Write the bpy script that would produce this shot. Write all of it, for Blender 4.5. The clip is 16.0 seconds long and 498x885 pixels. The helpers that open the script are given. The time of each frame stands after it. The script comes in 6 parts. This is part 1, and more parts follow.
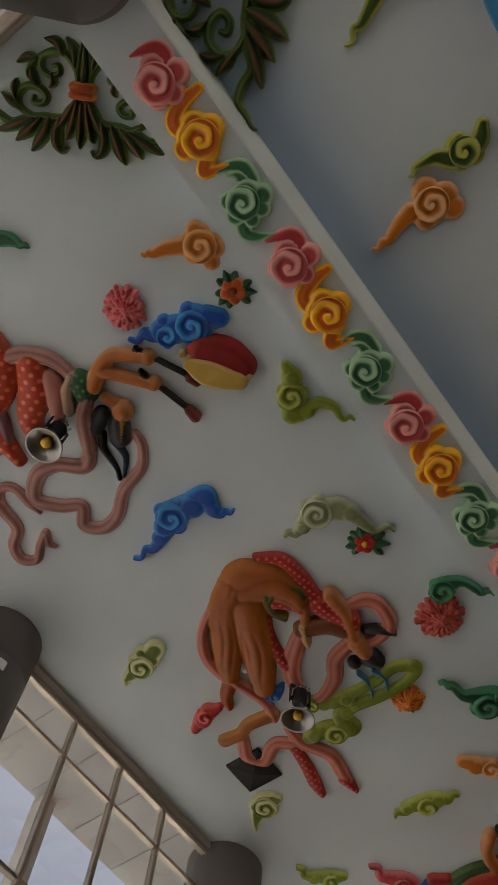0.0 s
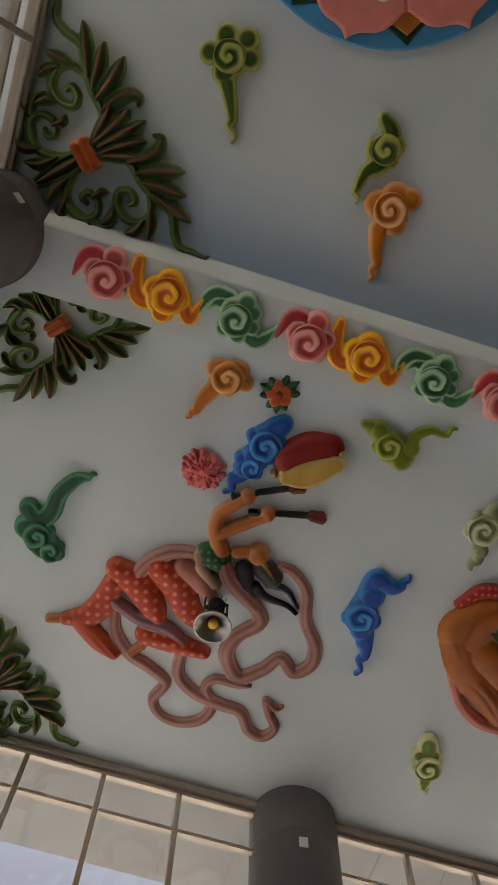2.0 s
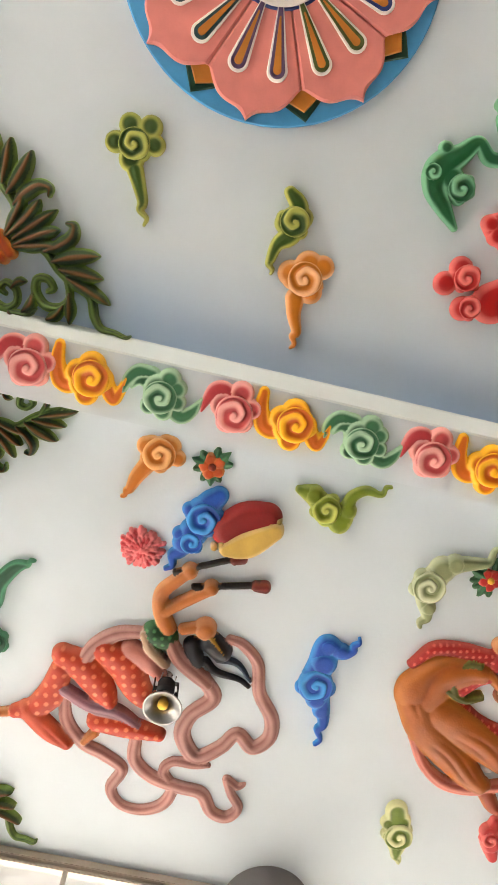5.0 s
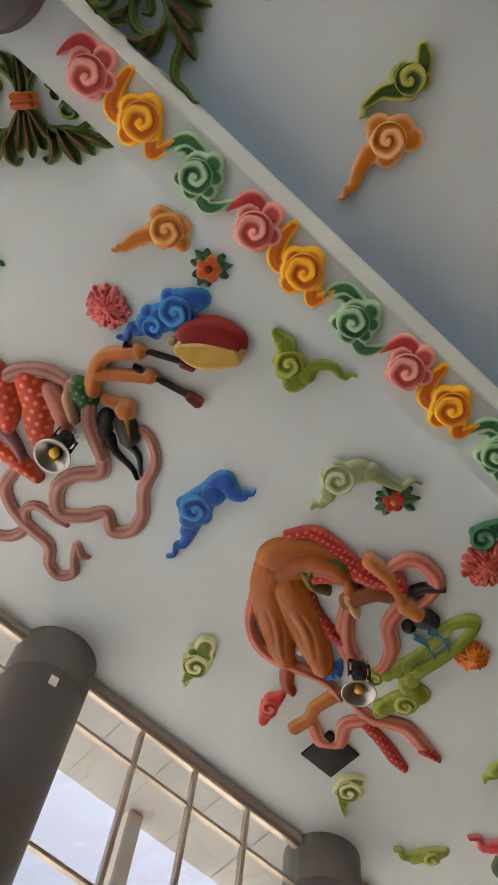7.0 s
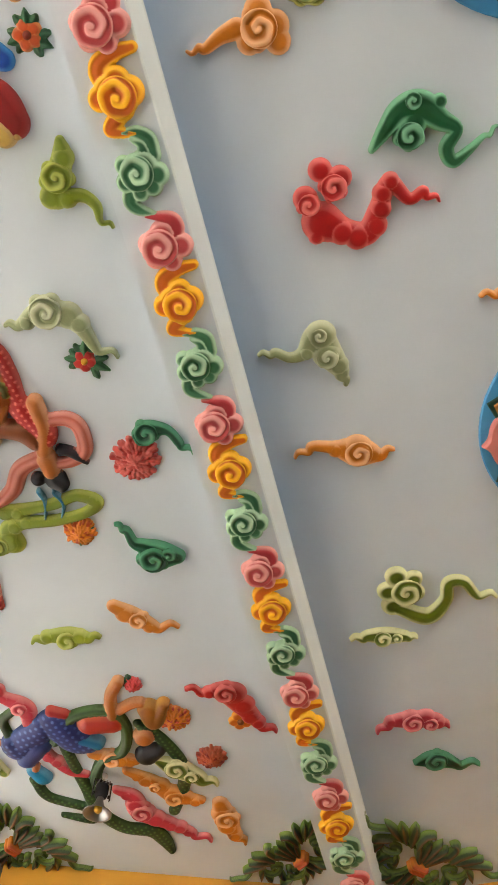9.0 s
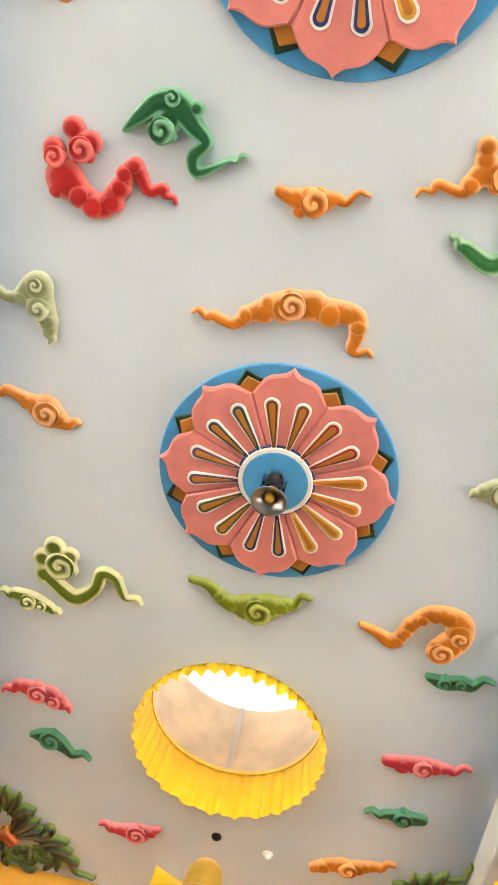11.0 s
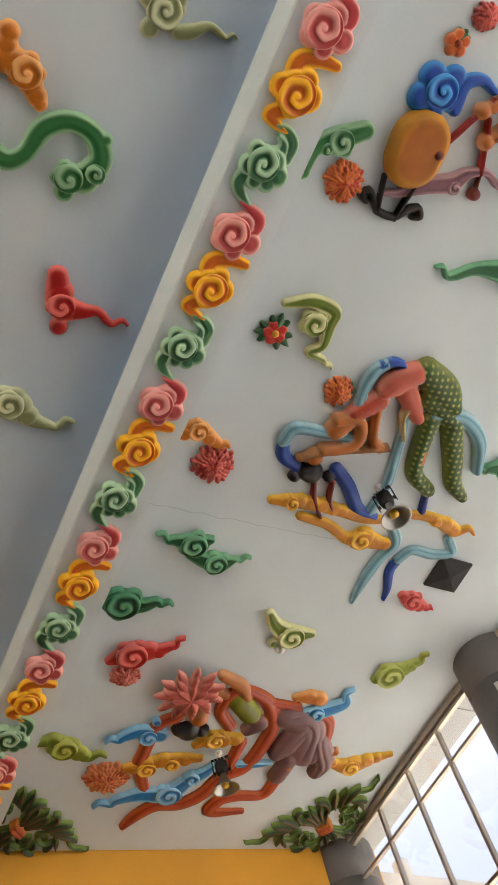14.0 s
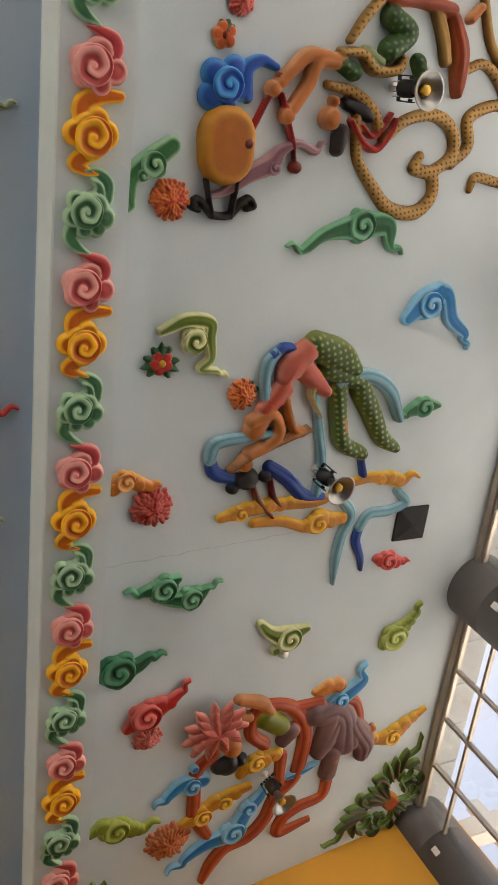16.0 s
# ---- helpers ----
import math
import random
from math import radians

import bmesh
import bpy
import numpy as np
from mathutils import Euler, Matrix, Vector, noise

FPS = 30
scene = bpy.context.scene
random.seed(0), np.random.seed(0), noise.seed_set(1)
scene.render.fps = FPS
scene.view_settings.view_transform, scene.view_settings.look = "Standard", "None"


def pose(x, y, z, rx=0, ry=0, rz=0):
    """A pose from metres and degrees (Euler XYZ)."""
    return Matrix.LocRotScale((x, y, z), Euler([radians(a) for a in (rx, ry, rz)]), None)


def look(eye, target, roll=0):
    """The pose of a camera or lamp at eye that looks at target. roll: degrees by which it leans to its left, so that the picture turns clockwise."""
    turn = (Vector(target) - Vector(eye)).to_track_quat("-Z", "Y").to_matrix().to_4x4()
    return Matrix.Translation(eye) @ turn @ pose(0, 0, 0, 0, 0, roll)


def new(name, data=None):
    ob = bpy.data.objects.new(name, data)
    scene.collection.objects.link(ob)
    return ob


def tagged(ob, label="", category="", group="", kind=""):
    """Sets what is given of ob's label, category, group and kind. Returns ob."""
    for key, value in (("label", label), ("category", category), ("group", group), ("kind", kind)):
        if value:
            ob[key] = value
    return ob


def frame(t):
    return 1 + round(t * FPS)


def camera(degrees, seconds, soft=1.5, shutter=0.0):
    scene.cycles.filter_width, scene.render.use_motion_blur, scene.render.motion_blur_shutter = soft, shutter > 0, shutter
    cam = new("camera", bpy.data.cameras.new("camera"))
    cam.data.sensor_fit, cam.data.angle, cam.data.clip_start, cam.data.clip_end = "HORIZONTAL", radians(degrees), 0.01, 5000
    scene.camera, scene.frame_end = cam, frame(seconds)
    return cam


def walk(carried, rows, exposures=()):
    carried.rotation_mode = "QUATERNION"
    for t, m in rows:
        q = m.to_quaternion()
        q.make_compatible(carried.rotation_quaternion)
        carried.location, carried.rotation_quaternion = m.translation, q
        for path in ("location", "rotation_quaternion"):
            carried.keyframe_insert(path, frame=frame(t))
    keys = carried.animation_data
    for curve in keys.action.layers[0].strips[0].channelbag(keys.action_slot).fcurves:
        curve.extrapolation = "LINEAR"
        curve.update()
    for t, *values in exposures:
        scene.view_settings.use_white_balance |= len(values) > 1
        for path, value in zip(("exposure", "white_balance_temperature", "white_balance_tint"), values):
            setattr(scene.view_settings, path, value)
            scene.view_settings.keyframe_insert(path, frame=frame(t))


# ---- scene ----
cam = camera(31.8, 16.0, soft=1.1)
PATH = [
    (0, (0.674, 1.673, 1.494), (0.106, 2.214, 3.334), 10.1),
    (0.5, (0.648, 1.647, 1.493), (0.086, 2.061, 3.367), 16.0),
    (1, (0.658, 1.671, 1.498), (0.117, 1.951, 3.403), 14.9),
    (1.5, (0.71, 1.76, 1.494), (0.174, 1.928, 3.414), 9.4),
    (2, (0.767, 1.866, 1.5), (0.205, 2.015, 3.414), 2.5),
    (2.5, (0.815, 1.975, 1.498), (0.302, 2.084, 3.429), -3.3),
    (3, (0.835, 2.07, 1.507), (0.364, 2.167, 3.448), -7.3),
    (3.2, (0.834, 2.097, 1.508), (0.359, 2.182, 3.449), -7.2),
    (5.3, (0.89, 2.142, 1.508), (0.488, 2.313, 3.46), -5.9),
    (5.5, (0.884, 2.148, 1.508), (0.481, 2.34, 3.458), -5.4),
    (6, (0.846, 2.157, 1.494), (0.437, 2.384, 3.438), -1.7),
    (6.5, (0.817, 2.171, 1.494), (0.287, 2.459, 3.401), 6.9),
    (7, (0.813, 2.178, 1.506), (0.14, 2.57, 3.349), 12.5),
    (7.5, (0.8, 2.212, 1.499), (0.153, 2.738, 3.316), 13.4),
    (8, (0.754, 2.262, 1.47), (0.259, 2.907, 3.297), 10.5),
    (8.3, (0.732, 2.315, 1.47), (0.338, 3.001, 3.306), 8.3),
    (8.5, (0.747, 2.323, 1.465), (0.416, 3.059, 3.295), 5.0),
    (9, (0.789, 2.355, 1.463), (0.572, 3.276, 3.225), -0.9),
    (9.2, (0.883, 2.364, 1.454), (0.714, 3.305, 3.211), -1.1),
    (11.3, (3.092, 2.603, 1.506), (2.929, 3.499, 3.286), 23.7),
    (11.4, (3.162, 2.603, 1.509), (3.024, 3.493, 3.295), 23.7),
    (11.5, (3.202, 2.6, 1.51), (3.104, 3.494, 3.296), 22.5),
    (11.7, (3.241, 2.614, 1.517), (3.243, 3.513, 3.303), 17.8),
    (12, (3.277, 2.612, 1.508), (3.403, 3.52, 3.286), 11.8),
    (12.5, (3.303, 2.608, 1.524), (3.592, 3.48, 3.301), 2.6),
    (13, (3.321, 2.607, 1.539), (3.744, 3.438, 3.308), -4.7),
    (13.5, (3.371, 2.602, 1.528), (3.959, 3.404, 3.263), -11.7),
    (14, (3.39, 2.583, 1.537), (4.124, 3.4, 3.209), -20.3),
    (14.5, (3.406, 2.561, 1.524), (4.183, 3.364, 3.183), -28.8),
    (15, (3.436, 2.543, 1.516), (4.204, 3.343, 3.18), -34.9),
    (15.5, (3.459, 2.53, 1.516), (4.285, 3.305, 3.164), -42.6),
    (16, (3.488, 2.505, 1.516), (4.343, 3.263, 3.157), -46.8),
]
EXPOSURES = [(0, -0.12), (0.5, 0.08), (1.0, 0.3), (1.5, 0.2), (2.0, 0.12), (2.6, 0.76), (3.2, 1.6), (5.3, 1.92), (6.0, 1.85), (6.5, 1.42), (7.0, 0.9), (7.5, 0.37), (8.0, 0.05), (8.4, 0.5), (9.0, 1.72), (9.2, 1.86), (11.3, 2.46), (12.5, 2.44), (13.2, 2.12), (13.7, 1.75), (14.2, 1.0), (15.0, 0.6), (15.5, 0.78), (16, 0.98)]
walk(cam, [(t, look(e, g, r)) for t, e, g, r in PATH], EXPOSURES)

# ---- daylight ----
world = bpy.data.worlds.new("world")
scene.world = world
world.use_nodes = True
wn = world.node_tree.nodes
sky = wn.new("ShaderNodeTexSky")
sky.sky_type = "NISHITA"
sky.sun_disc = False
sky.sun_elevation = radians(82)
sky.sun_rotation = radians(22)
sky.air_density, sky.dust_density, sky.ozone_density = 0.7, 9.0, 0.5
wn["Background"].inputs["Strength"].default_value = 0.15
world.node_tree.links.new(sky.outputs[0], wn["Background"].inputs["Color"])
sun = new("sun", bpy.data.lights.new("sun", "SUN"))
sun.data.energy, sun.data.angle, sun.data.color = 5.0, radians(0.6), (1, 0.97, 0.93)
sun.matrix_world = look((4.5, 9, 40), (2.5, 4, 0))


# ---- materials ----
def material(name, color, rough=0.6, metal=0.0, vary=0.12, scale=6.0, bump=0.15, fine=60.0, attr="", tint=None):
    m = bpy.data.materials.new(name)
    m.use_nodes = True
    nt = m.node_tree
    b = nt.nodes["Principled BSDF"]
    geo = nt.nodes.new("ShaderNodeTexCoord")
    big, small = nt.nodes.new("ShaderNodeTexNoise"), nt.nodes.new("ShaderNodeTexNoise")
    big.inputs["Scale"].default_value, small.inputs["Scale"].default_value = scale, fine
    big.inputs["Detail"].default_value, small.inputs["Detail"].default_value = 5, 3
    for n in (big, small):
        nt.links.new(geo.outputs["Object"], n.inputs["Vector"])
    ramp = nt.nodes.new("ShaderNodeMapRange")
    ramp.inputs["From Min"].default_value, ramp.inputs["From Max"].default_value = 0.3, 0.7
    ramp.inputs["To Min"].default_value, ramp.inputs["To Max"].default_value = 1 - vary, 1 + vary * 0.5
    nt.links.new(big.outputs["Fac"], ramp.inputs["Value"])
    mul = nt.nodes.new("ShaderNodeVectorMath")
    mul.operation = "SCALE"
    if attr:
        a = nt.nodes.new("ShaderNodeAttribute")
        a.attribute_name = attr
        nt.links.new(a.outputs["Color"], mul.inputs[0])
    else:
        mul.inputs[0].default_value = color
    nt.links.new(ramp.outputs[0], mul.inputs["Scale"])
    out = mul.outputs[0]
    if tint:
        mix = nt.nodes.new("ShaderNodeMix")
        mix.data_type = "RGBA"
        spot = nt.nodes.new("ShaderNodeTexNoise")
        spot.inputs["Scale"].default_value, spot.inputs["Detail"].default_value = scale * 0.35, 6
        nt.links.new(geo.outputs["Object"], spot.inputs["Vector"])
        r2 = nt.nodes.new("ShaderNodeMapRange")
        r2.inputs["From Min"].default_value, r2.inputs["From Max"].default_value = 0.52, 0.75
        r2.inputs["To Max"].default_value = 0.6
        nt.links.new(spot.outputs["Fac"], r2.inputs["Value"])
        nt.links.new(r2.outputs[0], mix.inputs["Factor"])
        nt.links.new(out, mix.inputs["A"])
        mix.inputs["B"].default_value = (*tint, 1)
        out = mix.outputs["Result"]
    nt.links.new(out, b.inputs["Base Color"])
    b.inputs["Roughness"].default_value, b.inputs["Metallic"].default_value = rough, metal
    bp = nt.nodes.new("ShaderNodeBump")
    bp.inputs["Strength"].default_value, bp.inputs["Distance"].default_value = bump, 0.006
    nt.links.new(small.outputs["Fac"], bp.inputs["Height"])
    nt.links.new(bp.outputs[0], b.inputs["Normal"])
    return m


PLASTER = material("ceiling_plaster", (0.61, 0.675, 0.725), 0.75, vary=0.05, scale=1.6, bump=0.12, fine=40, tint=(0.49, 0.55, 0.58))
nt = PLASTER.node_tree
bs = nt.nodes["Principled BSDF"]
was = bs.inputs["Base Color"].links[0].from_socket
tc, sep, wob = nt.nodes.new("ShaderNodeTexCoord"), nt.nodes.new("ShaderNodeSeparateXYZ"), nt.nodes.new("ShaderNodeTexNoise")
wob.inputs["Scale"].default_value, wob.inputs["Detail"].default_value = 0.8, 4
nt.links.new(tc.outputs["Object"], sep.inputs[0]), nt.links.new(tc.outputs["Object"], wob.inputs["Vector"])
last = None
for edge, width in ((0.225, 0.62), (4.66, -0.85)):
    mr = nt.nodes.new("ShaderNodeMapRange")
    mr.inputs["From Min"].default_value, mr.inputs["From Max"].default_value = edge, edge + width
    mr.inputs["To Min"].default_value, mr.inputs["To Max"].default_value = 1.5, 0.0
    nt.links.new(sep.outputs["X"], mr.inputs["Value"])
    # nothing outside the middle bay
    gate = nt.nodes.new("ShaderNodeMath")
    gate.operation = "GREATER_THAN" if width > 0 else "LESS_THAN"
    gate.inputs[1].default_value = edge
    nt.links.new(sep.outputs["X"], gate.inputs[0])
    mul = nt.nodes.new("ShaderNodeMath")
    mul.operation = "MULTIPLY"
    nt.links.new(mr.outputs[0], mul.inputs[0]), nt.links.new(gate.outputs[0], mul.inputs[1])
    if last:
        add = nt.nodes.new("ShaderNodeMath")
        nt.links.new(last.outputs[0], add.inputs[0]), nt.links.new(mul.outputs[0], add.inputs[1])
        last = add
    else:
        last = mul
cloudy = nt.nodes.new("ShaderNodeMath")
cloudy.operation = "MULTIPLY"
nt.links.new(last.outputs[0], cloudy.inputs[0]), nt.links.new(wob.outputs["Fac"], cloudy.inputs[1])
# one hairline crack across the east bay
line = nt.nodes.new("ShaderNodeVectorMath")
line.operation = "DOT_PRODUCT"
line.inputs[1].default_value = (0.07, 1.0, 0)
jag = nt.nodes.new("ShaderNodeTexNoise")
jag.inputs["Scale"].default_value, jag.inputs["Detail"].default_value = 9, 5


def step_node(op, a, b, c=None):
    n = nt.nodes.new("ShaderNodeMath")
    n.operation = op
    for k, v in enumerate((a, b, c)):
        if v is None:
            continue
        if isinstance(v, (int, float)):
            n.inputs[k].default_value = v
        else:
            nt.links.new(v, n.inputs[k])
    return n.outputs[0]


nt.links.new(tc.outputs["Object"], line.inputs[0]), nt.links.new(tc.outputs["Object"], jag.inputs["Vector"])
off = step_node("MULTIPLY_ADD", jag.outputs["Fac"], 0.06, line.outputs["Value"])
crack = step_node("COMPARE", off, 6.227, 0.004)
crack = step_node("MULTIPLY", crack, step_node("COMPARE", sep.outputs["X"], 5.9, 0.95))
crack = step_node("MULTIPLY", crack, step_node("GREATER_THAN", wob.outputs["Fac"], 0.46))
crack = step_node("MULTIPLY", crack, 0.35)
grime = nt.nodes.new("ShaderNodeMix")
grime.data_type = "RGBA"
grime.inputs["B"].default_value = (0.30, 0.31, 0.31, 1)
nt.links.new(crack, grime.inputs["Factor"]), nt.links.new(was, grime.inputs["A"])
was = grime.outputs["Result"]
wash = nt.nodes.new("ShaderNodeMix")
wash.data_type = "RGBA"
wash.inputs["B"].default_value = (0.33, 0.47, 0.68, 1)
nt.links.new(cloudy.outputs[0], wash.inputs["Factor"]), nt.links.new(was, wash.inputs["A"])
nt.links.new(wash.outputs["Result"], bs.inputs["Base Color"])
STRIP = material("pale_moulding_paint", (0.68, 0.74, 0.73), 0.6, vary=0.05, scale=3)
PAINT = material("relief_paint", (1, 1, 1), 0.5, vary=0.16, scale=9, bump=0.25, fine=70, attr="paint")
COLUMN = material("grey_column_paint", (0.115, 0.107, 0.104), 0.5, vary=0.10, scale=2)
FRAME = material("window_frame_metal", (0.46, 0.40, 0.33), 0.32, 0.55, vary=0.1, scale=8)
OCHRE = material("ochre_wall_paint", (0.72, 0.35, 0.035), 0.6, vary=0.1, scale=1.5)
FLOOR = material("floor_tile", (0.10, 0.092, 0.085), 0.3, vary=0.15, scale=1)
GREY = material("grey_render", (0.40, 0.40, 0.40), 0.8, vary=0.15, scale=1.5)
PALE = material("pale_concrete", (0.62, 0.60, 0.57), 0.8, vary=0.15, scale=1.0)
BLACK = material("black_plastic", (0.01, 0.01, 0.012), 0.75, vary=0.1)
HORN = material("horn_metal", (0.34, 0.335, 0.33), 0.3, 0.85, vary=0.1)
WHITE = material("white_plastic", (0.8, 0.8, 0.78), 0.4)
YELLOW = material("yellow_satin", (0.95, 0.60, 0.015), 0.45, vary=0.12, scale=5)
TAN = material("tan_lacquer", (0.78, 0.62, 0.42), 0.3, vary=0.25, scale=3)
GOLD = material("gold_leaf", (0.72, 0.45, 0.06), 0.4, 0.5, vary=0.2)
LEAFY = material("far_foliage", (0.06, 0.10, 0.05), 0.8, vary=0.4, scale=2)
GROUND = material("ground_paving", (0.68, 0.62, 0.55), 0.9, vary=0.2, scale=0.3)

GLASS = bpy.data.materials.new("window_glass")
GLASS.use_nodes = True
gn, gl = GLASS.node_tree.nodes, GLASS.node_tree.links
gmix, gclear, ggloss = gn.new("ShaderNodeMixShader"), gn.new("ShaderNodeBsdfTransparent"), gn.new("ShaderNodeBsdfGlossy")
gclear.inputs["Color"].default_value = (0.93, 0.95, 0.95, 1)
ggloss.inputs["Roughness"].default_value = 0.03
gmix.inputs["Fac"].default_value = 0.07
gl.new(gclear.outputs[0], gmix.inputs[1]), gl.new(ggloss.outputs[0], gmix.inputs[2])
gl.new(gmix.outputs[0], gn["Material Output"].inputs["Surface"])


ACRYLIC = bpy.data.materials.new("milky_acrylic")
ACRYLIC.use_nodes = True
an, al = ACRYLIC.node_tree.nodes, ACRYLIC.node_tree.links
amix, athrough, aback = an.new("ShaderNodeMixShader"), an.new("ShaderNodeBsdfTranslucent"), an.new("ShaderNodeBsdfDiffuse")
athrough.inputs["Color"].default_value, aback.inputs["Color"].default_value = (0.24, 0.235, 0.225, 1), (0.8, 0.8, 0.78, 1)
amix.inputs["Fac"].default_value = 0.5
al.new(athrough.outputs[0], amix.inputs[1]), al.new(aback.outputs[0], amix.inputs[2])
al.new(amix.outputs[0], an["Material Output"].inputs["Surface"])


# ---- mesh helpers ----
def link(name, bm, mat, parent=None, smooth=False, label=""):
    me = bpy.data.meshes.new(name)
    bm.to_mesh(me)
    bm.free()
    for f in me.polygons:
        f.use_smooth = smooth
    me.materials.append(mat)
    ob = new(name, me)
    if parent:
        ob.parent = parent
    if label:
        ob["label"] = label
    return ob


def box(x0, y0, z0, x1, y1, z1, bevel=0.0, bm=None):
    bm = bm or bmesh.new()
    made = bmesh.ops.create_cube(bm, size=1)["verts"]
    bmesh.ops.transform(bm, verts=made, matrix=Matrix.LocRotScale(((x0 + x1) / 2, (y0 + y1) / 2, (z0 + z1) / 2), None, (abs(x1 - x0), abs(y1 - y0), abs(z1 - z0))))
    if bevel:
        edges = list({e for v in made for e in v.link_edges})
        bmesh.ops.bevel(bm, geom=edges, offset=bevel, segments=2, affect="EDGES")
    return bm


def lathe(profile, n=48, bm=None, wave=None):
    """Surface of revolution about z from (radius, z) pairs."""
    bm = bm or bmesh.new()
    rings = []
    for j, (r, z) in enumerate(profile):
        ring = []
        for i in range(n):
            a = 2 * math.pi * i / n
            k = wave(j, a) if wave else 0
            ring.append(bm.verts.new(((r + k) * math.cos(a), (r + k) * math.sin(a), z)))
        rings.append(ring)
    for a, b in zip(rings, rings[1:]):
        for i in range(n):
            bm.faces.new((a[i], a[(i + 1) % n], b[(i + 1) % n], b[i]))
    return bm


def prism(pts, y0, y1):
    """Extrude an x, z outline along y."""
    bm = bmesh.new()
    a = [bm.verts.new((x, y0, z)) for x, z in pts]
    b = [bm.verts.new((x, y1, z)) for x, z in pts]
    for i in range(len(pts)):
        j = (i + 1) % len(pts)
        bm.faces.new((a[i], a[j], b[j], b[i]))
    bm.faces.new(a[::-1]), bm.faces.new(b)
    bmesh.ops.recalc_face_normals(bm, faces=bm.faces)
    return bm


def empty(name, place=(0, 0, 0)):
    ob = new(name)
    ob.location = place
    return ob


# ---- structure ----
CEIL, SOFFIT = 6.75, 6.50
X0, X1, Y0, Y1 = -3.42, 8.72, 0.42, 9.75      # inner faces of the walls
BEAMS = (0.0, 4.9)
WELL = (2.45, 8.05, 0.79)


def ceiling_sheet():
    """The flat ceiling with a round well cut through it."""
    bm = bmesh.new()
    n = 96
    ring = [bm.verts.new((WELL[0] + WELL[2] * math.cos(2 * math.pi * i / n), WELL[1] + WELL[2] * math.sin(2 * math.pi * i / n), CEIL)) for i in range(n)]
    up = [bm.verts.new((v.co.x, v.co.y, CEIL + 0.25)) for v in ring]
    rect = [(X0 - 0.06, Y0 - 0.1), (X1 + 0.06, Y0 - 0.1), (X1 + 0.06, 10.6), (X0 - 0.06, 10.6)]
    for z, loop in ((CEIL, ring), (CEIL + 0.25, up)):
        o = [bm.verts.new((x, y, z)) for x, y in rect]
        edges = [bm.edges.new((o[i], o[(i + 1) % 4])) for i in range(4)]
        edges += [bm.edges.get((loop[i], loop[(i + 1) % n])) or bm.edges.new((loop[i], loop[(i + 1) % n])) for i in range(n)]
        bmesh.ops.triangle_fill(bm, use_beauty=True, edges=edges)
    for i in range(n):
        bm.faces.new((ring[i], ring[(i + 1) % n], up[(i + 1) % n], up[i]))
    return bm


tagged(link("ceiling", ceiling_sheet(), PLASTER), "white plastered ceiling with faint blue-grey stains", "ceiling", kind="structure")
tagged(link("floor", box(X0 - 0.3, Y0 - 0.3, -0.2, X1 + 0.3, 10.6, 0), FLOOR), "pale polished stone floor of the hall", "floor", kind="structure")
tagged(link("ground", box(-1500, -1500, -0.6, 1500, 1500, -0.204), GROUND), "pale paved ground outside the hall", "ground", kind="structure")
def wall_block(pts):
    bm = bmesh.new()
    lo, hi = [bm.verts.new((x, y, 0)) for x, y in pts], [bm.verts.new((x, y, CEIL - 0.002)) for x, y in pts]
    n = len(pts)
    for k in range(n):
        bm.faces.new((lo[k], lo[(k + 1) % n], hi[(k + 1) % n], hi[k]))
    bm.faces.new(lo[::-1]), bm.faces.new(hi)
    bmesh.ops.recalc_face_normals(bm, faces=bm.faces)
    return bm


for nm, pts in (("wall_north_1", [(X0 - 0.3, 8.56), (0.0, 10.06), (0.0, 10.6), (X0 - 0.3, 10.6)]), ("wall_north_2", [(0.0, 10.25), (4.9, 10.25), (4.9, 10.6), (0.0, 10.6)]), ("wall_north_3", [(4.9, 9.92), (X1 + 0.3, 9.24), (X1 + 0.3, 10.6), (4.9, 10.6)])):
    tagged(link(nm, wall_block(pts), OCHRE), "ochre yellow painted end wall", "wall", kind="structure")
for i, bx in enumerate(BEAMS):
    s = 1 if i == 0 else -1   # towards the middle of the hall
    w = (0.182, 0.234) if i == 0 else (0.230, 0.252)   # inner edge below and above
    beam = empty("ceiling_beam", (bx, 0, 0))
    tagged(beam, "shallow plastered ceiling beam with a painted scroll garland", "beam", kind="structure")
    top = CEIL + 0.02
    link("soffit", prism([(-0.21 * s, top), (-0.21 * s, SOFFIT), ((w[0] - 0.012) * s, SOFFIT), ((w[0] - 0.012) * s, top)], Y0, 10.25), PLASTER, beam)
    link("edge_strip", prism([((w[0] - 0.012) * s, SOFFIT + 0.001), (w[0] * s, SOFFIT + 0.008), (w[1] * s, CEIL - 0.012), ((w[1] + 0.008) * s, CEIL - 0.004), ((w[1] + 0.008) * s, top), ((w[0] - 0.012) * s, top)], Y0, 10.25), STRIP, beam, label="pale painted side along the inner edge")


# ---- windows, columns and the porch outside ----
def column(x, y, r=0.33):
    c = empty("column", (x, y, 0))
    tagged(c, "round dark grey painted hall column reaching the ceiling", "column", "hall columns")
    link("shaft", lathe([(r, 0), (r, CEIL - 0.42), (r - 0.003, CEIL - 0.418), (r - 0.003, CEIL - 0.412), (r, CEIL - 0.41), (r, CEIL + 0.01)], 64), COLUMN, c, True)
    # small pale tag facing the hall
    a = math.atan2(2.6 - y, 2.45 - x)
    tag = box(r - 0.004, -0.03, CEIL - 0.60, r + 0.006, 0.03, CEIL - 0.51, 0.003)
    tag.transform(Matrix.Rotation(a, 4, "Z"))
    link("tag", tag, WHITE, c, label="small white plastic tag")
    return c


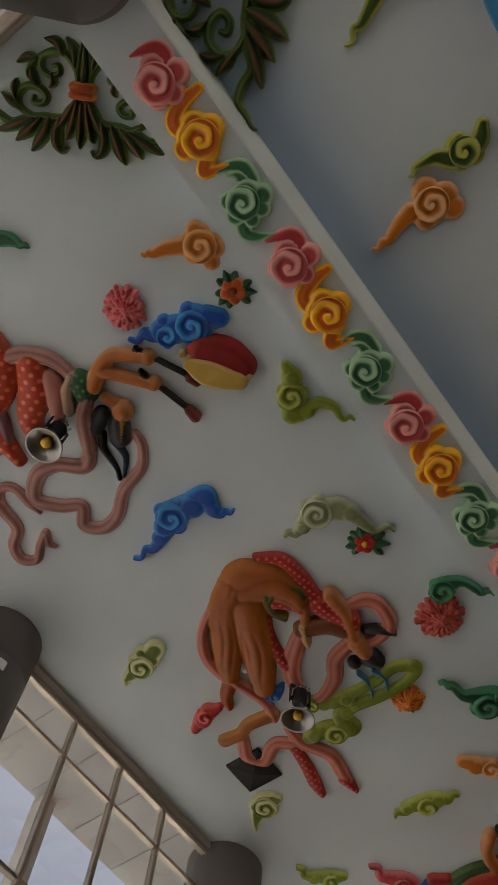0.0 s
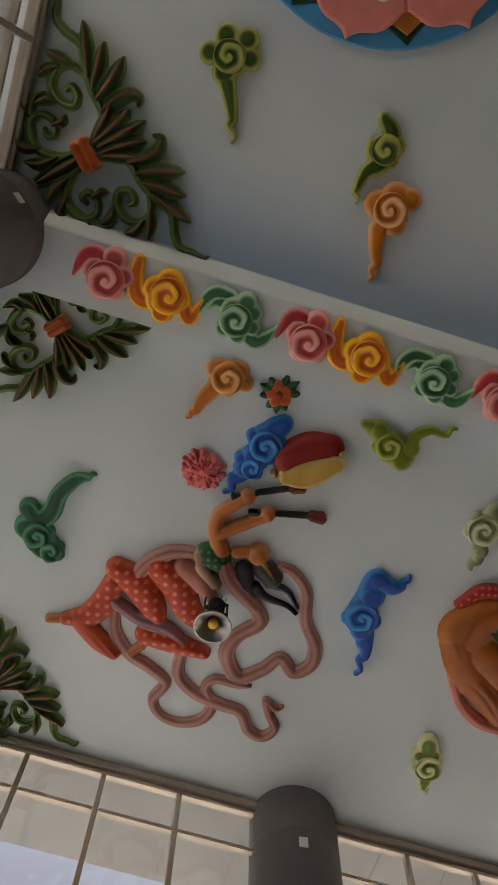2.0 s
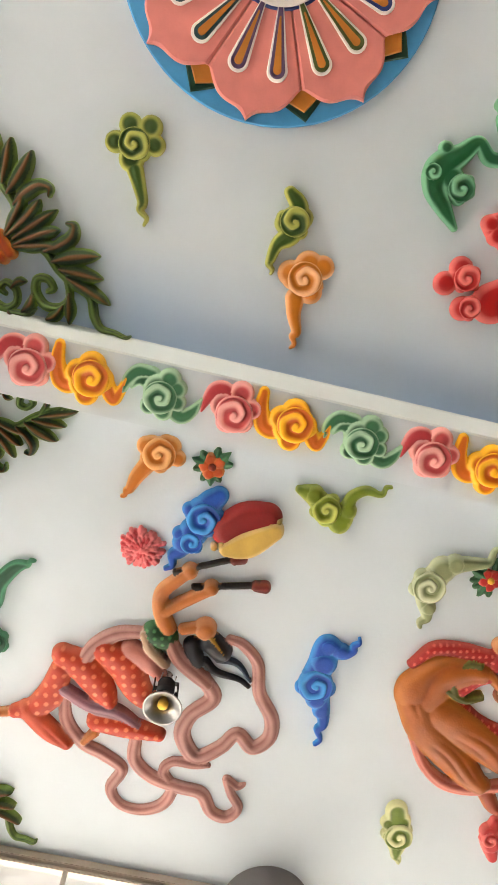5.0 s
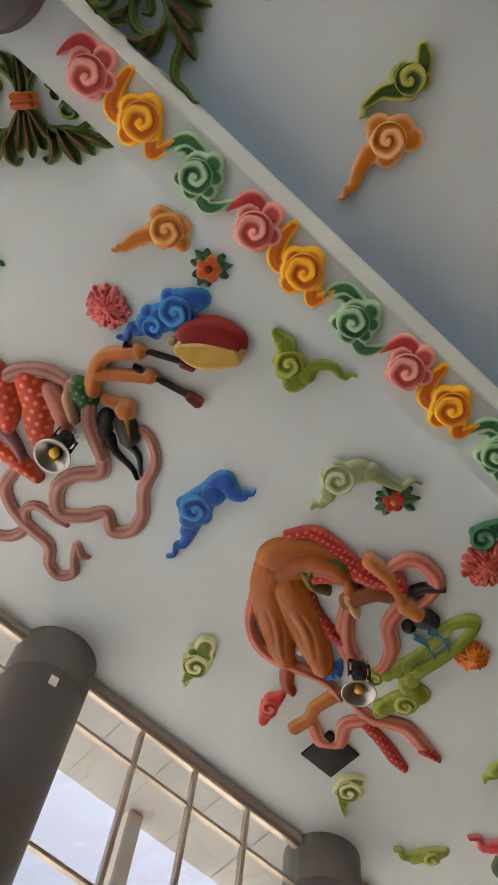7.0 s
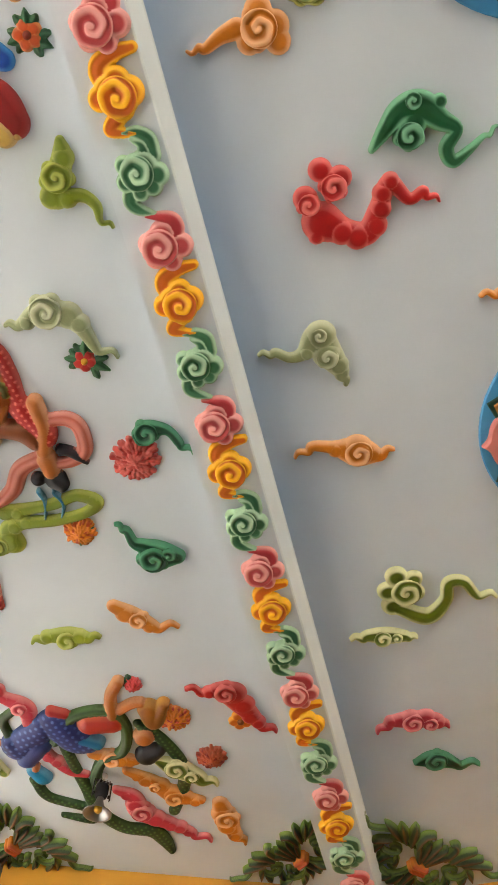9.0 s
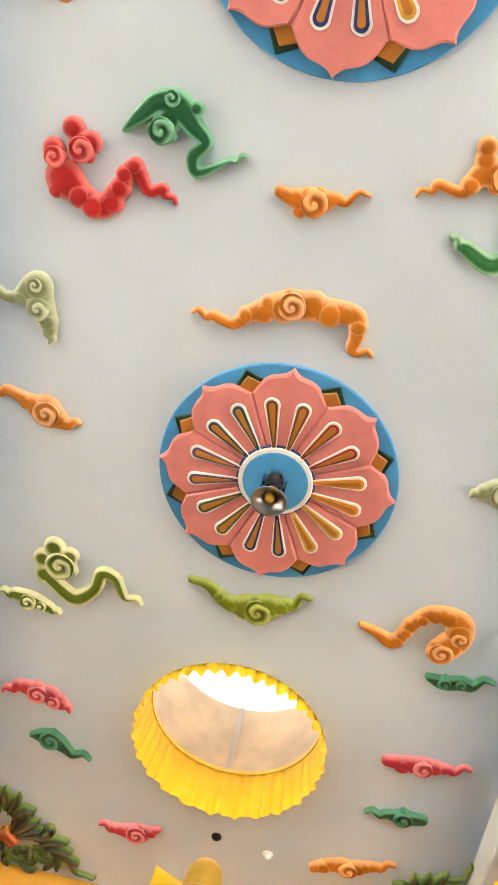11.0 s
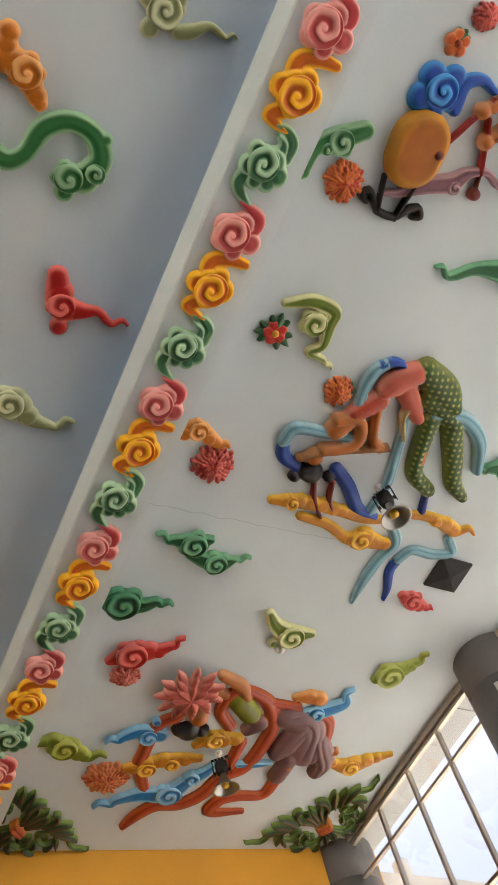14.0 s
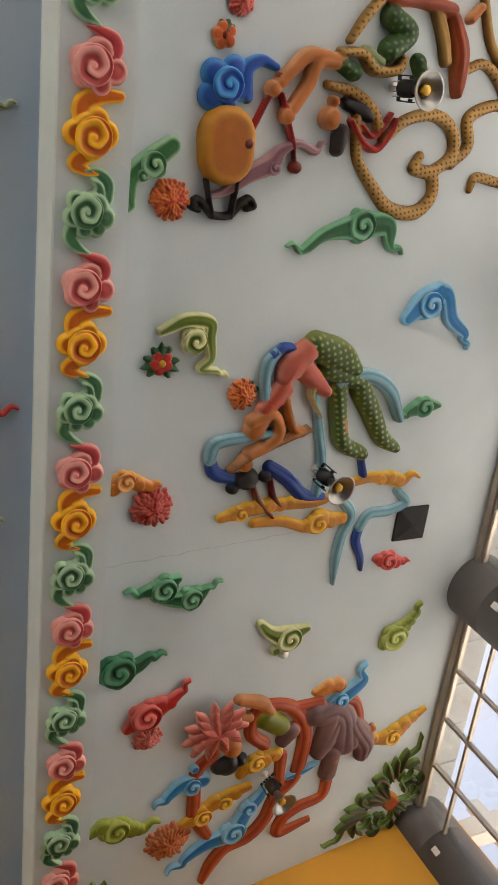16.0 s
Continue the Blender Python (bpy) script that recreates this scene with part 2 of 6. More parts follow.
def window_bay(name, a, b, axis, place, tops, rails, z0, out):
    """Grid of frame bars and panes between a and b; out: the way outdoors, +1 or -1."""
    w = empty(name)
    tagged(w, "tall gridded metal window with thin frames", "window", kind="structure")

    def bar(nm, u0, u1, za, zb, d0, d1):
        q = (place - d0 * 1.0, place + d1)
        if axis == "x":
            bm = box(min(q), u0, za, max(q), u1, zb, 0.006)
        else:
            bm = box(u0, min(q), za, u1, max(q), zb, 0.006)
        return link(nm, bm, FRAME, w)

    bar("head_rail", a, b, CEIL - 0.075, CEIL - 0.002, 0.05, 0.05)
    bar("head_bead", a, b, CEIL - 0.11, CEIL - 0.078, 0.028, 0.028)
    us = [a, *tops, b]
    for u in tops:
        bar("mullion", u - 0.017, u + 0.017, z0, CEIL - 0.112, 0.026, 0.03)
    for z in rails:
        for u, v in zip(us, us[1:]):
            bar("transom", u + 0.019, v - 0.019, z - 0.022, z - 0.003, 0.024, 0.028)
            bar("transom_bead", u + 0.019, v - 0.019, z + 0.001, z + 0.016, 0.017, 0.02)
    zs = [CEIL - 0.10, *rails, z0]
    for u, v in zip(us, us[1:]):
        for zt, zb in zip(zs, zs[1:]):
            if axis == "x":
                bm = box(place - 0.004, u + 0.02, zb + 0.02, place + 0.004, v - 0.02, zt - 0.02)
            else:
                bm = box(u + 0.02, place - 0.004, zb + 0.02, v - 0.02, place + 0.004, zt - 0.02)
            p = link("pane", bm, GLASS, w)
            p.visible_shadow = False
    return w


LEFT, RIGHT, BACK = -3.37, 8.68, 0.45
WL = [0.62, 3.42, 6.14, 8.86]
WR = [0.75, 3.70, 6.53, 9.42]
for y in WL:
    column(LEFT - 0.04, y, 0.31)
for y in WR:
    column(RIGHT + 0.06, y, 0.32)
for x in BEAMS:
    column(x + 0.05, 0.48, 0.33)
SILL = 2.7
RAILS = [6.30, 5.25, 4.2]
for n, (a, b) in enumerate(zip(WL, WL[1:]), 1):
    k = 0.31
    window_bay("window_%d" % n, a + k - 0.02, b - k + 0.02, "x", LEFT, [a + k + (b - a - 2 * k) * f / 4 for f in (1, 2, 3)], RAILS, SILL, -1)
for n, (a, b) in enumerate(zip(WR, WR[1:]), 4):
    k = 0.31
    window_bay("window_%d" % n, a + k - 0.02, b - k + 0.02, "x", RIGHT, [a + k + (b - a - 2 * k) * f / 4 for f in (1, 2, 3)], RAILS, SILL, 1)
for n, (a, b) in enumerate(((LEFT + 0.2, BEAMS[0] - 0.27), (BEAMS[0] + 0.37, BEAMS[1] - 0.27), (BEAMS[1] + 0.37, RIGHT - 0.2)), 7):
    window_bay("window_%d" % n, a, b, "y", BACK, [a + (b - a) * f / 6 for f in range(1, 6)], RAILS, SILL, -1)
# unseen walls added up to SILL to keep low daylight off the middle ceiling
for nm, bx in (("wall_west", (LEFT - 0.1, Y0, 0, LEFT + 0.1, Y1, SILL)), ("wall_east", (RIGHT - 0.1, Y0, 0, RIGHT + 0.1, Y1, SILL)), ("wall_south", (LEFT + 0.1, BACK - 0.1, 0, RIGHT - 0.1, BACK + 0.1, SILL))):
    tagged(link(nm, box(*bx), PALE), "unseen plain wall added below the windows to limit daylight", "wall", kind="structure")

# porch round the hall: eave, edge beam and outer columns
# the south eave is stretched far out of view to block daylight from behind
for nm, bx in (("eave_west", (LEFT - 1.0, -0.6, 6.9, LEFT - 0.08, 12, 7.1)), ("eave_east", (RIGHT + 0.08, -0.6, 6.9, RIGHT + 0.55, 12, 7.1)), ("eave_south", (LEFT - 0.06, -8.0, 6.904, RIGHT + 0.06, BACK - 0.12, 7.1))):
    tagged(link(nm, box(*bx), GREY), "grey underside of the projecting eave", "eave", kind="structure")
for k in range(24):
    for x, wide in ((LEFT - 0.98, 0.88), (RIGHT + 0.10, 0.44)):
        rib = link("eave_batten", box(x, -0.5 + 0.52 * k, 6.888, x + wide, -0.485 + 0.52 * k, 6.896, 0.002), GREY)
        tagged(rib, "grey batten under the projecting eave", "batten", "eave battens", "structure")
for x in (LEFT - 0.95, RIGHT + 0.95):
    for y in (-0.3, 4.85, 9.6):
        c = empty("porch_column", (x, y, 0))
        tagged(c, "pale round porch column under the eave", "column", "porch columns")
        link("shaft", lathe([(0.20, -0.2), (0.20, 5.25), (0.18, 5.32), (0.12, 5.36), (0.0, 5.37)], 40), PALE, c, True)
        link("post", box(-0.07, -0.07, 5.33, 0.07, 0.07, 6.898, 0.01), PALE, c)

for x0, x1, ys in ((LEFT - 2.8, LEFT - 0.3, WL[1:]), (RIGHT + 0.3, RIGHT + 2.8, WR[1:])):
    for y in ys:
        tie_beam = link("porch_beam", box(x0, y - 0.11, 6.32, x1, y + 0.11, 6.54, 0.012), PALE)
        tagged(tie_beam, "pale concrete beam from the hall column across the porch", "beam", "porch beams", "structure")


def far_trees():
    """A distant belt of trees: leaf clumps over short trunks."""
    rng = random.Random(5)
    vs, fs = [], []
    for k in range(60):
        a = math.radians(rng.uniform(20, 75))
        d = rng.uniform(70, 100)
        cx, cy, hgt = 3.5 + d * math.cos(a), 2.5 + d * math.sin(a), rng.uniform(14, 24) * (1.25 if a < 1.0 else 1.0)
        for q in range(140):
            u, w = rng.uniform(0, 2 * math.pi), rng.uniform(-1, 1)
            r = rng.uniform(0.5, 1.0) ** 0.5
            x, y, z = cx + 5.5 * r * math.cos(u) * math.sqrt(1 - w * w), cy + 5.5 * r * math.sin(u) * math.sqrt(1 - w * w), hgt * 0.62 + hgt * 0.38 * r * w
            n, s = len(vs), rng.uniform(0.6, 1.5)
            for _ in range(4):
                vs.append((x + rng.uniform(-s, s), y + rng.uniform(-s, s), z + rng.uniform(-s, s) * 0.7))
            fs += [(n, n + 1, n + 2), (n, n + 2, n + 3), (n, n + 3, n + 1)]
        n = len(vs)
        for dx, dy in ((-0.4, 0), (0.4, 0), (0, 0.5)):
            vs.append((cx + dx, cy + dy, -0.3))
        vs.append((cx, cy, hgt * 0.6))
        fs += [(n, n + 1, n + 3), (n + 1, n + 2, n + 3), (n + 2, n, n + 3)]
    me = bpy.data.meshes.new("far_trees")
    me.from_pydata(vs, [], fs)
    me.materials.append(LEAFY)
    return new("far_trees", me)


tagged(far_trees(), "distant hazy belt of dark green trees", "trees", kind="stuff")


# ---- relief work ----
def lin(h):
    """Linear colour from a hex string."""
    v = [int(h[i:i + 2], 16) / 255 for i in (0, 2, 4)]
    return tuple(c / 12.92 if c < 0.04045 else ((c + 0.055) / 1.055) ** 2.4 for c in v)


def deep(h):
    """The inner tone of the two-tone paint, darkened and saturated to shade the hollows."""
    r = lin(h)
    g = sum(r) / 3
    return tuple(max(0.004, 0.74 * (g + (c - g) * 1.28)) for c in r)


def spline(pts, step=0.02):
    """Catmull-Rom through (x, y, r) points, sampled finely."""
    p = np.array(pts, float)
    if len(p) == 1:
        return p
    q = np.vstack([2 * p[0] - p[1], p, 2 * p[-1] - p[-2]])
    out = []
    for i in range(1, len(q) - 2):
        a, b, c, d = q[i - 1:i + 3]
        n = max(2, int(np.hypot(*(c - b)[:2]) / step) + 1)
        for t in np.linspace(0, 1, n, endpoint=False):
            out.append(0.5 * (2 * b + (c - a) * t + (2 * a - 5 * b + 4 * c - d) * t * t + (3 * b - a - 3 * c + d) * t ** 3))
    out.append(p[-1])
    out = np.array(out)
    out[:, 2] = np.maximum(out[:, 2], 0.004)
    return out


class Relief:
    """A raised plaster ornament on a flat ground, modelled as rounded strokes, lobes and scrolls; it hangs down from z = 0."""

    def __init__(self, res=0.011):
        self.items, self.res = [], res

    def stroke(self, pts, inner, rim=None, h=0.05, base=0.0, flat=1.0, veins=0):
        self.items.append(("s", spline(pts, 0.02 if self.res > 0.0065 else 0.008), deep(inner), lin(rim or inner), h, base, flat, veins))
        return self

    def lobe(self, x, y, r, inner, rim=None, h=0.05, base=0.0, flat=1.0):
        return self.stroke([(x, y, r)], inner, rim, h, base, flat)

    def plate(self, parts, inner, rim, h=0.045, base=0.0, lip=0.022):
        """Several strokes melted into one scalloped body with a raised lip round a sunken middle."""
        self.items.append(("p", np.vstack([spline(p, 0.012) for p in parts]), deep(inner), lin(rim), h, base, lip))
        return self

    def scroll(self, x, y, r, inner, rim, h=0.05, base=0.0, turn=1, turns=1.6, start=0.0):
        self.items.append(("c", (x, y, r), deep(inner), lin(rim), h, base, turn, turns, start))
        return self

    def mesh(self, name):
        res = self.res
        lo, hi = np.array([1e9, 1e9]), np.array([-1e9, -1e9])
        for it in self.items:
            s = it[1] if it[0] != "c" else np.array([it[1]])
            lo, hi = np.minimum(lo, (s[:, :2] - s[:, 2:]).min(0)), np.maximum(hi, (s[:, :2] + s[:, 2:]).max(0))
        lo, hi = lo - 2 * res, hi + 2 * res
        nx, ny = int((hi[0] - lo[0]) / res) + 2, int((hi[1] - lo[1]) / res) + 2
        gx, gy = lo[0] + res * np.arange(nx), lo[1] + res * np.arange(ny)
        X, Y = np.meshgrid(gx, gy, indexing="ij")
        sdf, H, C = np.full(X.shape, -9.0), np.zeros(X.shape), np.zeros((*X.shape, 3))
        for it in self.items:
            s = it[1] if it[0] != "c" else np.array([it[1]])
            m = res * 3
            i0, i1 = np.searchsorted(gx, [(s[:, 0] - s[:, 2]).min() - m, (s[:, 0] + s[:, 2]).max() + m])
            j0, j1 = np.searchsorted(gy, [(s[:, 1] - s[:, 2]).min() - m, (s[:, 1] + s[:, 2]).max() + m])
            sl = (slice(i0, i1), slice(j0, j1))
            x, y = X[sl], Y[sl]
            D, E, side = np.full(x.shape, -9.0), np.full(x.shape, -9.0), np.zeros(x.shape)
            for k, (px, py, pr) in enumerate(s):
                d = np.hypot(x - px, y - py)
                D = np.maximum(D, pr - d)
                e = 1 - d / pr
                if it[0] == "s" and it[7] > 0:
                    a, b = s[max(k - 1, 0)], s[min(k + 1, len(s) - 1)]
                    t = np.arctan2(b[1] - a[1], b[0] - a[0])
                    side = np.where(e > E, ((y - py) * math.cos(t) - (x - px) * math.sin(t)) / pr, side)
                E = np.maximum(E, e)
            sdf[sl] = np.maximum(sdf[sl], D)
            e = np.clip(E, 0, 1)
            inner, rim, h, base = it[2:6]
            if it[0] == "s":
                ee = np.clip(e * it[6], 0, 1)
                z = h * np.sqrt(ee * (2 - ee))
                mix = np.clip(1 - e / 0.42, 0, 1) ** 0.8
                if it[7] < 0:
                    k = -it[7]
                    w = np.clip(3 * (np.cos(k * (x + 0.6 * y)) * np.cos(k * (y - 0.6 * x)) - 0.35), 0, 1)
                    mix = np.maximum(mix * 0.5, w * (e > 0.12))
                elif it[7] == 9:
                    mix = np.clip((0.72 - e) / 0.14, 0, 1)
                    z = z * (0.75 + 0.25 * np.clip(np.abs(e - 0.5) / 0.2, 0, 1))
                elif it[7]:
                    drift = 0.0 if it[7] <= 2 else 0.30 * np.sin(6 * x + 3 * y) + 0.22 * np.sin(5 * y - 9 * x + 1.3)
                    w = np.abs(np.cos((side + drift) * math.pi * min(it[7], 3) / 2)) ** 0.7
                    w = w if it[7] <= 2 else 1 - (1 - w) * (0.45 + 0.55 * np.sin(8 * x - 6 * y + 2))
                    k = 0.24 if it[7] <= 2 else 0.15
                    z = z * (1 - k + k * w)
                    mix = mix * 0.5 + (0.5 if it[7] <= 2 else 0.22) * w * (e > 0)
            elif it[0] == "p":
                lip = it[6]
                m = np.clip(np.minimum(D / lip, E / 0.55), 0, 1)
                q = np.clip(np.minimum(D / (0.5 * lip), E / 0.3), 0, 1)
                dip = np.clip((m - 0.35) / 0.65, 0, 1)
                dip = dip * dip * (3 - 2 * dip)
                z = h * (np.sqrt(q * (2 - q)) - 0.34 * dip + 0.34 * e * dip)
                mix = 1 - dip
            else:
                px, py, pr = it[1]
                turn, turns, start = it[6:]
                d = np.hypot(x - px, y - py) / pr
                ang = np.arctan2(y - py, x - px) * turn + start
                ph = d * (1 + 0.035 * np.cos(5 * ang)) * turns - ang / (2 * math.pi)
                ph = ph - np.floor(ph)
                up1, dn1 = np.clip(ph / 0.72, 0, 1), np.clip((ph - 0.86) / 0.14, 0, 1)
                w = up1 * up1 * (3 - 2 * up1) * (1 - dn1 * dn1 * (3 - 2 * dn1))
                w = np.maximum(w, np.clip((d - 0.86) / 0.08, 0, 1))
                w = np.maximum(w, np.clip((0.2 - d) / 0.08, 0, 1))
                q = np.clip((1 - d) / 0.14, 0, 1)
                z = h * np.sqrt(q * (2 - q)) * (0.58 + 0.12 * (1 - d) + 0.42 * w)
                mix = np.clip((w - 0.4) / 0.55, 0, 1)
            z = np.where(D > 0, z + base, 0)
            up = z > H[sl]
            H[sl] = np.where(up, z, H[sl])
            # hollows and grooves get the darkened tone, so their shade is partly colour
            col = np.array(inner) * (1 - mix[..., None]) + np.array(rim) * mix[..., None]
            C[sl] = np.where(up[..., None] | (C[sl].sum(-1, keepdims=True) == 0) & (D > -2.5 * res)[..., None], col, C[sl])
        inside = sdf > 0
        gxd, gyd = np.gradient(sdf, res)
        g = np.maximum(np.hypot(gxd, gyd), 0.3)
        for _ in range(2):
            H[1:-1, 1:-1] = np.where(inside[1:-1, 1:-1], 0.5 * H[1:-1, 1:-1] + 0.125 * (np.maximum(H[:-2, 1:-1], 0.012) + np.maximum(H[2:, 1:-1], 0.012) + np.maximum(H[1:-1, :-2], 0.012) + np.maximum(H[1:-1, 2:], 0.012)), H[1:-1, 1:-1])
        push = np.where(inside, 0, np.clip(-sdf, 0, 1.5 * res)) / g
        PX, PY = X + gxd * push, Y + gyd * push
        H = np.where(inside, np.maximum(H, 0.012), -0.004)
        cell = inside[:-1, :-1] | inside[1:, :-1] | inside[:-1, 1:] | inside[1:, 1:]
        ci, cj = np.nonzero(cell)
        idx = np.full(X.shape, -1)
        need = np.zeros(X.shape, bool)
        for di in (0, 1):
            for dj in (0, 1):
                need[ci + di, cj + dj] = True
        idx[need] = np.arange(need.sum())
        co = np.stack([PX[need], PY[need], -H[need]], 1)
        faces = np.stack([idx[ci, cj], idx[ci, cj + 1], idx[ci + 1, cj + 1], idx[ci + 1, cj]], 1)
        me = bpy.data.meshes.new(name)
        me.vertices.add(len(co))
        me.vertices.foreach_set("co", co.ravel())
        me.loops.add(faces.size)
        me.loops.foreach_set("vertex_index", faces.ravel().astype(np.int32))
        me.polygons.add(len(faces))
        me.polygons.foreach_set("loop_start", np.arange(0, faces.size, 4, dtype=np.int32))
        me.polygons.foreach_set("use_smooth", np.ones(len(faces), bool))
        me.update(calc_edges=True)
        att = me.color_attributes.new("paint", "FLOAT_COLOR", "POINT")
        rgba = np.ones((len(co), 4), np.float32)
        rgba[:, :3] = C[need]
        att.data.foreach_set("color", rgba.ravel())
        me.materials.append(PAINT)
        return me


def put(me, name, x, y, z, label, category, group=""):
    ob = new(name, me)
    ob.location = (x, y, z)
    return tagged(ob, label, category, group)


# ---- scroll garland along each beam ----
def garland_meshes():
    """Body and coil of the three repeating scrolls."""
    pk, pr = "d0686a", "eba39c"
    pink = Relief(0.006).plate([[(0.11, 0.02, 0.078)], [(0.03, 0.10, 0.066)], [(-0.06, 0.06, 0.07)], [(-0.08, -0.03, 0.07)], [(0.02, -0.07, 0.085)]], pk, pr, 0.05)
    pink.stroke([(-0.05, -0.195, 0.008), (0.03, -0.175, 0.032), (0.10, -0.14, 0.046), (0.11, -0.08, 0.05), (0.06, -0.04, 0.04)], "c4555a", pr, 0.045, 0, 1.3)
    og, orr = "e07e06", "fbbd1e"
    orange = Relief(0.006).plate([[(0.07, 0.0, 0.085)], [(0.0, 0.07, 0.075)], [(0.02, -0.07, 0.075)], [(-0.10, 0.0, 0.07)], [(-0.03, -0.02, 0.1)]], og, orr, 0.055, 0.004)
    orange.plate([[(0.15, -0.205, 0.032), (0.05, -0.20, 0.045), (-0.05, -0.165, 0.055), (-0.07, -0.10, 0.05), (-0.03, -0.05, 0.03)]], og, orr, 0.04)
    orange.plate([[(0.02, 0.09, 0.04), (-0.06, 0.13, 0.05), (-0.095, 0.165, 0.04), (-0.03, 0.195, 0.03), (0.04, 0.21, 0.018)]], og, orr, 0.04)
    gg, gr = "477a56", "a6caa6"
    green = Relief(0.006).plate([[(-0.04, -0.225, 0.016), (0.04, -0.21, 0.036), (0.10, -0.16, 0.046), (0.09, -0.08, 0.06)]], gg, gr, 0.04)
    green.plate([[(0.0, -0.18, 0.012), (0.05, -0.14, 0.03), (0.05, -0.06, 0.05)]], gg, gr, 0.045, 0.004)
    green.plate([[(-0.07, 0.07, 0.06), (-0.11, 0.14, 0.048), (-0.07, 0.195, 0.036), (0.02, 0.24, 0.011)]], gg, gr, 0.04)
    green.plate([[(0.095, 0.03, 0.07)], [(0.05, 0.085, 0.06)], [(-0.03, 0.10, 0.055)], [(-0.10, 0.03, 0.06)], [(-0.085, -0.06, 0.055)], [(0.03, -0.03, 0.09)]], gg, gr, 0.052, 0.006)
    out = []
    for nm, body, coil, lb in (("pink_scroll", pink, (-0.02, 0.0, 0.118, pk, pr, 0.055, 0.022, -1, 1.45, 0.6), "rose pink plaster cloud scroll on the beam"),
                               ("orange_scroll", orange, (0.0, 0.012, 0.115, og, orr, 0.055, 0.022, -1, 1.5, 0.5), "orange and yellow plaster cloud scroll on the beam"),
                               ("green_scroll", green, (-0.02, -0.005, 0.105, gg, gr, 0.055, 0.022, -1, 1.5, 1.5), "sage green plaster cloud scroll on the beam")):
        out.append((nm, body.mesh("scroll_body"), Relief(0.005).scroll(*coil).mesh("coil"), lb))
    return out


GARLAND = garland_meshes()
for bx, y0 in ((0.0, 0.0), (4.875, 0.12)):
    for k in range(0, 9):
        for j, (nm, body, coil, lb) in enumerate(GARLAND):
            y = y0 + 1.2 * k + (0, 0.35, 0.77)[j]
            if Y0 + 0.35 < y < 10.15:
                e = empty(nm, (bx, y, SOFFIT))
                k9 = (0.92, 0.95, 0.95)[j]
                e.scale = (k9 + 0.03 * math.sin(7 * k + j), k9 + 0.04 + 0.02 * math.sin(3 * k + j), 0.95)
                tagged(e, lb, "scroll ornament", "beam garland")
                for part_name, me in (("scroll_body", body), ("coil", coil)):
                    new(part_name, me).parent = e


# ---- ceiling clouds and flowers ----
def cloud(colour, at, cols, spine, lobes, scrolls, turn, shape):
    inner, rim = cols
    rng = random.Random(int(1000 * abs(at[0])) + int(100 * at[1]))
    for end in (0, -1):
        if len(spine) > 3 and spine[end][2] < 0.02:
            (x0, y0, r0), (x1, y1, r1) = spine[end], spine[1 if end == 0 else -2]
            s = 0.14 if end else -0.14
            bends = [(x0 + f * (x1 - x0) - q * (y1 - y0), y0 + f * (y1 - y0) + q * (x1 - x0), r0 + f * (r1 - r0) * 0.8) for f, q in ((0.3, s), (0.68, -s))]
            spine = [spine[0], *bends, *spine[1:]] if end == 0 else [*spine[:-1], bends[1], bends[0], spine[-1]]
    body = [spine] if spine else []
    for x, y, r in scrolls:
        if r > 0.035:
            a0 = rng.uniform(0, 6.28)
            for k in range(5):
                a, q = a0 + 2 * math.pi * k / 5, rng.uniform(0.42, 0.56)
                body.append([(x + 0.72 * r * math.cos(a), y + 0.72 * r * math.sin(a), q * r)])
    body += [[p] for p in lobes]
    if colour in ("orange", "peach orange", "olive green", "pale grey-green", "coral red", "rose pink", "bright blue", "lime green", "golden yellow"):
        # puffed body: overlapping swellings along the spine
        f = Relief(0.006)
        for p in body:
            f.stroke(p, inner, rim, 0.05, 0.0, 1.3)
        line, gone = spline(spine, 0.01) if spine else [], 0.0
        for k in range(1, len(line)):
            gone += math.hypot(line[k][0] - line[k - 1][0], line[k][1] - line[k - 1][1])
            x, y, r = line[k]
            if r > 0.052 and gone > 1.5 * r:
                gone = 0.0
                a = rng.uniform(0, 6.28)
                f.lobe(x + 0.22 * r * math.cos(a), y + 0.22 * r * math.sin(a), rng.uniform(0.98, 1.14) * r, inner, rim, 0.05, 0.004 + 0.005 * (k % 2), 1.6)
    else:
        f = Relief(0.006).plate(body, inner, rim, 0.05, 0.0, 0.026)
    words = "%s plaster cloud %s" % (colour, shape or "with curled scrolls on the ceiling")
    e = empty("relief_cloud", (at[0], at[1], CEIL))
    tagged(e, words, "relief cloud", "ceiling clouds")
    new("cloud_body", f.mesh("cloud_body")).parent = e
    for k, (x, y, r) in enumerate(scrolls):
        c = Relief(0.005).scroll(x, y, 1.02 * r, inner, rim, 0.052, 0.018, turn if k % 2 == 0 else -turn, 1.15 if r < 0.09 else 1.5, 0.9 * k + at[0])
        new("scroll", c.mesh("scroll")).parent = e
    return e


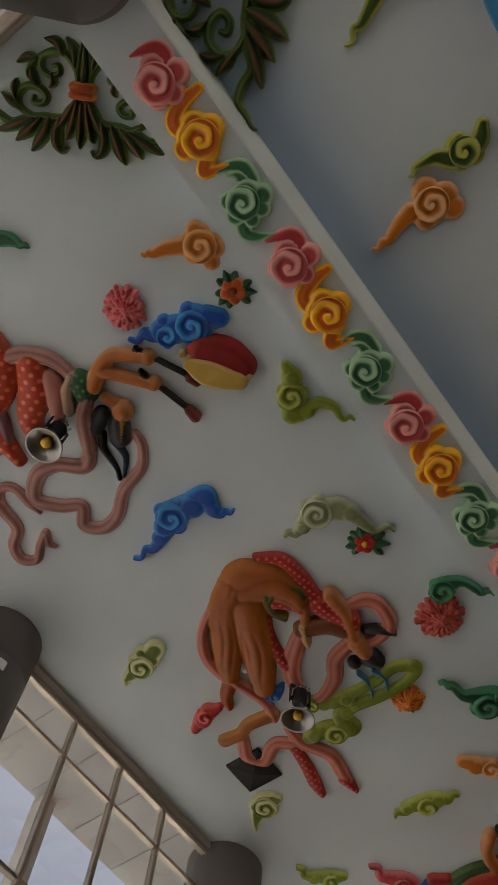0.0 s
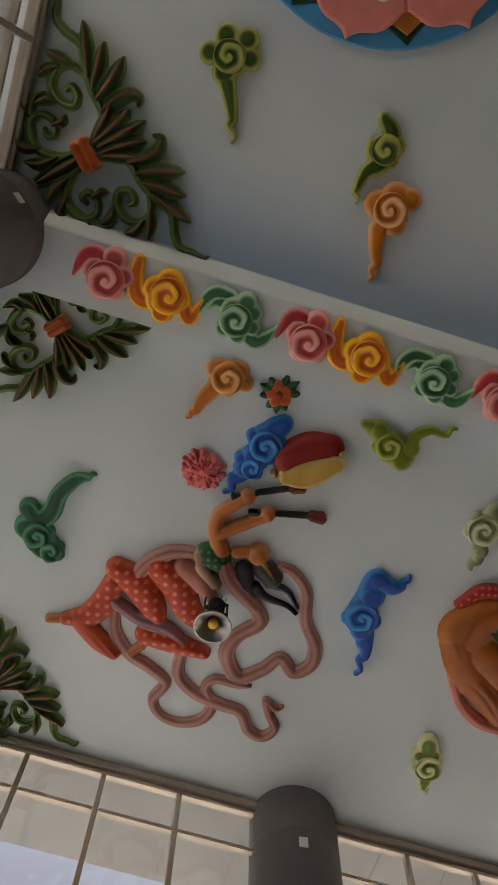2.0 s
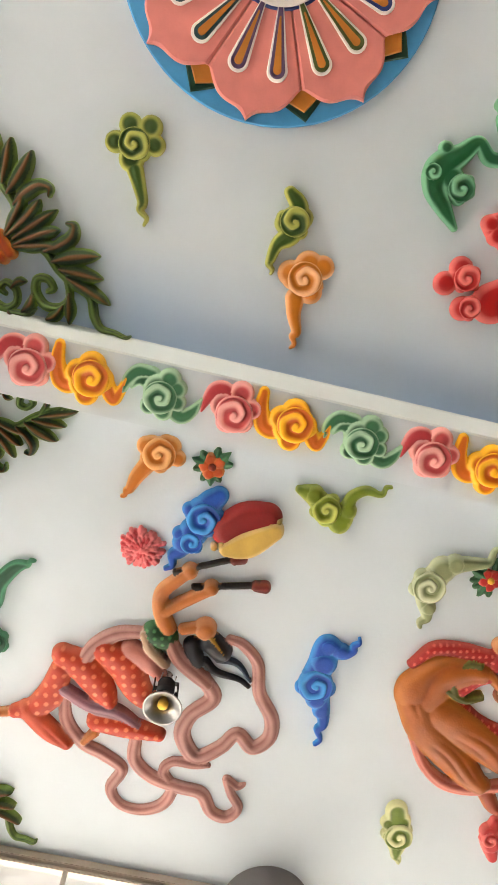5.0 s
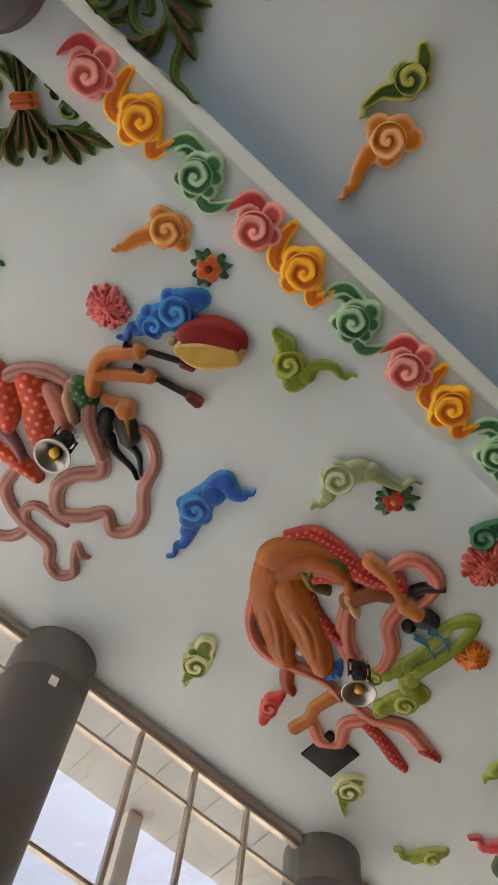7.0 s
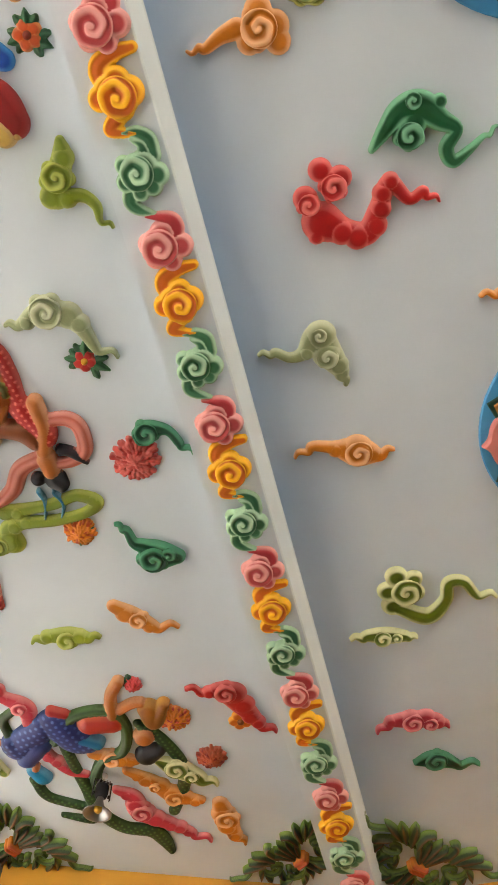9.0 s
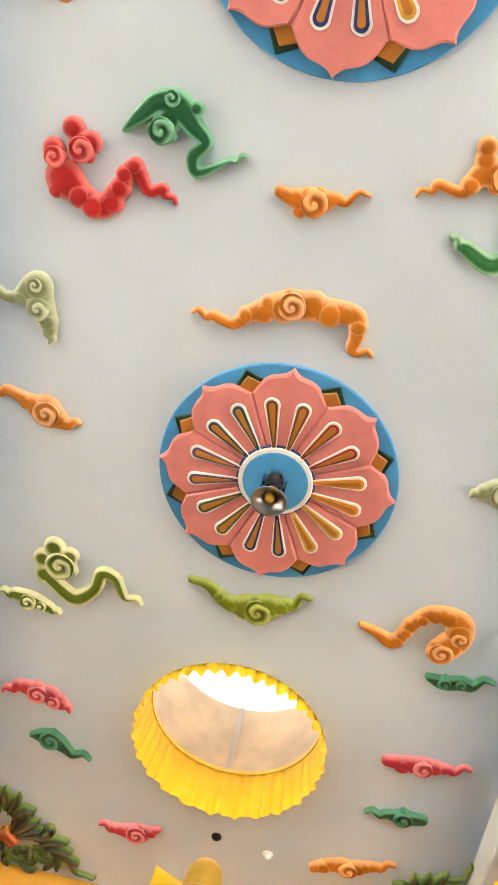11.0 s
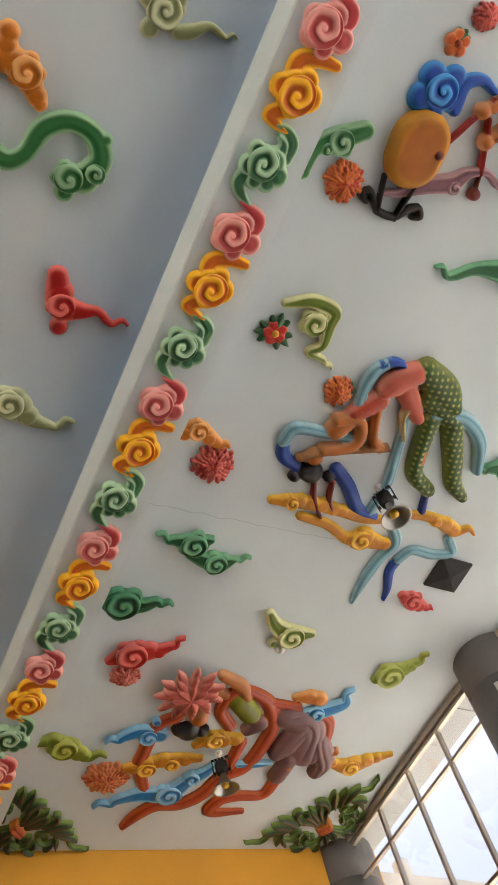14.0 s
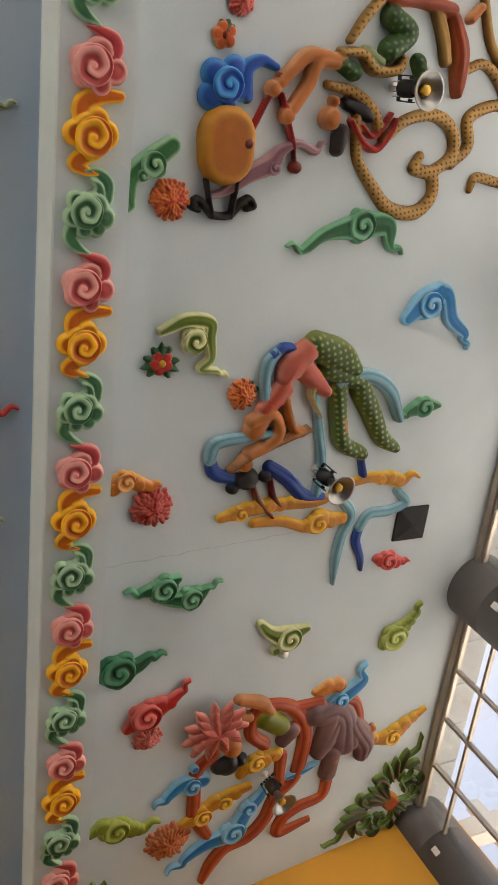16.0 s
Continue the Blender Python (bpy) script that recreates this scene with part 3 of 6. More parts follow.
def leaf_mesh(dx, dy, w=0.035):
    f = Relief(0.007)
    d = math.hypot(dx, dy)
    ux, uy = dx / d, dy / d
    for t in (-0.55, 0.55):
        c, q = math.cos(t), math.sin(t)
        f.stroke([(0.2 * dx, 0.2 * dy, 0.010), (0.75 * (dx * c - dy * q), 0.75 * (dx * q + dy * c), 0.75 * w), (1.0 * (dx * c - dy * q), 1.0 * (dx * q + dy * c), 0.006)], "173f26", "3f7a4c", 0.028, 0, 1, 2)
    f.stroke([(0, 0, 0.010), (ux * 0.45 * d, uy * 0.45 * d, w), (ux * 0.75 * d, uy * 0.75 * d, w * 0.8), (dx * 1.15, dy * 1.15, 0.006)], "1d4a2c", "3f7a4c", 0.035, 0, 1, 2)
    return f.mesh("leaf")


def with_leaves(name, at, head, leaves, label, extra=None):
    e = empty(name, (at[0], at[1], CEIL))
    tagged(e, label, "relief flower", "ceiling flowers")
    h = new("petals", head)
    h.parent = e
    if extra:
        c = new("flower_centre", extra)
        c.parent, c.location = e, (0, 0, -0.03)
    for dx, dy in leaves:
        ob = new("leaf", leaf_mesh(dx, dy))
        ob.parent = e
        ob["label"] = "dark green plaster leaf"
    return e


def blossom(x, y, r, inner, rim, heart, leaves):
    f = Relief(0.006)
    for k in range(5):
        a = 2 * math.pi * k / 5 + x
        f.lobe(0.56 * r * math.cos(a), 0.56 * r * math.sin(a), 0.5 * r, inner, rim, 0.034, 0.004 * (k % 2), 1.7)
    c = Relief(0.005).lobe(0, 0, 0.3 * r, heart, heart, 0.03)
    with_leaves("relief_blossom", (x, y), f.mesh("petals"), leaves, "five-petalled plaster blossom with dark green leaves on the ceiling", c.mesh("flower_centre"))


def carnation(x, y, r, inner, rim, heart, leaves):
    f = Relief(0.005)
    rng = random.Random(int(abs(x * 100) + abs(y * 10)))
    for ring, (d, q, n, h) in enumerate(((0.88, 0.15, 30, 0.035), (0.70, 0.15, 24, 0.05), (0.50, 0.15, 17, 0.062), (0.30, 0.15, 11, 0.072), (0.10, 0.15, 5, 0.078))):
        for k in range(n):
            a = 2 * math.pi * (k + 0.5 * ring) / n + rng.uniform(-0.1, 0.1)
            s = rng.uniform(0.86, 1.1)
            f.stroke([((d - 0.2) * r * math.cos(a), (d - 0.2) * r * math.sin(a), 0.7 * q * r), (d * r * s * math.cos(a), d * r * s * math.sin(a), q * r * 0.75)], inner if rng.random() < 0.3 else rim, rim, h + rng.uniform(-0.006, 0.006))
    with_leaves("relief_carnation", (x, y), f.mesh("petals"), leaves, "ruffled plaster carnation in %s red-orange tones on the ceiling" % ("soft" if r < 0.12 else "deep"))


def lotus(x, y, r, inner, rim, heart, leaves):
    f = Relief(0.007)
    for ring, (d0, d1, n, w, h) in enumerate(((0.3, 1.08, 11, 0.15, 0.05), (0.2, 0.85, 9, 0.16, 0.08), (0.05, 0.58, 7, 0.15, 0.11))):
        for k in range(n):
            a = 2 * math.pi * (k + 0.5 * ring) / n
            c, s = r * math.cos(a), r * math.sin(a)
            f.stroke([(d0 * c, d0 * s, 0.06 * r), ((d0 + d1) / 2 * c, (d0 + d1) / 2 * s, w * r), ((d0 + 3 * d1) / 4 * c, (d0 + 3 * d1) / 4 * s, w * 0.75 * r), (d1 * c, d1 * s, 0.02 * r)], inner, rim, h)
    c = Relief(0.006).lobe(0, 0, 0.22 * r, heart, heart, 0.06)
    e = with_leaves("relief_lotus", (x, y), f.mesh("petals"), [], "pink plaster lotus with pointed petals on the ceiling", c.mesh("flower_centre"))
    e.children[1].location.z = -0.07


# ---- leaf-scroll corner ornaments ----
def ornament_parts():
    """Acanthus spray in coordinates along (p) and across (q) the corner's bisector, the tie at p = 0.5."""
    st, hi, core, green = "1c3a1c", "86a34a", "6e4a2a", "20401f"
    scroll, leaves, tie = Relief(0.006), Relief(0.006), Relief(0.007)

    def both(f, pts, *rest):
        for s in (-1, 1):
            f.stroke([((0.54 + 0.8 * p + 0.05 * q + s * 1.02 * q) / 1.4142, (0.54 + 0.8 * p + 0.05 * q - s * 1.02 * q) / 1.4142, r) for p, q, r in pts], *rest)

    stem = (st, hi, 0.055, 0.0, 1, 2)
    # strands from the corner through the tie
    both(scroll, [(-0.46, 0.02, 0.016), (-0.22, 0.045, 0.024), (0.0, 0.022, 0.026), (0.08, 0.03, 0.022)], *stem)
    both(scroll, [(-0.02, 0.03, 0.02), (-0.20, 0.055, 0.024), (-0.33, 0.13, 0.03), (-0.35, 0.23, 0.03), (-0.28, 0.33, 0.028), (-0.19, 0.39, 0.02), (-0.12, 0.39, 0.008)], *stem)
    # small volute of the upper arc
    both(scroll, [(-0.34, 0.20, 0.022), (-0.30, 0.29, 0.024), (-0.21, 0.30, 0.024), (-0.155, 0.24, 0.024), (-0.18, 0.175, 0.022), (-0.24, 0.185, 0.022), (-0.235, 0.225, 0.016)], *stem)
    # lower branch and its tail
    both(scroll, [(0.02, 0.03, 0.022), (0.12, 0.06, 0.026), (0.19, 0.15, 0.03), (0.19, 0.28, 0.03), (0.22, 0.40, 0.03), (0.26, 0.50, 0.03), (0.20, 0.60, 0.03), (0.185, 0.68, 0.024), (0.25, 0.745, 0.018), (0.29, 0.80, 0.016), (0.33, 0.81, 0.008)], *stem)
    # large volute
    both(scroll, [(0.20, 0.34, 0.022), (0.13, 0.44, 0.026), (0.03, 0.455, 0.028), (-0.05, 0.40, 0.03), (-0.045, 0.31, 0.03), (0.02, 0.255, 0.028), (0.08, 0.285, 0.026), (0.075, 0.345, 0.024), (0.03, 0.345, 0.018)], *stem)
    blade = (core, green, 0.07, 0.012, 1, 9)
    rim = (st, hi, 0.055, 0.0, 1.4, 0)
    for p in ([(0.03, 0.03, 0.014), (0.18, 0.05, 0.036), (0.30, 0.075, 0.03), (0.36, 0.095, 0.008)], [(0.02, 0.04, 0.014), (0.13, 0.085, 0.034), (0.23, 0.135, 0.026), (0.28, 0.165, 0.008)],
              [(0.19, 0.15, 0.014), (0.30, 0.17, 0.036), (0.41, 0.165, 0.034), (0.47, 0.12, 0.02), (0.44, 0.09, 0.012)], [(0.19, 0.22, 0.014), (0.31, 0.255, 0.042), (0.42, 0.30, 0.034), (0.49, 0.335, 0.008)],
              [(0.20, 0.28, 0.014), (0.29, 0.35, 0.04), (0.36, 0.41, 0.03), (0.41, 0.45, 0.008)], [(0.21, 0.34, 0.014), (0.27, 0.45, 0.036), (0.32, 0.54, 0.026), (0.34, 0.59, 0.008)],
              [(0.15, 0.42, 0.012), (0.08, 0.50, 0.03), (0.02, 0.56, 0.008)], [(0.06, 0.46, 0.012), (-0.03, 0.48, 0.03), (-0.10, 0.47, 0.008)],
              [(-0.24, 0.06, 0.012), (-0.38, 0.08, 0.032), (-0.47, 0.13, 0.008)], [(-0.33, 0.15, 0.012), (-0.43, 0.20, 0.03), (-0.45, 0.28, 0.008)], [(-0.29, 0.32, 0.012), (-0.29, 0.40, 0.028), (-0.24, 0.46, 0.008)],
              [(-0.20, 0.36, 0.012), (-0.12, 0.35, 0.028), (-0.07, 0.31, 0.008)], [(-0.17, 0.22, 0.010), (-0.10, 0.21, 0.022), (-0.06, 0.23, 0.008)]):
        both(leaves, [(u, v, 1.28 * r) for u, v, r in p], *rim)
        both(leaves, p, *blade)
    for k, (pts, args) in enumerate((([(0.06, 0, 0.02), (0.22, 0, 0.05), (0.34, 0, 0.04), (0.43, 0, 0.01)], rim), ([(0.06, 0, 0.015), (0.22, 0, 0.038), (0.34, 0, 0.03), (0.41, 0, 0.008)], blade), ([(-0.46, 0, 0.01), (-0.25, 0, 0.03), (-0.03, 0, 0.02)], blade))):
        leaves.stroke([((0.54 + 0.8 * p) / 1.4142, (0.54 + 0.8 * p) / 1.4142, r) for p, q, r in pts], *args)
    for dp in (-0.028, 0.028):
        tie.stroke([((0.5 + dp + q) / 1.4142, (0.5 + dp - q) / 1.4142, 0.036) for q in (-0.062, -0.02, 0.02, 0.062)], "b4590f", "e08a34", 0.085, 0.03)
    return scroll.mesh("scrollwork"), leaves.mesh("leaves"), tie.mesh("tie")


ORN = ornament_parts()
for x, y, turn, size in ((0.235, 0.527, 0, 1.0), (-0.127, 0.674, 90, 0.8), (-3.244, 0.803, 0, 0.83), (-0.231, 9.757, 192, 0.8), (-3.30, 8.78, 288, 0.85), (0.22, 10.15, 270, 1.0), (4.634, 10.03, 180, 1.0), (5.08, 9.80, 263, 0.85), (8.62, 9.24, 174, 0.9)):
    e = empty("corner_ornament", (x, y, CEIL))
    e.rotation_euler = (0, 0, radians(turn))
    e.scale = (size, size, 1)
    tagged(e, "dark green plaster leaf-scroll corner ornament with an orange tie", "corner ornament", "corner ornaments")
    for nm, me, lb in zip(("scrollwork", "leaves", "tie"), ORN, ("", "green leaves with brown midribs", "orange binding")):
        ob = new(nm, me)
        ob.parent = e
        if lb:
            ob["label"] = lb


# ---- painted medallions ----
def paint(name, h, rough=0.45):
    return material(name, lin(h), rough, vary=0.12, scale=6, bump=0.15)


M_PINK, M_BLUE, M_GREEN, M_OCHRE, M_WHITE, M_NAVY = paint("medallion_pink", "dc857c"), paint("medallion_blue", "4a9bcf"), paint("medallion_green", "17402f"), paint("medallion_ochre", "b8742a"), paint("medallion_white", "ece6de"), paint("medallion_navy", "1c2f72")
M_FILL = [paint("slot_" + n, h) for n, h in (("amber", "d8862a"), ("yellow", "d8a83c"), ("navy", "22346e"), ("green", "4c5a2a"), ("purple", "5c4668"), ("teal", "2a4a4e"), ("brown", "7a4420"), ("red", "9c2a22"))]


def plate(pts, z0, z1, mat, name, parent, bevel=0.008):
    """A flat piece with a rounded lower edge, hanging from z0 to z1."""
    bm = bmesh.new()
    c = Vector((sum(p[0] for p in pts) / len(pts), sum(p[1] for p in pts) / len(pts), 0))
    top = [bm.verts.new((x, y, z0)) for x, y in pts]
    side = [bm.verts.new((x, y, z1 + bevel)) for x, y in pts]
    low = [bm.verts.new((c.x + (x - c.x) * (1 - bevel / max(0.03, math.hypot(x - c.x, y - c.y))), c.y + (y - c.y) * (1 - bevel / max(0.03, math.hypot(x - c.x, y - c.y))), z1)) for x, y in pts]
    n = len(pts)
    for a, b in ((top, side), (side, low)):
        for i in range(n):
            bm.faces.new((a[i], a[(i + 1) % n], b[(i + 1) % n], b[i]))
    bm.faces.new(low)
    bmesh.ops.recalc_face_normals(bm, faces=bm.faces)
    bmesh.ops.triangulate(bm, faces=[f for f in bm.faces if len(f.verts) > 4])
    return link(name, bm, mat, parent)


def circle(r, n=72):
    return [(r * math.cos(2 * math.pi * i / n), r * math.sin(2 * math.pi * i / n)) for i in range(n)]


def teardrop(a, r0, r1, w0, w1, n=12):
    """Outline of a slot along the direction a: w0 wide at r0, w1 and round at r1."""
    pts = [(r0, -w0)] + [(r1 - w1 + w1 * math.cos(t), w1 * math.sin(t)) for t in np.linspace(-math.pi / 2, math.pi / 2, n)] + [(r0, w0)]
    return [(x * math.cos(a) - y * math.sin(a), x * math.sin(a) + y * math.cos(a)) for x, y in pts]


def medallion(x, y, R, spin, hub):
    e = empty("ceiling_medallion", (x, y, CEIL))
    tagged(e, "round painted lotus medallion in pink and blue on the ceiling", "medallion", "ceiling medallions")
    plate(circle(R), 0.01, -0.025, M_BLUE, "disc", e)
    for k in range(8):
        a = spin + 2 * math.pi * k / 8
        mid = a + math.pi / 8
        for w, r0, r1, m, z in ((0.17, 0.60, 0.98, M_GREEN, -0.040), (0.125, 0.60, 0.925, M_OCHRE, -0.052)):
            pts = [(r0, -w), (0.74, -w * 1.1), (0.84, -w * 0.85), (r1, 0), (0.84, w * 0.85), (0.74, w * 1.1), (r0, w)]
            pts = [(R * (u * math.cos(mid) - v * math.sin(mid)), R * (u * math.sin(mid) + v * math.cos(mid))) for u, v in pts]
            plate(pts, -0.02, z, m, "leaf_tip" if m is M_GREEN else "leaf_heart", e)
        out = []
        for t in np.linspace(-1, 1, 41):
            r = (0.79 + 0.20 * (1 - abs(t)) ** 4.0 + 0.105 * math.sin(math.pi * min(1, abs(t) * 1.02)) ** 1.2) * R
            th = a + t * math.radians(22.4)
            out.append((r * math.cos(th), r * math.sin(th)))
        th0, th1 = a + math.radians(22.3), a - math.radians(22.3)
        out += [(0.28 * R * math.cos(th0), 0.28 * R * math.sin(th0)), (0.28 * R * math.cos(th1), 0.28 * R * math.sin(th1))]
        petal = plate(out, -0.02, -0.075, M_PINK, "petal", e, 0.016)
        for s in (-1, 1):
            b = a + s * math.radians(10.6)
            q = plate(teardrop(b, 0.30 * R, 0.745 * R, 0.018 * R, 0.066 * R), -0.06, -0.087, M_WHITE, "slot_rim", petal, 0.005)
            d = plate(teardrop(b, 0.31 * R, 0.725 * R, 0.013 * R, 0.048 * R), -0.06, -0.091, M_FILL[(2 * k + (s > 0)) // 2 % 8], "slot", petal, 0.003)
            plate(teardrop(b, 0.36 * R, 0.70 * R, 0.005 * R, 0.026 * R), -0.06, -0.094, M_OCHRE, "slot_core", petal, 0.002)
    plate(circle(0.33 * R, 48), -0.02, -0.082, M_NAVY, "hub_ring", e)
    plate(circle(0.31 * R, 48), -0.02, -0.098, M_WHITE, "hub_rim", e)
    plate(circle(0.275 * R, 48), -0.02, -0.104, M_BLUE, "hub", e)
    return e


medallion(2.50, 5.53, 0.83, 0.01, True)
medallion(2.47, 2.10, 0.89, 0.01, True)


# ---- horn loudspeakers, lamps and small fittings ----
def horn_speaker(x, y, aim):
    e = empty("horn_speaker", (x, y, CEIL))
    e.rotation_euler = (0, 0, aim)
    tagged(e, "metal horn loudspeaker on a black bracket under the ceiling", "loudspeaker", "horn loudspeakers")
    tilt = Matrix.Translation((0, 0, -0.17)) @ Matrix.Rotation(radians(7), 4, "Y")
    bell = lathe([(0.024, -0.02), (0.030, -0.08), (0.048, -0.13), (0.078, -0.17), (0.112, -0.195), (0.122, -0.20), (0.122, -0.206), (0.110, -0.202), (0.074, -0.178), (0.042, -0.138), (0.02, -0.09)], 40)
    bell.transform(tilt)
    link("bell", bell, HORN, e, True, "brushed metal flared bell")
    plug = lathe([(0.0, -0.19), (0.022, -0.188), (0.034, -0.175), (0.034, -0.15), (0.02, -0.10)], 24)
    plug.transform(tilt)
    link("reflex_plug", plug, GOLD, e, True)
    drv = lathe([(0.0, 0.06), (0.05, 0.06), (0.056, 0.05), (0.056, -0.02), (0.05, -0.05), (0.03, -0.06)], 28)
    drv.transform(tilt)
    link("driver", drv, BLACK, e, True, "black driver housing")
    for s in (-1, 1):
        link("bracket_arm", box(-0.014, s * 0.078 - 0.003, -0.24, 0.014, s * 0.078 + 0.003, -0.07, 0.001), BLACK, e)
        link("clamp_knob", box(-0.012, s * 0.066 - 0.008, -0.215, 0.012, s * 0.066 + 0.008, -0.19, 0.003), BLACK, e)
    link("bracket_bar", box(-0.014, -0.081, -0.069, 0.014, 0.081, -0.063, 0.001), BLACK, e)
    link("stem", lathe([(0.012, -0.062), (0.012, -0.012), (0.035, -0.010), (0.035, 0.0)], 20), WHITE, e, True)
    for k in range(4):
        fin = box(-0.06, -0.05 + 0.03 * k, 0.065, 0.06, -0.043 + 0.03 * k, 0.078)
        fin.transform(tilt)
        link("cooling_fin", fin, HORN, e)
    return e


for x, y in ((-1.86, 2.39), (-1.80, 4.97), (-1.86, 7.97), (6.79, 8.21), (6.81, 5.18), (6.95, 2.43), (2.50, 5.50)):
    horn_speaker(x, y, math.atan2(3.0 - y, 2.45 - x) if abs(x - 2.5) > 0.1 else -1.4)

for x, y in ((-2.57, 5.43), (7.83, 5.77)):
    e = empty("square_ceiling_lamp", (x, y, CEIL))
    tagged(e, "square black ceiling lamp hood, unlit", "ceiling lamp", "square lamps")
    bm = bmesh.new()
    k = 0.155
    ring = [bm.verts.new((sx * k, sy * k, 0)) for sx, sy in ((-1, -1), (1, -1), (1, 1), (-1, 1))]
    rim = [bm.verts.new((v.co.x, v.co.y, -0.02)) for v in ring]
    tip = [bm.verts.new((v.co.x * 0.12, v.co.y * 0.12, -0.055)) for v in ring]
    for a, b in ((ring, rim), (rim, tip)):
        for i in range(4):
            bm.faces.new((a[i], a[(i + 1) % 4], b[(i + 1) % 4], b[i]))
    bm.faces.new(tip)
    bmesh.ops.recalc_face_normals(bm, faces=bm.faces)
    link("hood", bm, BLACK, e)

for x, y, m in ((2.94, 9.31, WHITE), (-1.98, 1.97, WHITE), (-2.04, 4.64, WHITE), (6.79, 6.9, WHITE)):
    e = empty("ceiling_sensor", (x, y, CEIL))
    tagged(e, "small round white sensor on the ceiling", "sensor", "ceiling sensors")
    link("base", lathe([(0.0, -0.012), (0.045, -0.012), (0.048, 0.0)], 24), m, e, True)
    link("dome", lathe([(0.0, -0.05), (0.02, -0.046), (0.032, -0.03), (0.034, -0.013)], 24), m, e, True)
e = empty("ceiling_hook", (2.47, 9.23, CEIL))
tagged(e, "small dark metal ceiling hook plate", "hook")
link("plate", lathe([(0.0, -0.03), (0.03, -0.028), (0.045, -0.01), (0.045, 0)], 20), BLACK, e, True)

# ---- pleated canopy round the ceiling well over the altar ----
can = empty("pleated_canopy", (2.45, 8.05, CEIL))
tagged(can, "bright yellow pleated satin canopy lining a round ceiling well", "canopy")


def pleat(j, a):
    return (0.018 * math.sin(46 * a + 0.7 * math.sin(5 * a)) + 0.008 * math.sin(23 * a)) * (1, 0.9, 0.7, 0.4, 0.15)[j]


bm = lathe([(0.785, -0.12), (0.782, -0.05), (0.765, 0.05), (0.75, 0.22), (0.745, 0.34)], 368, wave=pleat)
for v in bm.verts:
    if v.co.z < -0.11:
        v.co.z += 0.025 * abs(math.sin(11.5 * math.atan2(v.co.y, v.co.x))) + 0.012 * math.sin(46 * math.atan2(v.co.y, v.co.x))
link("frill", bm, YELLOW, can, True)
link("hoop", lathe([(0.735, 0.32), (0.755, 0.33), (0.755, 0.35), (0.735, 0.36), (0.735, 0.32)], 96), YELLOW, can, True)
link("well_lining", lathe([(0.83, 0.252), (0.83, 1.22)], 96), TAN, can, True, "tan lacquered inside of the well")
link("skylight_cap", lathe([(0.86, 1.221), (0.70, 1.27), (0.40, 1.31), (0.0, 1.32)], 64), ACRYLIC, can, True, "milky white skylight over the well")
link("seam", box(-0.025, 0.80, 0.26, 0.025, 0.826, 1.21, 0.004), PALE, can)

# ---- altar statue, only its crown reaches the view ----
bm = bmesh.new()
for pts, at in (([(0.0, 0.34), (0.10, 0.33), (0.15, 0.26), (0.165, 0.10), (0.15, 0.0), (0.0, -0.02)], (0, 0, 0)), ([(0.0, 0.08), (0.20, 0.06), (0.24, 0.0), (0.24, -0.1), (0.16, -0.2), (0.0, -0.24)], (0, 0.02, 0.02)),
                ([(0.0, 0.0), (0.09, -0.02), (0.12, -0.3), (0.45, -0.5), (0.62, -0.9), (0.66, -2.0), (0.8, -4.2), (0.0, -4.2)], (0, 0.05, -0.15))):
    one = lathe(pts, 40)
    one.transform(Matrix.Translation(at))
    me = bpy.data.meshes.new("tmp")
    one.to_mesh(me)
    one.free()
    bm.from_mesh(me)
statue = link("altar_statue", bm, GOLD, None, True)
statue.location, statue.scale = (2.52, 8.0, 5.20), (0.85, 0.85, 1)
tagged(statue, "tall gilded temple statue in a plain gold crown", "statue")
scarf = empty("statue_scarf", (2.52, 8.02, 5.18))
tagged(scarf, "pale yellow cloth scarf draped behind the statue crown", "scarf")
for side in (-1, 1):
    end = bmesh.new()
    rows = []
    for t in np.linspace(0, 1, 9):
        half = 0.10 * (1 - t) + 0.02
        mx, mz = 0.17 + 0.10 * t + 0.05 * math.sin(3 * t), 0.24 - 0.6 * t
        rows.append([end.verts.new((side * (mx + q * half + 0.06 * (1 - t) ** 3 * (q > 0)), 0.03 * math.cos(5 * t + q) + d, mz + 0.05 * q * (1 - t))) for q, d in ((-1, 0), (0, 0.02), (1, 0), (1, 0.03), (0, 0.05), (-1, 0.03))])
    for u, v in zip(rows, rows[1:]):
        for k in range(6):
            end.faces.new((u[k], u[(k + 1) % 6], v[(k + 1) % 6], v[k]))
    end.faces.new(rows[0]), end.faces.new(rows[-1][::-1])
    bmesh.ops.recalc_face_normals(end, faces=end.faces)
    link("scarf_end", end, YELLOW, scarf, True)
ped = empty("altar_plinth", (2.52, 8.05, 0))
tagged(ped, "tall ochre plinth under the altar statue", "plinth")
link("block", box(-1.0, -0.9, 0, 1.0, 0.9, 1.0, 0.03), OCHRE, ped)
link("cap", box(-0.95, -0.85, 1.0, 0.95, 0.85, 1.1, 0.02), OCHRE, ped)

# ---- the clouds, space by space ----
cloud("dark green", (-1.59, 1.22), ('1d4f36', '4a8f68'), [(-0.023, -0.164, 0.067), (-0.083, -0.093, 0.075), (-0.009, -0.021, 0.064), (0.128, 0.0, 0.056), (0.246, 0.07, 0.048), (0.287, 0.13, 0.029), (0.324, 0.19, 0.011)], [(-0.152, -0.143, 0.091), (-0.246, -0.009, 0.099)], [(-0.188, -0.063, 0.098), (-0.264, 0.046, 0.076)], 1, "with a long curling tail")
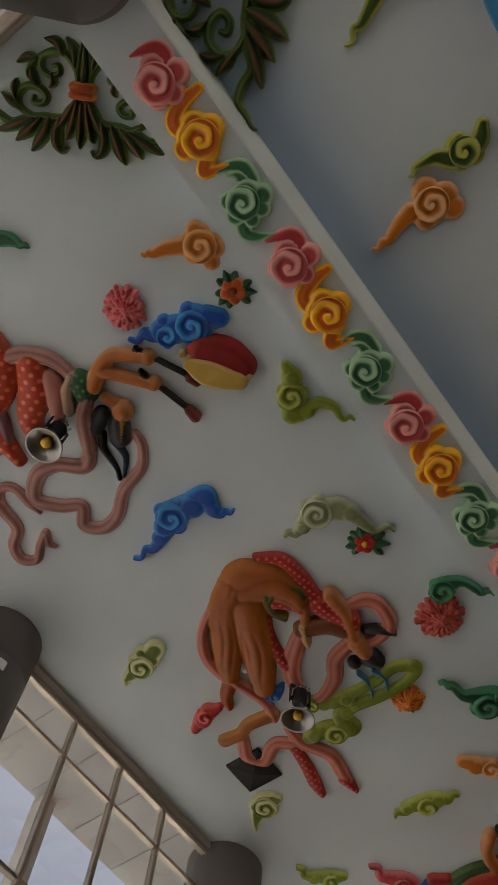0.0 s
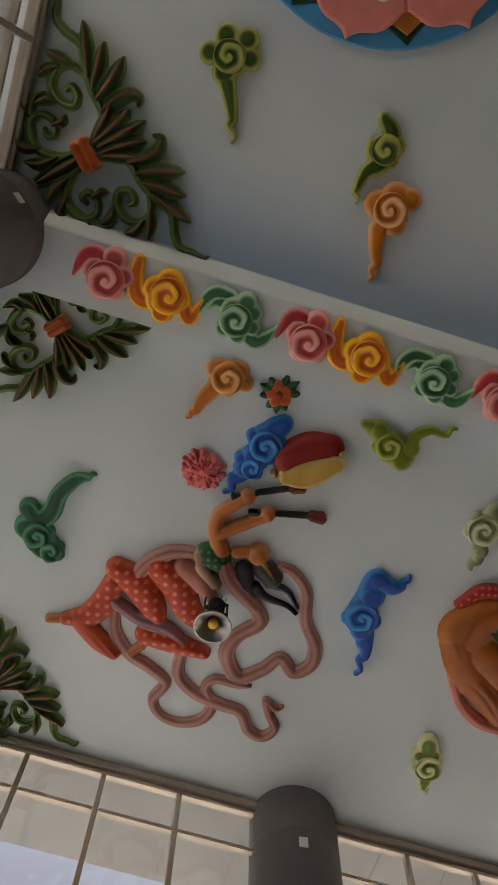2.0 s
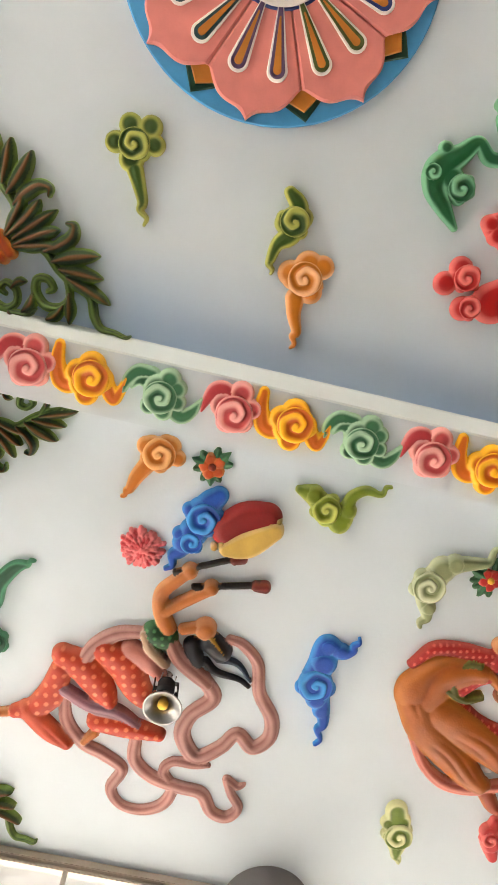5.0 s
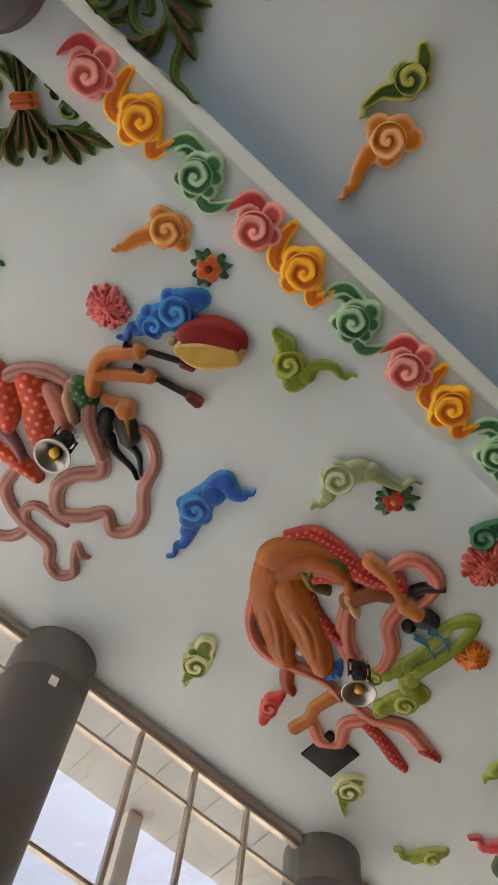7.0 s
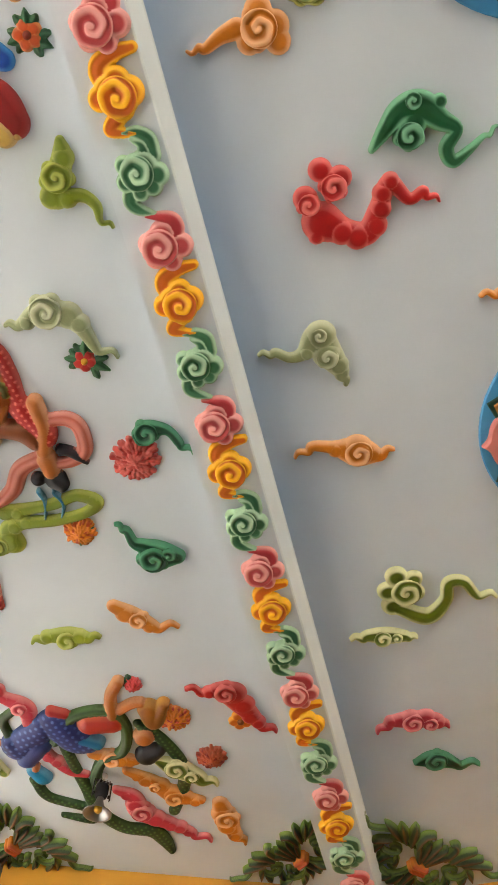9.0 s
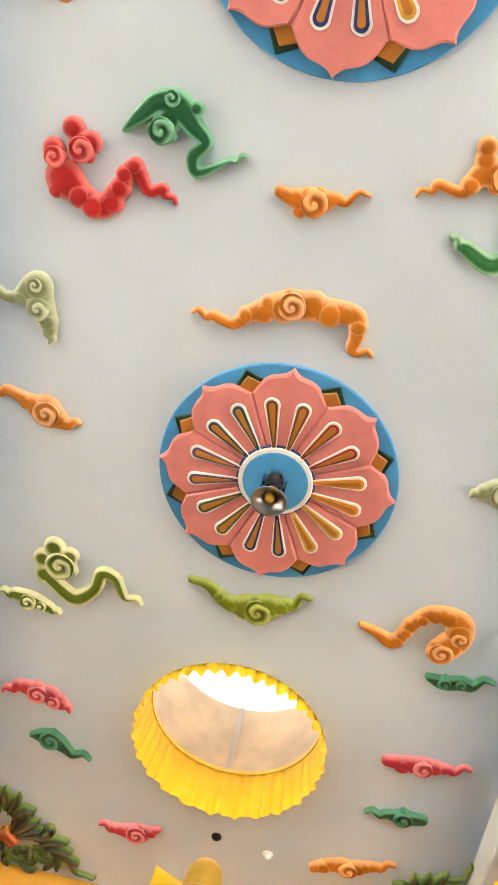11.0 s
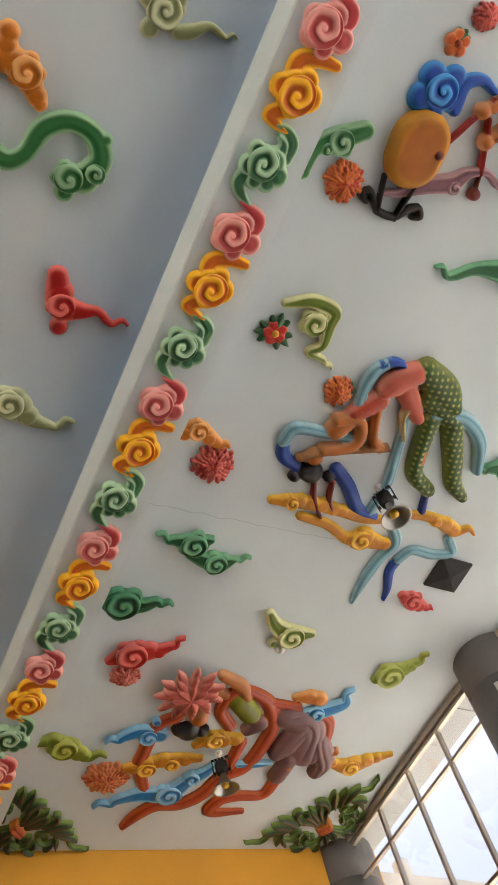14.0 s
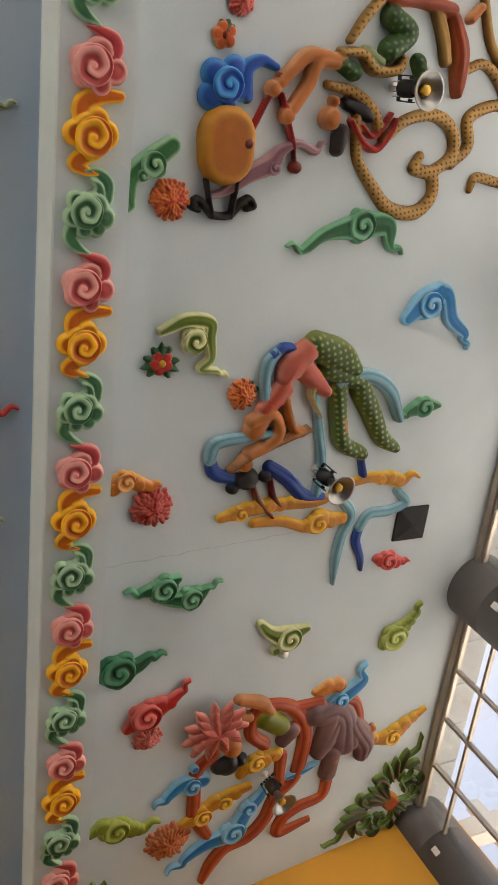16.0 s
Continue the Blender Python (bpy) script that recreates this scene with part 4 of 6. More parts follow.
cloud("orange", (-0.5, 1.98), ('cf8236', 'eeb06c'), [(0.021, -0.002, 0.057), (-0.089, -0.06, 0.046), (-0.174, -0.085, 0.029), (-0.227, -0.125, 0.011)], [(0.119, -0.04, 0.062), (0.144, 0.103, 0.069), (0.083, 0.162, 0.053)], [(0.088, 0.047, 0.105)], 1, "with a long curling tail")
blossom(-0.42, 2.36, 0.085, "c8622a", "e39050", "8f3a14", [(0.023, -0.113), (0.096, 0.081), (-0.107, 0.013)])
carnation(-1.03, 2.05, 0.146, "c24a4e", "e8898a", "8c2a30", [])
cloud("bright blue", (-0.83, 2.33), ('0c5cb0', '3a90d4'), [(0.237, 0.114, 0.064), (0.154, 0.059, 0.086), (-0.014, 0.016, 0.086), (-0.166, -0.047, 0.051), (-0.301, -0.111, 0.015)], [(0.112, -0.044, 0.05), (-0.055, -0.07, 0.051)], [(0.073, 0.053, 0.108), (-0.088, 0.009, 0.073)], 1, "")
cloud("olive green", (-0.46, 3.22), ('7d8c26', 'b0b955'), [(0.02, -0.296, 0.029), (-0.004, -0.195, 0.064), (-0.122, -0.008, 0.072), (-0.03, 0.019, 0.05), (0.051, 0.039, 0.039), (0.105, 0.112, 0.032), (0.098, 0.19, 0.021), (0.162, 0.257, 0.011)], [(-0.177, -0.002, 0.029)], [(-0.065, -0.105, 0.093)], 1, "with a long curling tail")
cloud("bright blue", (-1.65, 3.43), ('0c5cb0', '3a90d4'), [(0.323, 0.118, 0.011), (0.236, 0.097, 0.03), (0.202, 0.031, 0.05), (0.24, -0.08, 0.068), (0.102, -0.089, 0.084), (-0.058, -0.085, 0.096), (-0.209, 0.001, 0.055), (-0.318, 0.035, 0.035), (-0.472, 0.016, 0.012)], [], [(-0.05, -0.085, 0.115)], 1, "with two waving tails")
cloud("pale grey-green", (-0.84, 3.99), ('99a27c', 'c6cca8'), [(-0.316, -0.086, 0.016), (-0.221, -0.063, 0.039), (-0.113, -0.1, 0.07), (-0.01, -0.094, 0.093), (0.086, -0.038, 0.077), (0.145, 0.049, 0.058), (0.181, 0.179, 0.039), (0.308, 0.3, 0.012)], [], [(-0.037, -0.107, 0.108)], -1, "")
blossom(-0.75, 4.26, 0.078, "b93a34", "dd6a5c", "d8a030", [(0.037, -0.119), (-0.108, -0.039), (0.12, 0.095)])
carnation(-0.65, 5.04, 0.174, "b0403c", "d8736c", "7c2220", [])
cloud("dark green", (-0.42, 4.93), ('1d4f36', '4a8f68'), [(-0.142, -0.032, 0.057), (-0.092, -0.081, 0.074), (0.039, -0.052, 0.036), (0.093, 0.056, 0.033), (0.168, 0.165, 0.012)], [], [(-0.098, -0.069, 0.082)], 1, "")
cloud("dark green", (-0.79, 5.76), ('1d4f36', '4a8f68'), [(-0.166, -0.24, 0.013), (-0.103, -0.168, 0.031), (-0.085, -0.057, 0.04), (-0.022, -0.001, 0.063), (0.057, 0.09, 0.117), (0.19, 0.14, 0.062)], [], [(0.014, 0.114, 0.109), (0.141, 0.102, 0.062)], 1, "")
cloud("peach orange", (-1.02, 6.4), ('d2884a', 'eeb682'), [(-0.18, -0.171, 0.057), (-0.067, -0.045, 0.08), (0.04, 0.075, 0.057), (0.243, 0.137, 0.014)], [], [(-0.034, -0.017, 0.071)], 1, "")
cloud("lime green", (-1.65, 6.43), ('8c9c3a', 'b9c46a'), [(-0.269, -0.026, 0.015), (-0.127, -0.043, 0.054), (0.026, -0.005, 0.089), (0.13, 0.029, 0.059), (0.253, 0.054, 0.015)], [], [(0.004, 0.01, 0.083)], 1, "")
cloud("lime green", (-2.76, 6.61), ('8c9c3a', 'b9c46a'), [(-0.123, -0.174, 0.016), (-0.102, -0.046, 0.042), (0.034, 0.06, 0.074), (0.137, 0.111, 0.037)], [], [(0.032, 0.072, 0.069)], 1, "")
cloud("green and cream", (-2.72, 5.79), ('6e8236', 'd6d7a2'), [(0.141, -0.036, 0.04), (0.025, -0.058, 0.099), (-0.127, 0.045, 0.041), (-0.187, 0.124, 0.02)], [(0.106, -0.064, 0.059)], [(0.014, -0.033, 0.1)], 1, "")
cloud("green and cream", (-2.66, 4.17), ('6e8236', 'd6d7a2'), [(0.172, -0.05, 0.077), (-0.005, 0.004, 0.086), (-0.145, 0.028, 0.039), (-0.209, 0.06, 0.017)], [(0.073, -0.088, 0.052), (0.104, 0.01, 0.059)], [(-0.005, 0.004, 0.099)], 1, "")
cloud("coral red", (-0.58, 7.42), ('b93636', 'e2706a'), [(-0.319, -0.251, 0.016), (-0.151, -0.173, 0.047), (-0.013, -0.126, 0.106), (0.076, 0.063, 0.091), (0.162, 0.276, 0.055), (0.278, 0.385, 0.017)], [], [(-0.019, -0.14, 0.095)], 1, "")
blossom(-0.56, 7.62, 0.098, "cf7a10", "f0b030", "7a4a10", [(0.082, -0.023)])
carnation(-0.9, 7.97, 0.131, "98392c", "c4664e", "5f1a12", [])
cloud("peach orange", (-0.96, 8.81), ('d2884a', 'eeb682'), [(-0.021, -0.274, 0.072), (-0.02, -0.063, 0.11), (-0.004, 0.133, 0.068), (0.07, 0.289, 0.019)], [], [(-0.012, -0.077, 0.11)], 1, "")
cloud("green and cream", (-1.16, 8.09), ('6e8236', 'd6d7a2'), [(-0.192, -0.202, 0.04), (-0.06, -0.064, 0.104), (0.078, 0.077, 0.076), (0.221, 0.207, 0.018)], [], [(-0.066, -0.079, 0.104), (0.037, 0.041, 0.07)], 1, "")
cloud("moss green and yellow", (1.23, 1.55), ('3b561c', 'a9ac52'), [(-0.045, -0.007, 0.05), (-0.119, 0.03, 0.041), (-0.21, 0.07, 0.032), (-0.333, 0.103, 0.01)], [(0.081, -0.146, 0.063), (0.192, -0.082, 0.067), (0.205, 0.034, 0.067), (0.112, 0.075, 0.062), (0.008, -0.04, 0.074)], [(0.093, -0.039, 0.092)], 1, "with a long curling tail")
cloud("moss green and yellow", (1.06, 2.47), ('3b561c', 'a9ac52'), [(0.214, -0.033, 0.037), (0.144, 0.036, 0.057), (-0.005, 0.03, 0.064), (-0.087, -0.036, 0.042), (-0.184, -0.056, 0.029), (-0.262, -0.035, 0.01)], [(0.091, 0.072, 0.063), (0.039, -0.022, 0.063)], [(0.057, 0.029, 0.089)], 1, "with a long curling tail")
cloud("peach orange", (0.71, 2.64), ('d2884a', 'eeb682'), [(-0.015, -0.032, 0.059), (-0.112, -0.015, 0.043), (-0.208, 0.025, 0.03), (-0.309, 0.012, 0.01)], [(0.193, 0.084, 0.072), (0.12, -0.092, 0.078), (0.189, 0.002, 0.085), (0.038, 0.047, 0.072)], [(0.105, -0.005, 0.104)], 1, "with a long curling tail")
cloud("jade green", (1.67, 3.38), ('225e38', '74b088'), [(-0.371, 0.036, 0.022), (-0.268, -0.062, 0.052), (-0.177, -0.138, 0.069), (-0.064, -0.131, 0.093), (0.039, -0.033, 0.063), (0.12, 0.04, 0.041), (0.052, 0.129, 0.045), (0.079, 0.216, 0.039), (0.183, 0.172, 0.026), (0.27, 0.118, 0.016), (0.37, 0.086, 0.01)], [(0.049, -0.134, 0.044), (-0.105, -0.061, 0.082)], [(-0.146, 0.01, 0.081), (-0.098, -0.175, 0.05)], 1, "with a long curling tail")
cloud("coral red", (1.16, 3.69), ('b93636', 'e2706a'), [(-0.229, 0.066, 0.124), (-0.104, 0.15, 0.075), (0.028, 0.197, 0.076), (0.122, 0.066, 0.062), (0.208, -0.063, 0.053), (0.304, 0.058, 0.037), (0.392, 0.034, 0.034), (0.478, 0.113, 0.01)], [(-0.177, -0.236, 0.072), (-0.071, -0.165, 0.073), (-0.297, -0.096, 0.074), (-0.277, 0.144, 0.051)], [(-0.118, -0.124, 0.08), (-0.283, -0.059, 0.068)], 1, "with a long curling tail")
cloud("pale grey-green", (0.69, 4.59), ('99a27c', 'c6cca8'), [(-0.334, -0.087, 0.011), (-0.223, -0.077, 0.03), (-0.141, -0.02, 0.035), (-0.046, -0.029, 0.05), (0.063, -0.115, 0.09), (0.113, 0.023, 0.091), (0.166, 0.156, 0.054), (0.177, 0.25, 0.019)], [], [(0.097, 0.028, 0.076), (0.077, -0.136, 0.053)], 1, "")
cloud("peach orange", (0.78, 5.34), ('d2884a', 'eeb682'), [(-0.36, -0.037, 0.012), (-0.223, -0.091, 0.037), (-0.074, -0.039, 0.054), (0.066, 0.026, 0.109), (0.184, 0.081, 0.059), (0.312, 0.066, 0.012)], [], [(0.073, 0.027, 0.1)], 1, "")
cloud("green and cream", (1.14, 6.7), ('6e8236', 'd6d7a2'), [(-0.243, 0.079, 0.059), (-0.041, 0.216, 0.074), (0.116, 0.096, 0.053), (0.164, -0.06, 0.052), (0.269, -0.049, 0.043), (0.33, 0.073, 0.038), (0.491, 0.15, 0.015)], [(-0.211, -0.217, 0.085), (-0.296, -0.098, 0.081), (-0.281, 0.043, 0.088), (-0.089, -0.165, 0.071)], [(-0.158, -0.07, 0.12)], 1, "with a long curling tail")
cloud("green and cream", (0.76, 7.04), ('6e8236', 'd6d7a2'), [(-0.271, -0.046, 0.015), (-0.137, -0.048, 0.05), (0.006, -0.013, 0.075), (0.143, 0.027, 0.045), (0.228, 0.056, 0.015)], [], [(-0.031, -0.009, 0.07), (0.078, 0.008, 0.045)], 1, "")
cloud("rose pink", (0.83, 8.01), ('c04a56', 'e58c8c'), [(-0.319, 0.023, 0.017), (-0.187, -0.063, 0.055), (-0.024, -0.043, 0.093), (0.159, 0.008, 0.078), (0.267, 0.096, 0.017)], [], [(-0.011, -0.034, 0.094), (0.125, 0.014, 0.067)], 1, "")
cloud("dark green", (1.0, 8.51), ('1d4f36', '4a8f68'), [(-0.235, -0.047, 0.023), (-0.064, -0.047, 0.092), (0.073, 0.038, 0.052), (0.285, 0.103, 0.018)], [], [(-0.06, -0.039, 0.098)], 1, "")
cloud("rose pink", (1.69, 9.37), ('c04a56', 'e58c8c'), [(-0.274, 0.006, 0.019), (-0.127, 0.034, 0.056), (0.059, 0.03, 0.092), (0.269, -0.08, 0.024)], [], [(0.069, 0.026, 0.099)], 1, "")
cloud("orange", (2.47, 3.65), ('cf8236', 'eeb06c'), [(-0.211, -0.018, 0.039), (-0.117, 0.013, 0.053), (-0.001, 0.017, 0.079), (0.116, -0.026, 0.039), (0.311, -0.071, 0.01)], [(-0.083, 0.076, 0.046)], [(-0.002, 0.014, 0.085)], 1, "")
cloud("orange", (3.36, 3.4), ('cf8236', 'eeb06c'), [(-0.316, 0.137, 0.01), (-0.206, 0.053, 0.029), (-0.062, 0.074, 0.038), (0.02, -0.034, 0.07), (0.128, -0.035, 0.082), (0.273, 0.101, 0.045)], [(0.017, -0.184, 0.061), (0.024, -0.117, 0.063)], [(0.157, -0.028, 0.089)], 1, "with a long curling tail")
cloud("peach orange", (2.44, 4.4), ('d2884a', 'eeb682'), [(-0.632, 0.054, 0.014), (-0.5, 0.06, 0.033), (-0.364, 0.09, 0.04), (-0.237, -0.008, 0.061), (-0.017, -0.092, 0.101), (0.203, -0.097, 0.085), (0.39, -0.084, 0.068), (0.417, 0.041, 0.051), (0.401, 0.116, 0.04), (0.537, 0.148, 0.011)], [(-0.163, -0.089, 0.05)], [(-0.01, -0.094, 0.092)], 1, "with a long curling tail")
cloud("sage green", (3.79, 3.72), ('3c7846', '93bd94'), [(-0.5, 0.01, 0.013), (-0.404, 0.067, 0.047), (-0.254, 0.142, 0.061), (-0.155, 0.074, 0.053), (-0.097, -0.102, 0.065), (0.025, -0.192, 0.061), (0.171, -0.171, 0.064), (0.25, -0.058, 0.072), (0.201, 0.082, 0.087)], [(0.118, 0.189, 0.061), (0.244, -0.177, 0.039)], [(0.114, 0.104, 0.087), (0.248, 0.024, 0.06)], 1, "with a long curling tail")
cloud("coral red", (4.24, 4.57), ('b93636', 'e2706a'), [(-0.205, -0.16, 0.065), (-0.125, 0.014, 0.089), (-0.002, 0.011, 0.056), (0.099, -0.02, 0.03), (0.168, 0.013, 0.026), (0.305, -0.003, 0.011)], [(-0.094, 0.156, 0.06)], [(-0.126, 0.01, 0.088)], 1, "with a long curling tail")
cloud("pale grey-green", (4.09, 5.37), ('99a27c', 'c6cca8'), [(-0.288, 0.023, 0.016), (-0.216, -0.026, 0.049), (-0.078, -0.032, 0.105), (0.089, 0.045, 0.061), (0.213, 0.054, 0.033), (0.364, -0.022, 0.012)], [], [(-0.076, -0.024, 0.105)], 1, "")
cloud("pale grey-green", (4.21, 2.79), ('99a27c', 'c6cca8'), [(-0.009, 0.075, 0.042), (0.06, 0.039, 0.042), (0.135, -0.021, 0.024), (0.209, -0.011, 0.018), (0.299, -0.027, 0.009)], [(-0.215, -0.024, 0.06), (-0.077, -0.07, 0.06), (-0.161, 0.117, 0.055), (-0.133, -0.08, 0.053)], [(-0.119, 0.007, 0.096)], -1, "with a long curling tail")
cloud("jade green", (3.85, 2.59), ('225e38', '74b088'), [(-0.181, 0.066, 0.034), (-0.171, -0.025, 0.051), (-0.039, -0.098, 0.045), (0.065, -0.027, 0.035), (0.168, 0.008, 0.023), (0.232, 0.073, 0.009)], [], [(-0.107, -0.014, 0.092)], 1, "with a long curling tail")
cloud("orange", (3.74, 6.6), ('cf8236', 'eeb06c'), [(-0.455, 0.021, 0.023), (-0.324, 0.067, 0.042), (-0.197, 0.126, 0.056), (-0.112, -0.036, 0.056), (0.015, -0.195, 0.064), (0.217, -0.169, 0.091), (0.263, -0.023, 0.092), (0.158, 0.131, 0.113)], [], [(0.153, 0.116, 0.093), (0.259, -0.038, 0.069)], 1, "with a long curling tail")
cloud("dark green", (4.06, 6.97), ('1d4f36', '4a8f68'), [(-0.2, 0.005, 0.029), (-0.08, 0.031, 0.058), (0.045, 0.001, 0.058), (0.272, -0.059, 0.014)], [], [(-0.083, 0.021, 0.053), (0.044, -0.004, 0.048)], 1, "")
cloud("rose pink", (4.03, 7.87), ('c04a56', 'e58c8c'), [(-0.303, 0.024, 0.053), (-0.138, 0.017, 0.084), (-0.02, 0.01, 0.079), (0.162, -0.018, 0.047), (0.342, -0.066, 0.016)], [], [(-0.02, 0.01, 0.084)], 1, "")
cloud("dark green", (3.91, 8.48), ('1d4f36', '4a8f68'), [(-0.242, 0.017, 0.017), (-0.074, -0.004, 0.039), (0.06, -0.002, 0.072), (0.218, -0.019, 0.05)], [], [(0.06, -0.002, 0.083)], 1, "")
cloud("orange", (3.67, 9.2), ('cf8236', 'eeb06c'), [(-0.311, 0.118, 0.054), (-0.174, 0.038, 0.078), (-0.022, 0.026, 0.089), (0.189, -0.06, 0.053), (0.349, -0.136, 0.018)], [], [(-0.026, 0.028, 0.089)], 1, "")
cloud("olive green", (2.42, 6.6), ('7d8c26', 'b0b955'), [(-0.436, -0.078, 0.023), (-0.3, -0.052, 0.041), (-0.171, 0.055, 0.06), (-0.034, 0.082, 0.084), (0.119, 0.075, 0.112), (0.275, -0.013, 0.06), (0.469, -0.116, 0.014)], [], [(0.099, 0.083, 0.112)], 1, "with a long curling tail")
cloud("sage green", (5.26, 3.11), ('3c7846', '93bd94'), [(-0.087, 0.248, 0.018), (-0.076, 0.129, 0.041), (-0.07, 0.004, 0.058), (0.035, -0.089, 0.075), (0.172, -0.196, 0.061)], [], [(0.06, -0.082, 0.082), (-0.002, -0.017, 0.041)], 1, "")
carnation(5.45, 3.23, 0.133, "bb4a2c", "e08058", "7a2a18", [(-0.092, -0.035)])
blossom(5.48, 4.29, 0.087, "b93a34", "dd6a5c", "d8a030", [(-0.12, 0.034), (-0.002, -0.12), (0.114, 0.054)])
cloud("green and cream", (5.76, 4.18), ('6e8236', 'd6d7a2'), [(-0.302, -0.106, 0.031), (-0.129, -0.181, 0.051), (0.035, -0.165, 0.051), (0.049, -0.068, 0.048), (0.071, 0.081, 0.037), (0.003, 0.157, 0.033), (0.125, 0.174, 0.025), (0.211, 0.217, 0.012)], [], [(-0.057, -0.045, 0.088)], -1, "")
cloud("orange", (5.32, 5.18), ('cf8236', 'eeb06c'), [(-0.183, 0.068, 0.025), (-0.112, -0.012, 0.064), (-0.031, -0.045, 0.064), (0.124, 0.015, 0.044), (0.223, 0.015, 0.018)], [], [(-0.036, -0.038, 0.073)], 1, "")
carnation(5.5, 5.37, 0.163, "b0403c", "d8736c", "7c2220", [])
cloud("jade green", (5.57, 6.05), ('225e38', '74b088'), [(-0.229, 0.011, 0.014), (-0.083, 0.027, 0.043), (0.072, 0.005, 0.077), (0.185, -0.056, 0.033)], [], [(0.071, 0.023, 0.105)], 1, "")
cloud("jade green", (5.89, 6.15), ('225e38', '74b088'), [(-0.241, 0.017, 0.043), (-0.109, 0.042, 0.068), (0.012, 0.041, 0.078), (0.12, -0.036, 0.024), (0.23, -0.079, 0.015)], [], [(-0.017, 0.041, 0.093)], 1, "")
cloud("dark green", (5.44, 6.72), ('1d4f36', '4a8f68'), [(-0.13, 0.054, 0.1), (0.045, 0.018, 0.065), (0.136, -0.048, 0.04), (0.271, -0.05, 0.015)], [(-0.204, -0.008, 0.079)], [(-0.112, 0.041, 0.14)], 1, "with a long curling tail")
cloud("coral red", (5.7, 7.18), ('b93636', 'e2706a'), [(-0.259, 0.177, 0.042), (-0.109, 0.069, 0.117), (0.057, -0.005, 0.074), (0.167, -0.092, 0.043), (0.24, -0.204, 0.016)], [], [(-0.109, 0.069, 0.132)], 1, "with a long curling tail")
carnation(5.62, 7.48, 0.13, "bc5650", "e08c84", "8a3630", [])
cloud("green and cream", (6.73, 6.69), ('6e8236', 'd6d7a2'), [(-0.209, -0.145, 0.037), (-0.103, -0.036, 0.064), (0.062, 0.021, 0.098), (0.237, -0.031, 0.038)], [(-0.041, 0.146, 0.049)], [(0.074, 0.043, 0.116)], 1, "")
cloud("lime green", (7.97, 6.84), ('8c9c3a', 'b9c46a'), [(-0.159, 0.174, 0.047), (-0.064, 0.09, 0.095), (0.038, -0.027, 0.065), (0.108, -0.103, 0.047), (0.161, -0.23, 0.018)], [], [(-0.064, 0.09, 0.13)], 1, "")
cloud("olive green", (5.45, 8.4), ('7d8c26', 'b0b955'), [(-0.261, -0.005, 0.034), (-0.155, -0.057, 0.074), (-0.006, 0.001, 0.098), (0.146, 0.06, 0.065), (0.347, 0.028, 0.018)], [], [(-0.04, 0.005, 0.121)], 1, "")
cloud("coral red", (7.71, 6.11), ('b93636', 'e2706a'), [(-0.159, -0.032, 0.043), (-0.041, 0.002, 0.076), (0.085, 0.02, 0.039), (0.175, 0.026, 0.011)], [], [(-0.053, -0.007, 0.081)], 1, "")
cloud("golden yellow", (8.13, 8.04), ('c98a10', 'f0c040'), [(-0.348, 0.025, 0.026), (-0.136, 0.076, 0.071), (0.013, 0.067, 0.105), (0.179, -0.071, 0.059), (0.331, -0.18, 0.02)], [], [(-0.006, 0.066, 0.092)], 1, "")
carnation(5.9, 8.7, 0.207, "b0563e", "d98a68", "7a3524", [])
cloud("jade green", (6.8, 3.41), ('225e38', '74b088'), [(-0.494, 0.079, 0.012), (-0.341, 0.085, 0.037), (-0.203, -0.015, 0.049), (0.057, -0.075, 0.092), (0.264, -0.092, 0.077), (0.312, 0.024, 0.039), (0.435, 0.101, 0.013)], [], [(0.056, -0.083, 0.109)], 1, "with a long curling tail")
cloud("sky blue", (7.7, 3.95), ('2d86c2', '8cc6e6'), [(-0.308, 0.04, 0.056), (-0.169, -0.09, 0.104), (-0.002, -0.156, 0.067), (0.101, 0.041, 0.064), (0.25, 0.154, 0.045), (0.306, 0.283, 0.015)], [(-0.06, -0.177, 0.066)], [(-0.127, -0.069, 0.104)], 1, "with a long curling tail")
cloud("jade green", (7.66, 4.73), ('225e38', '74b088'), [(-0.179, 0.066, 0.015), (-0.083, 0.014, 0.046), (0.043, -0.027, 0.073), (0.192, -0.029, 0.026)], [], [(0.044, -0.022, 0.078)], 1, "")
blossom(5.71, 2.27, 0.079, "cc6a3c", "e89868", "a04a20", [(0.02, -0.075)])
carnation(5.8, 2.08, 0.085, "b0403c", "d8736c", "7c2220", [])
cloud("olive green", (-1.56, 5.32), ('7d8c26', 'b0b955'), [(-0.27, -0.169, 0.049), (-0.127, -0.097, 0.057), (0.07, -0.072, 0.048), (0.242, -0.07, 0.047), (0.415, -0.095, 0.047), (0.534, -0.009, 0.054), (0.433, 0.055, 0.043), (0.21, 0.066, 0.047), (-0.03, 0.032, 0.053), (-0.15, 0.052, 0.067), (-0.154, 0.188, 0.076), (-0.318, 0.097, 0.081), (-0.472, 0.09, 0.055)], [], [(-0.27, 0.152, 0.09), (-0.261, -0.161, 0.058)], 1, "winding beside the musician")
carnation(-1.22, 5.52, 0.121, "c0601c", "e8923c", "2c5a2c", [(-0.031, -0.098), (0.082, 0.048), (-0.032, 0.103)])
cloud("coral red", (-2.56, 4.82), ('b93636', 'e2706a'), [(0.143, -0.022, 0.032), (0.002, -0.017, 0.069), (-0.141, 0.045, 0.038)], [], [(0.01, -0.024, 0.06)], 1, "")
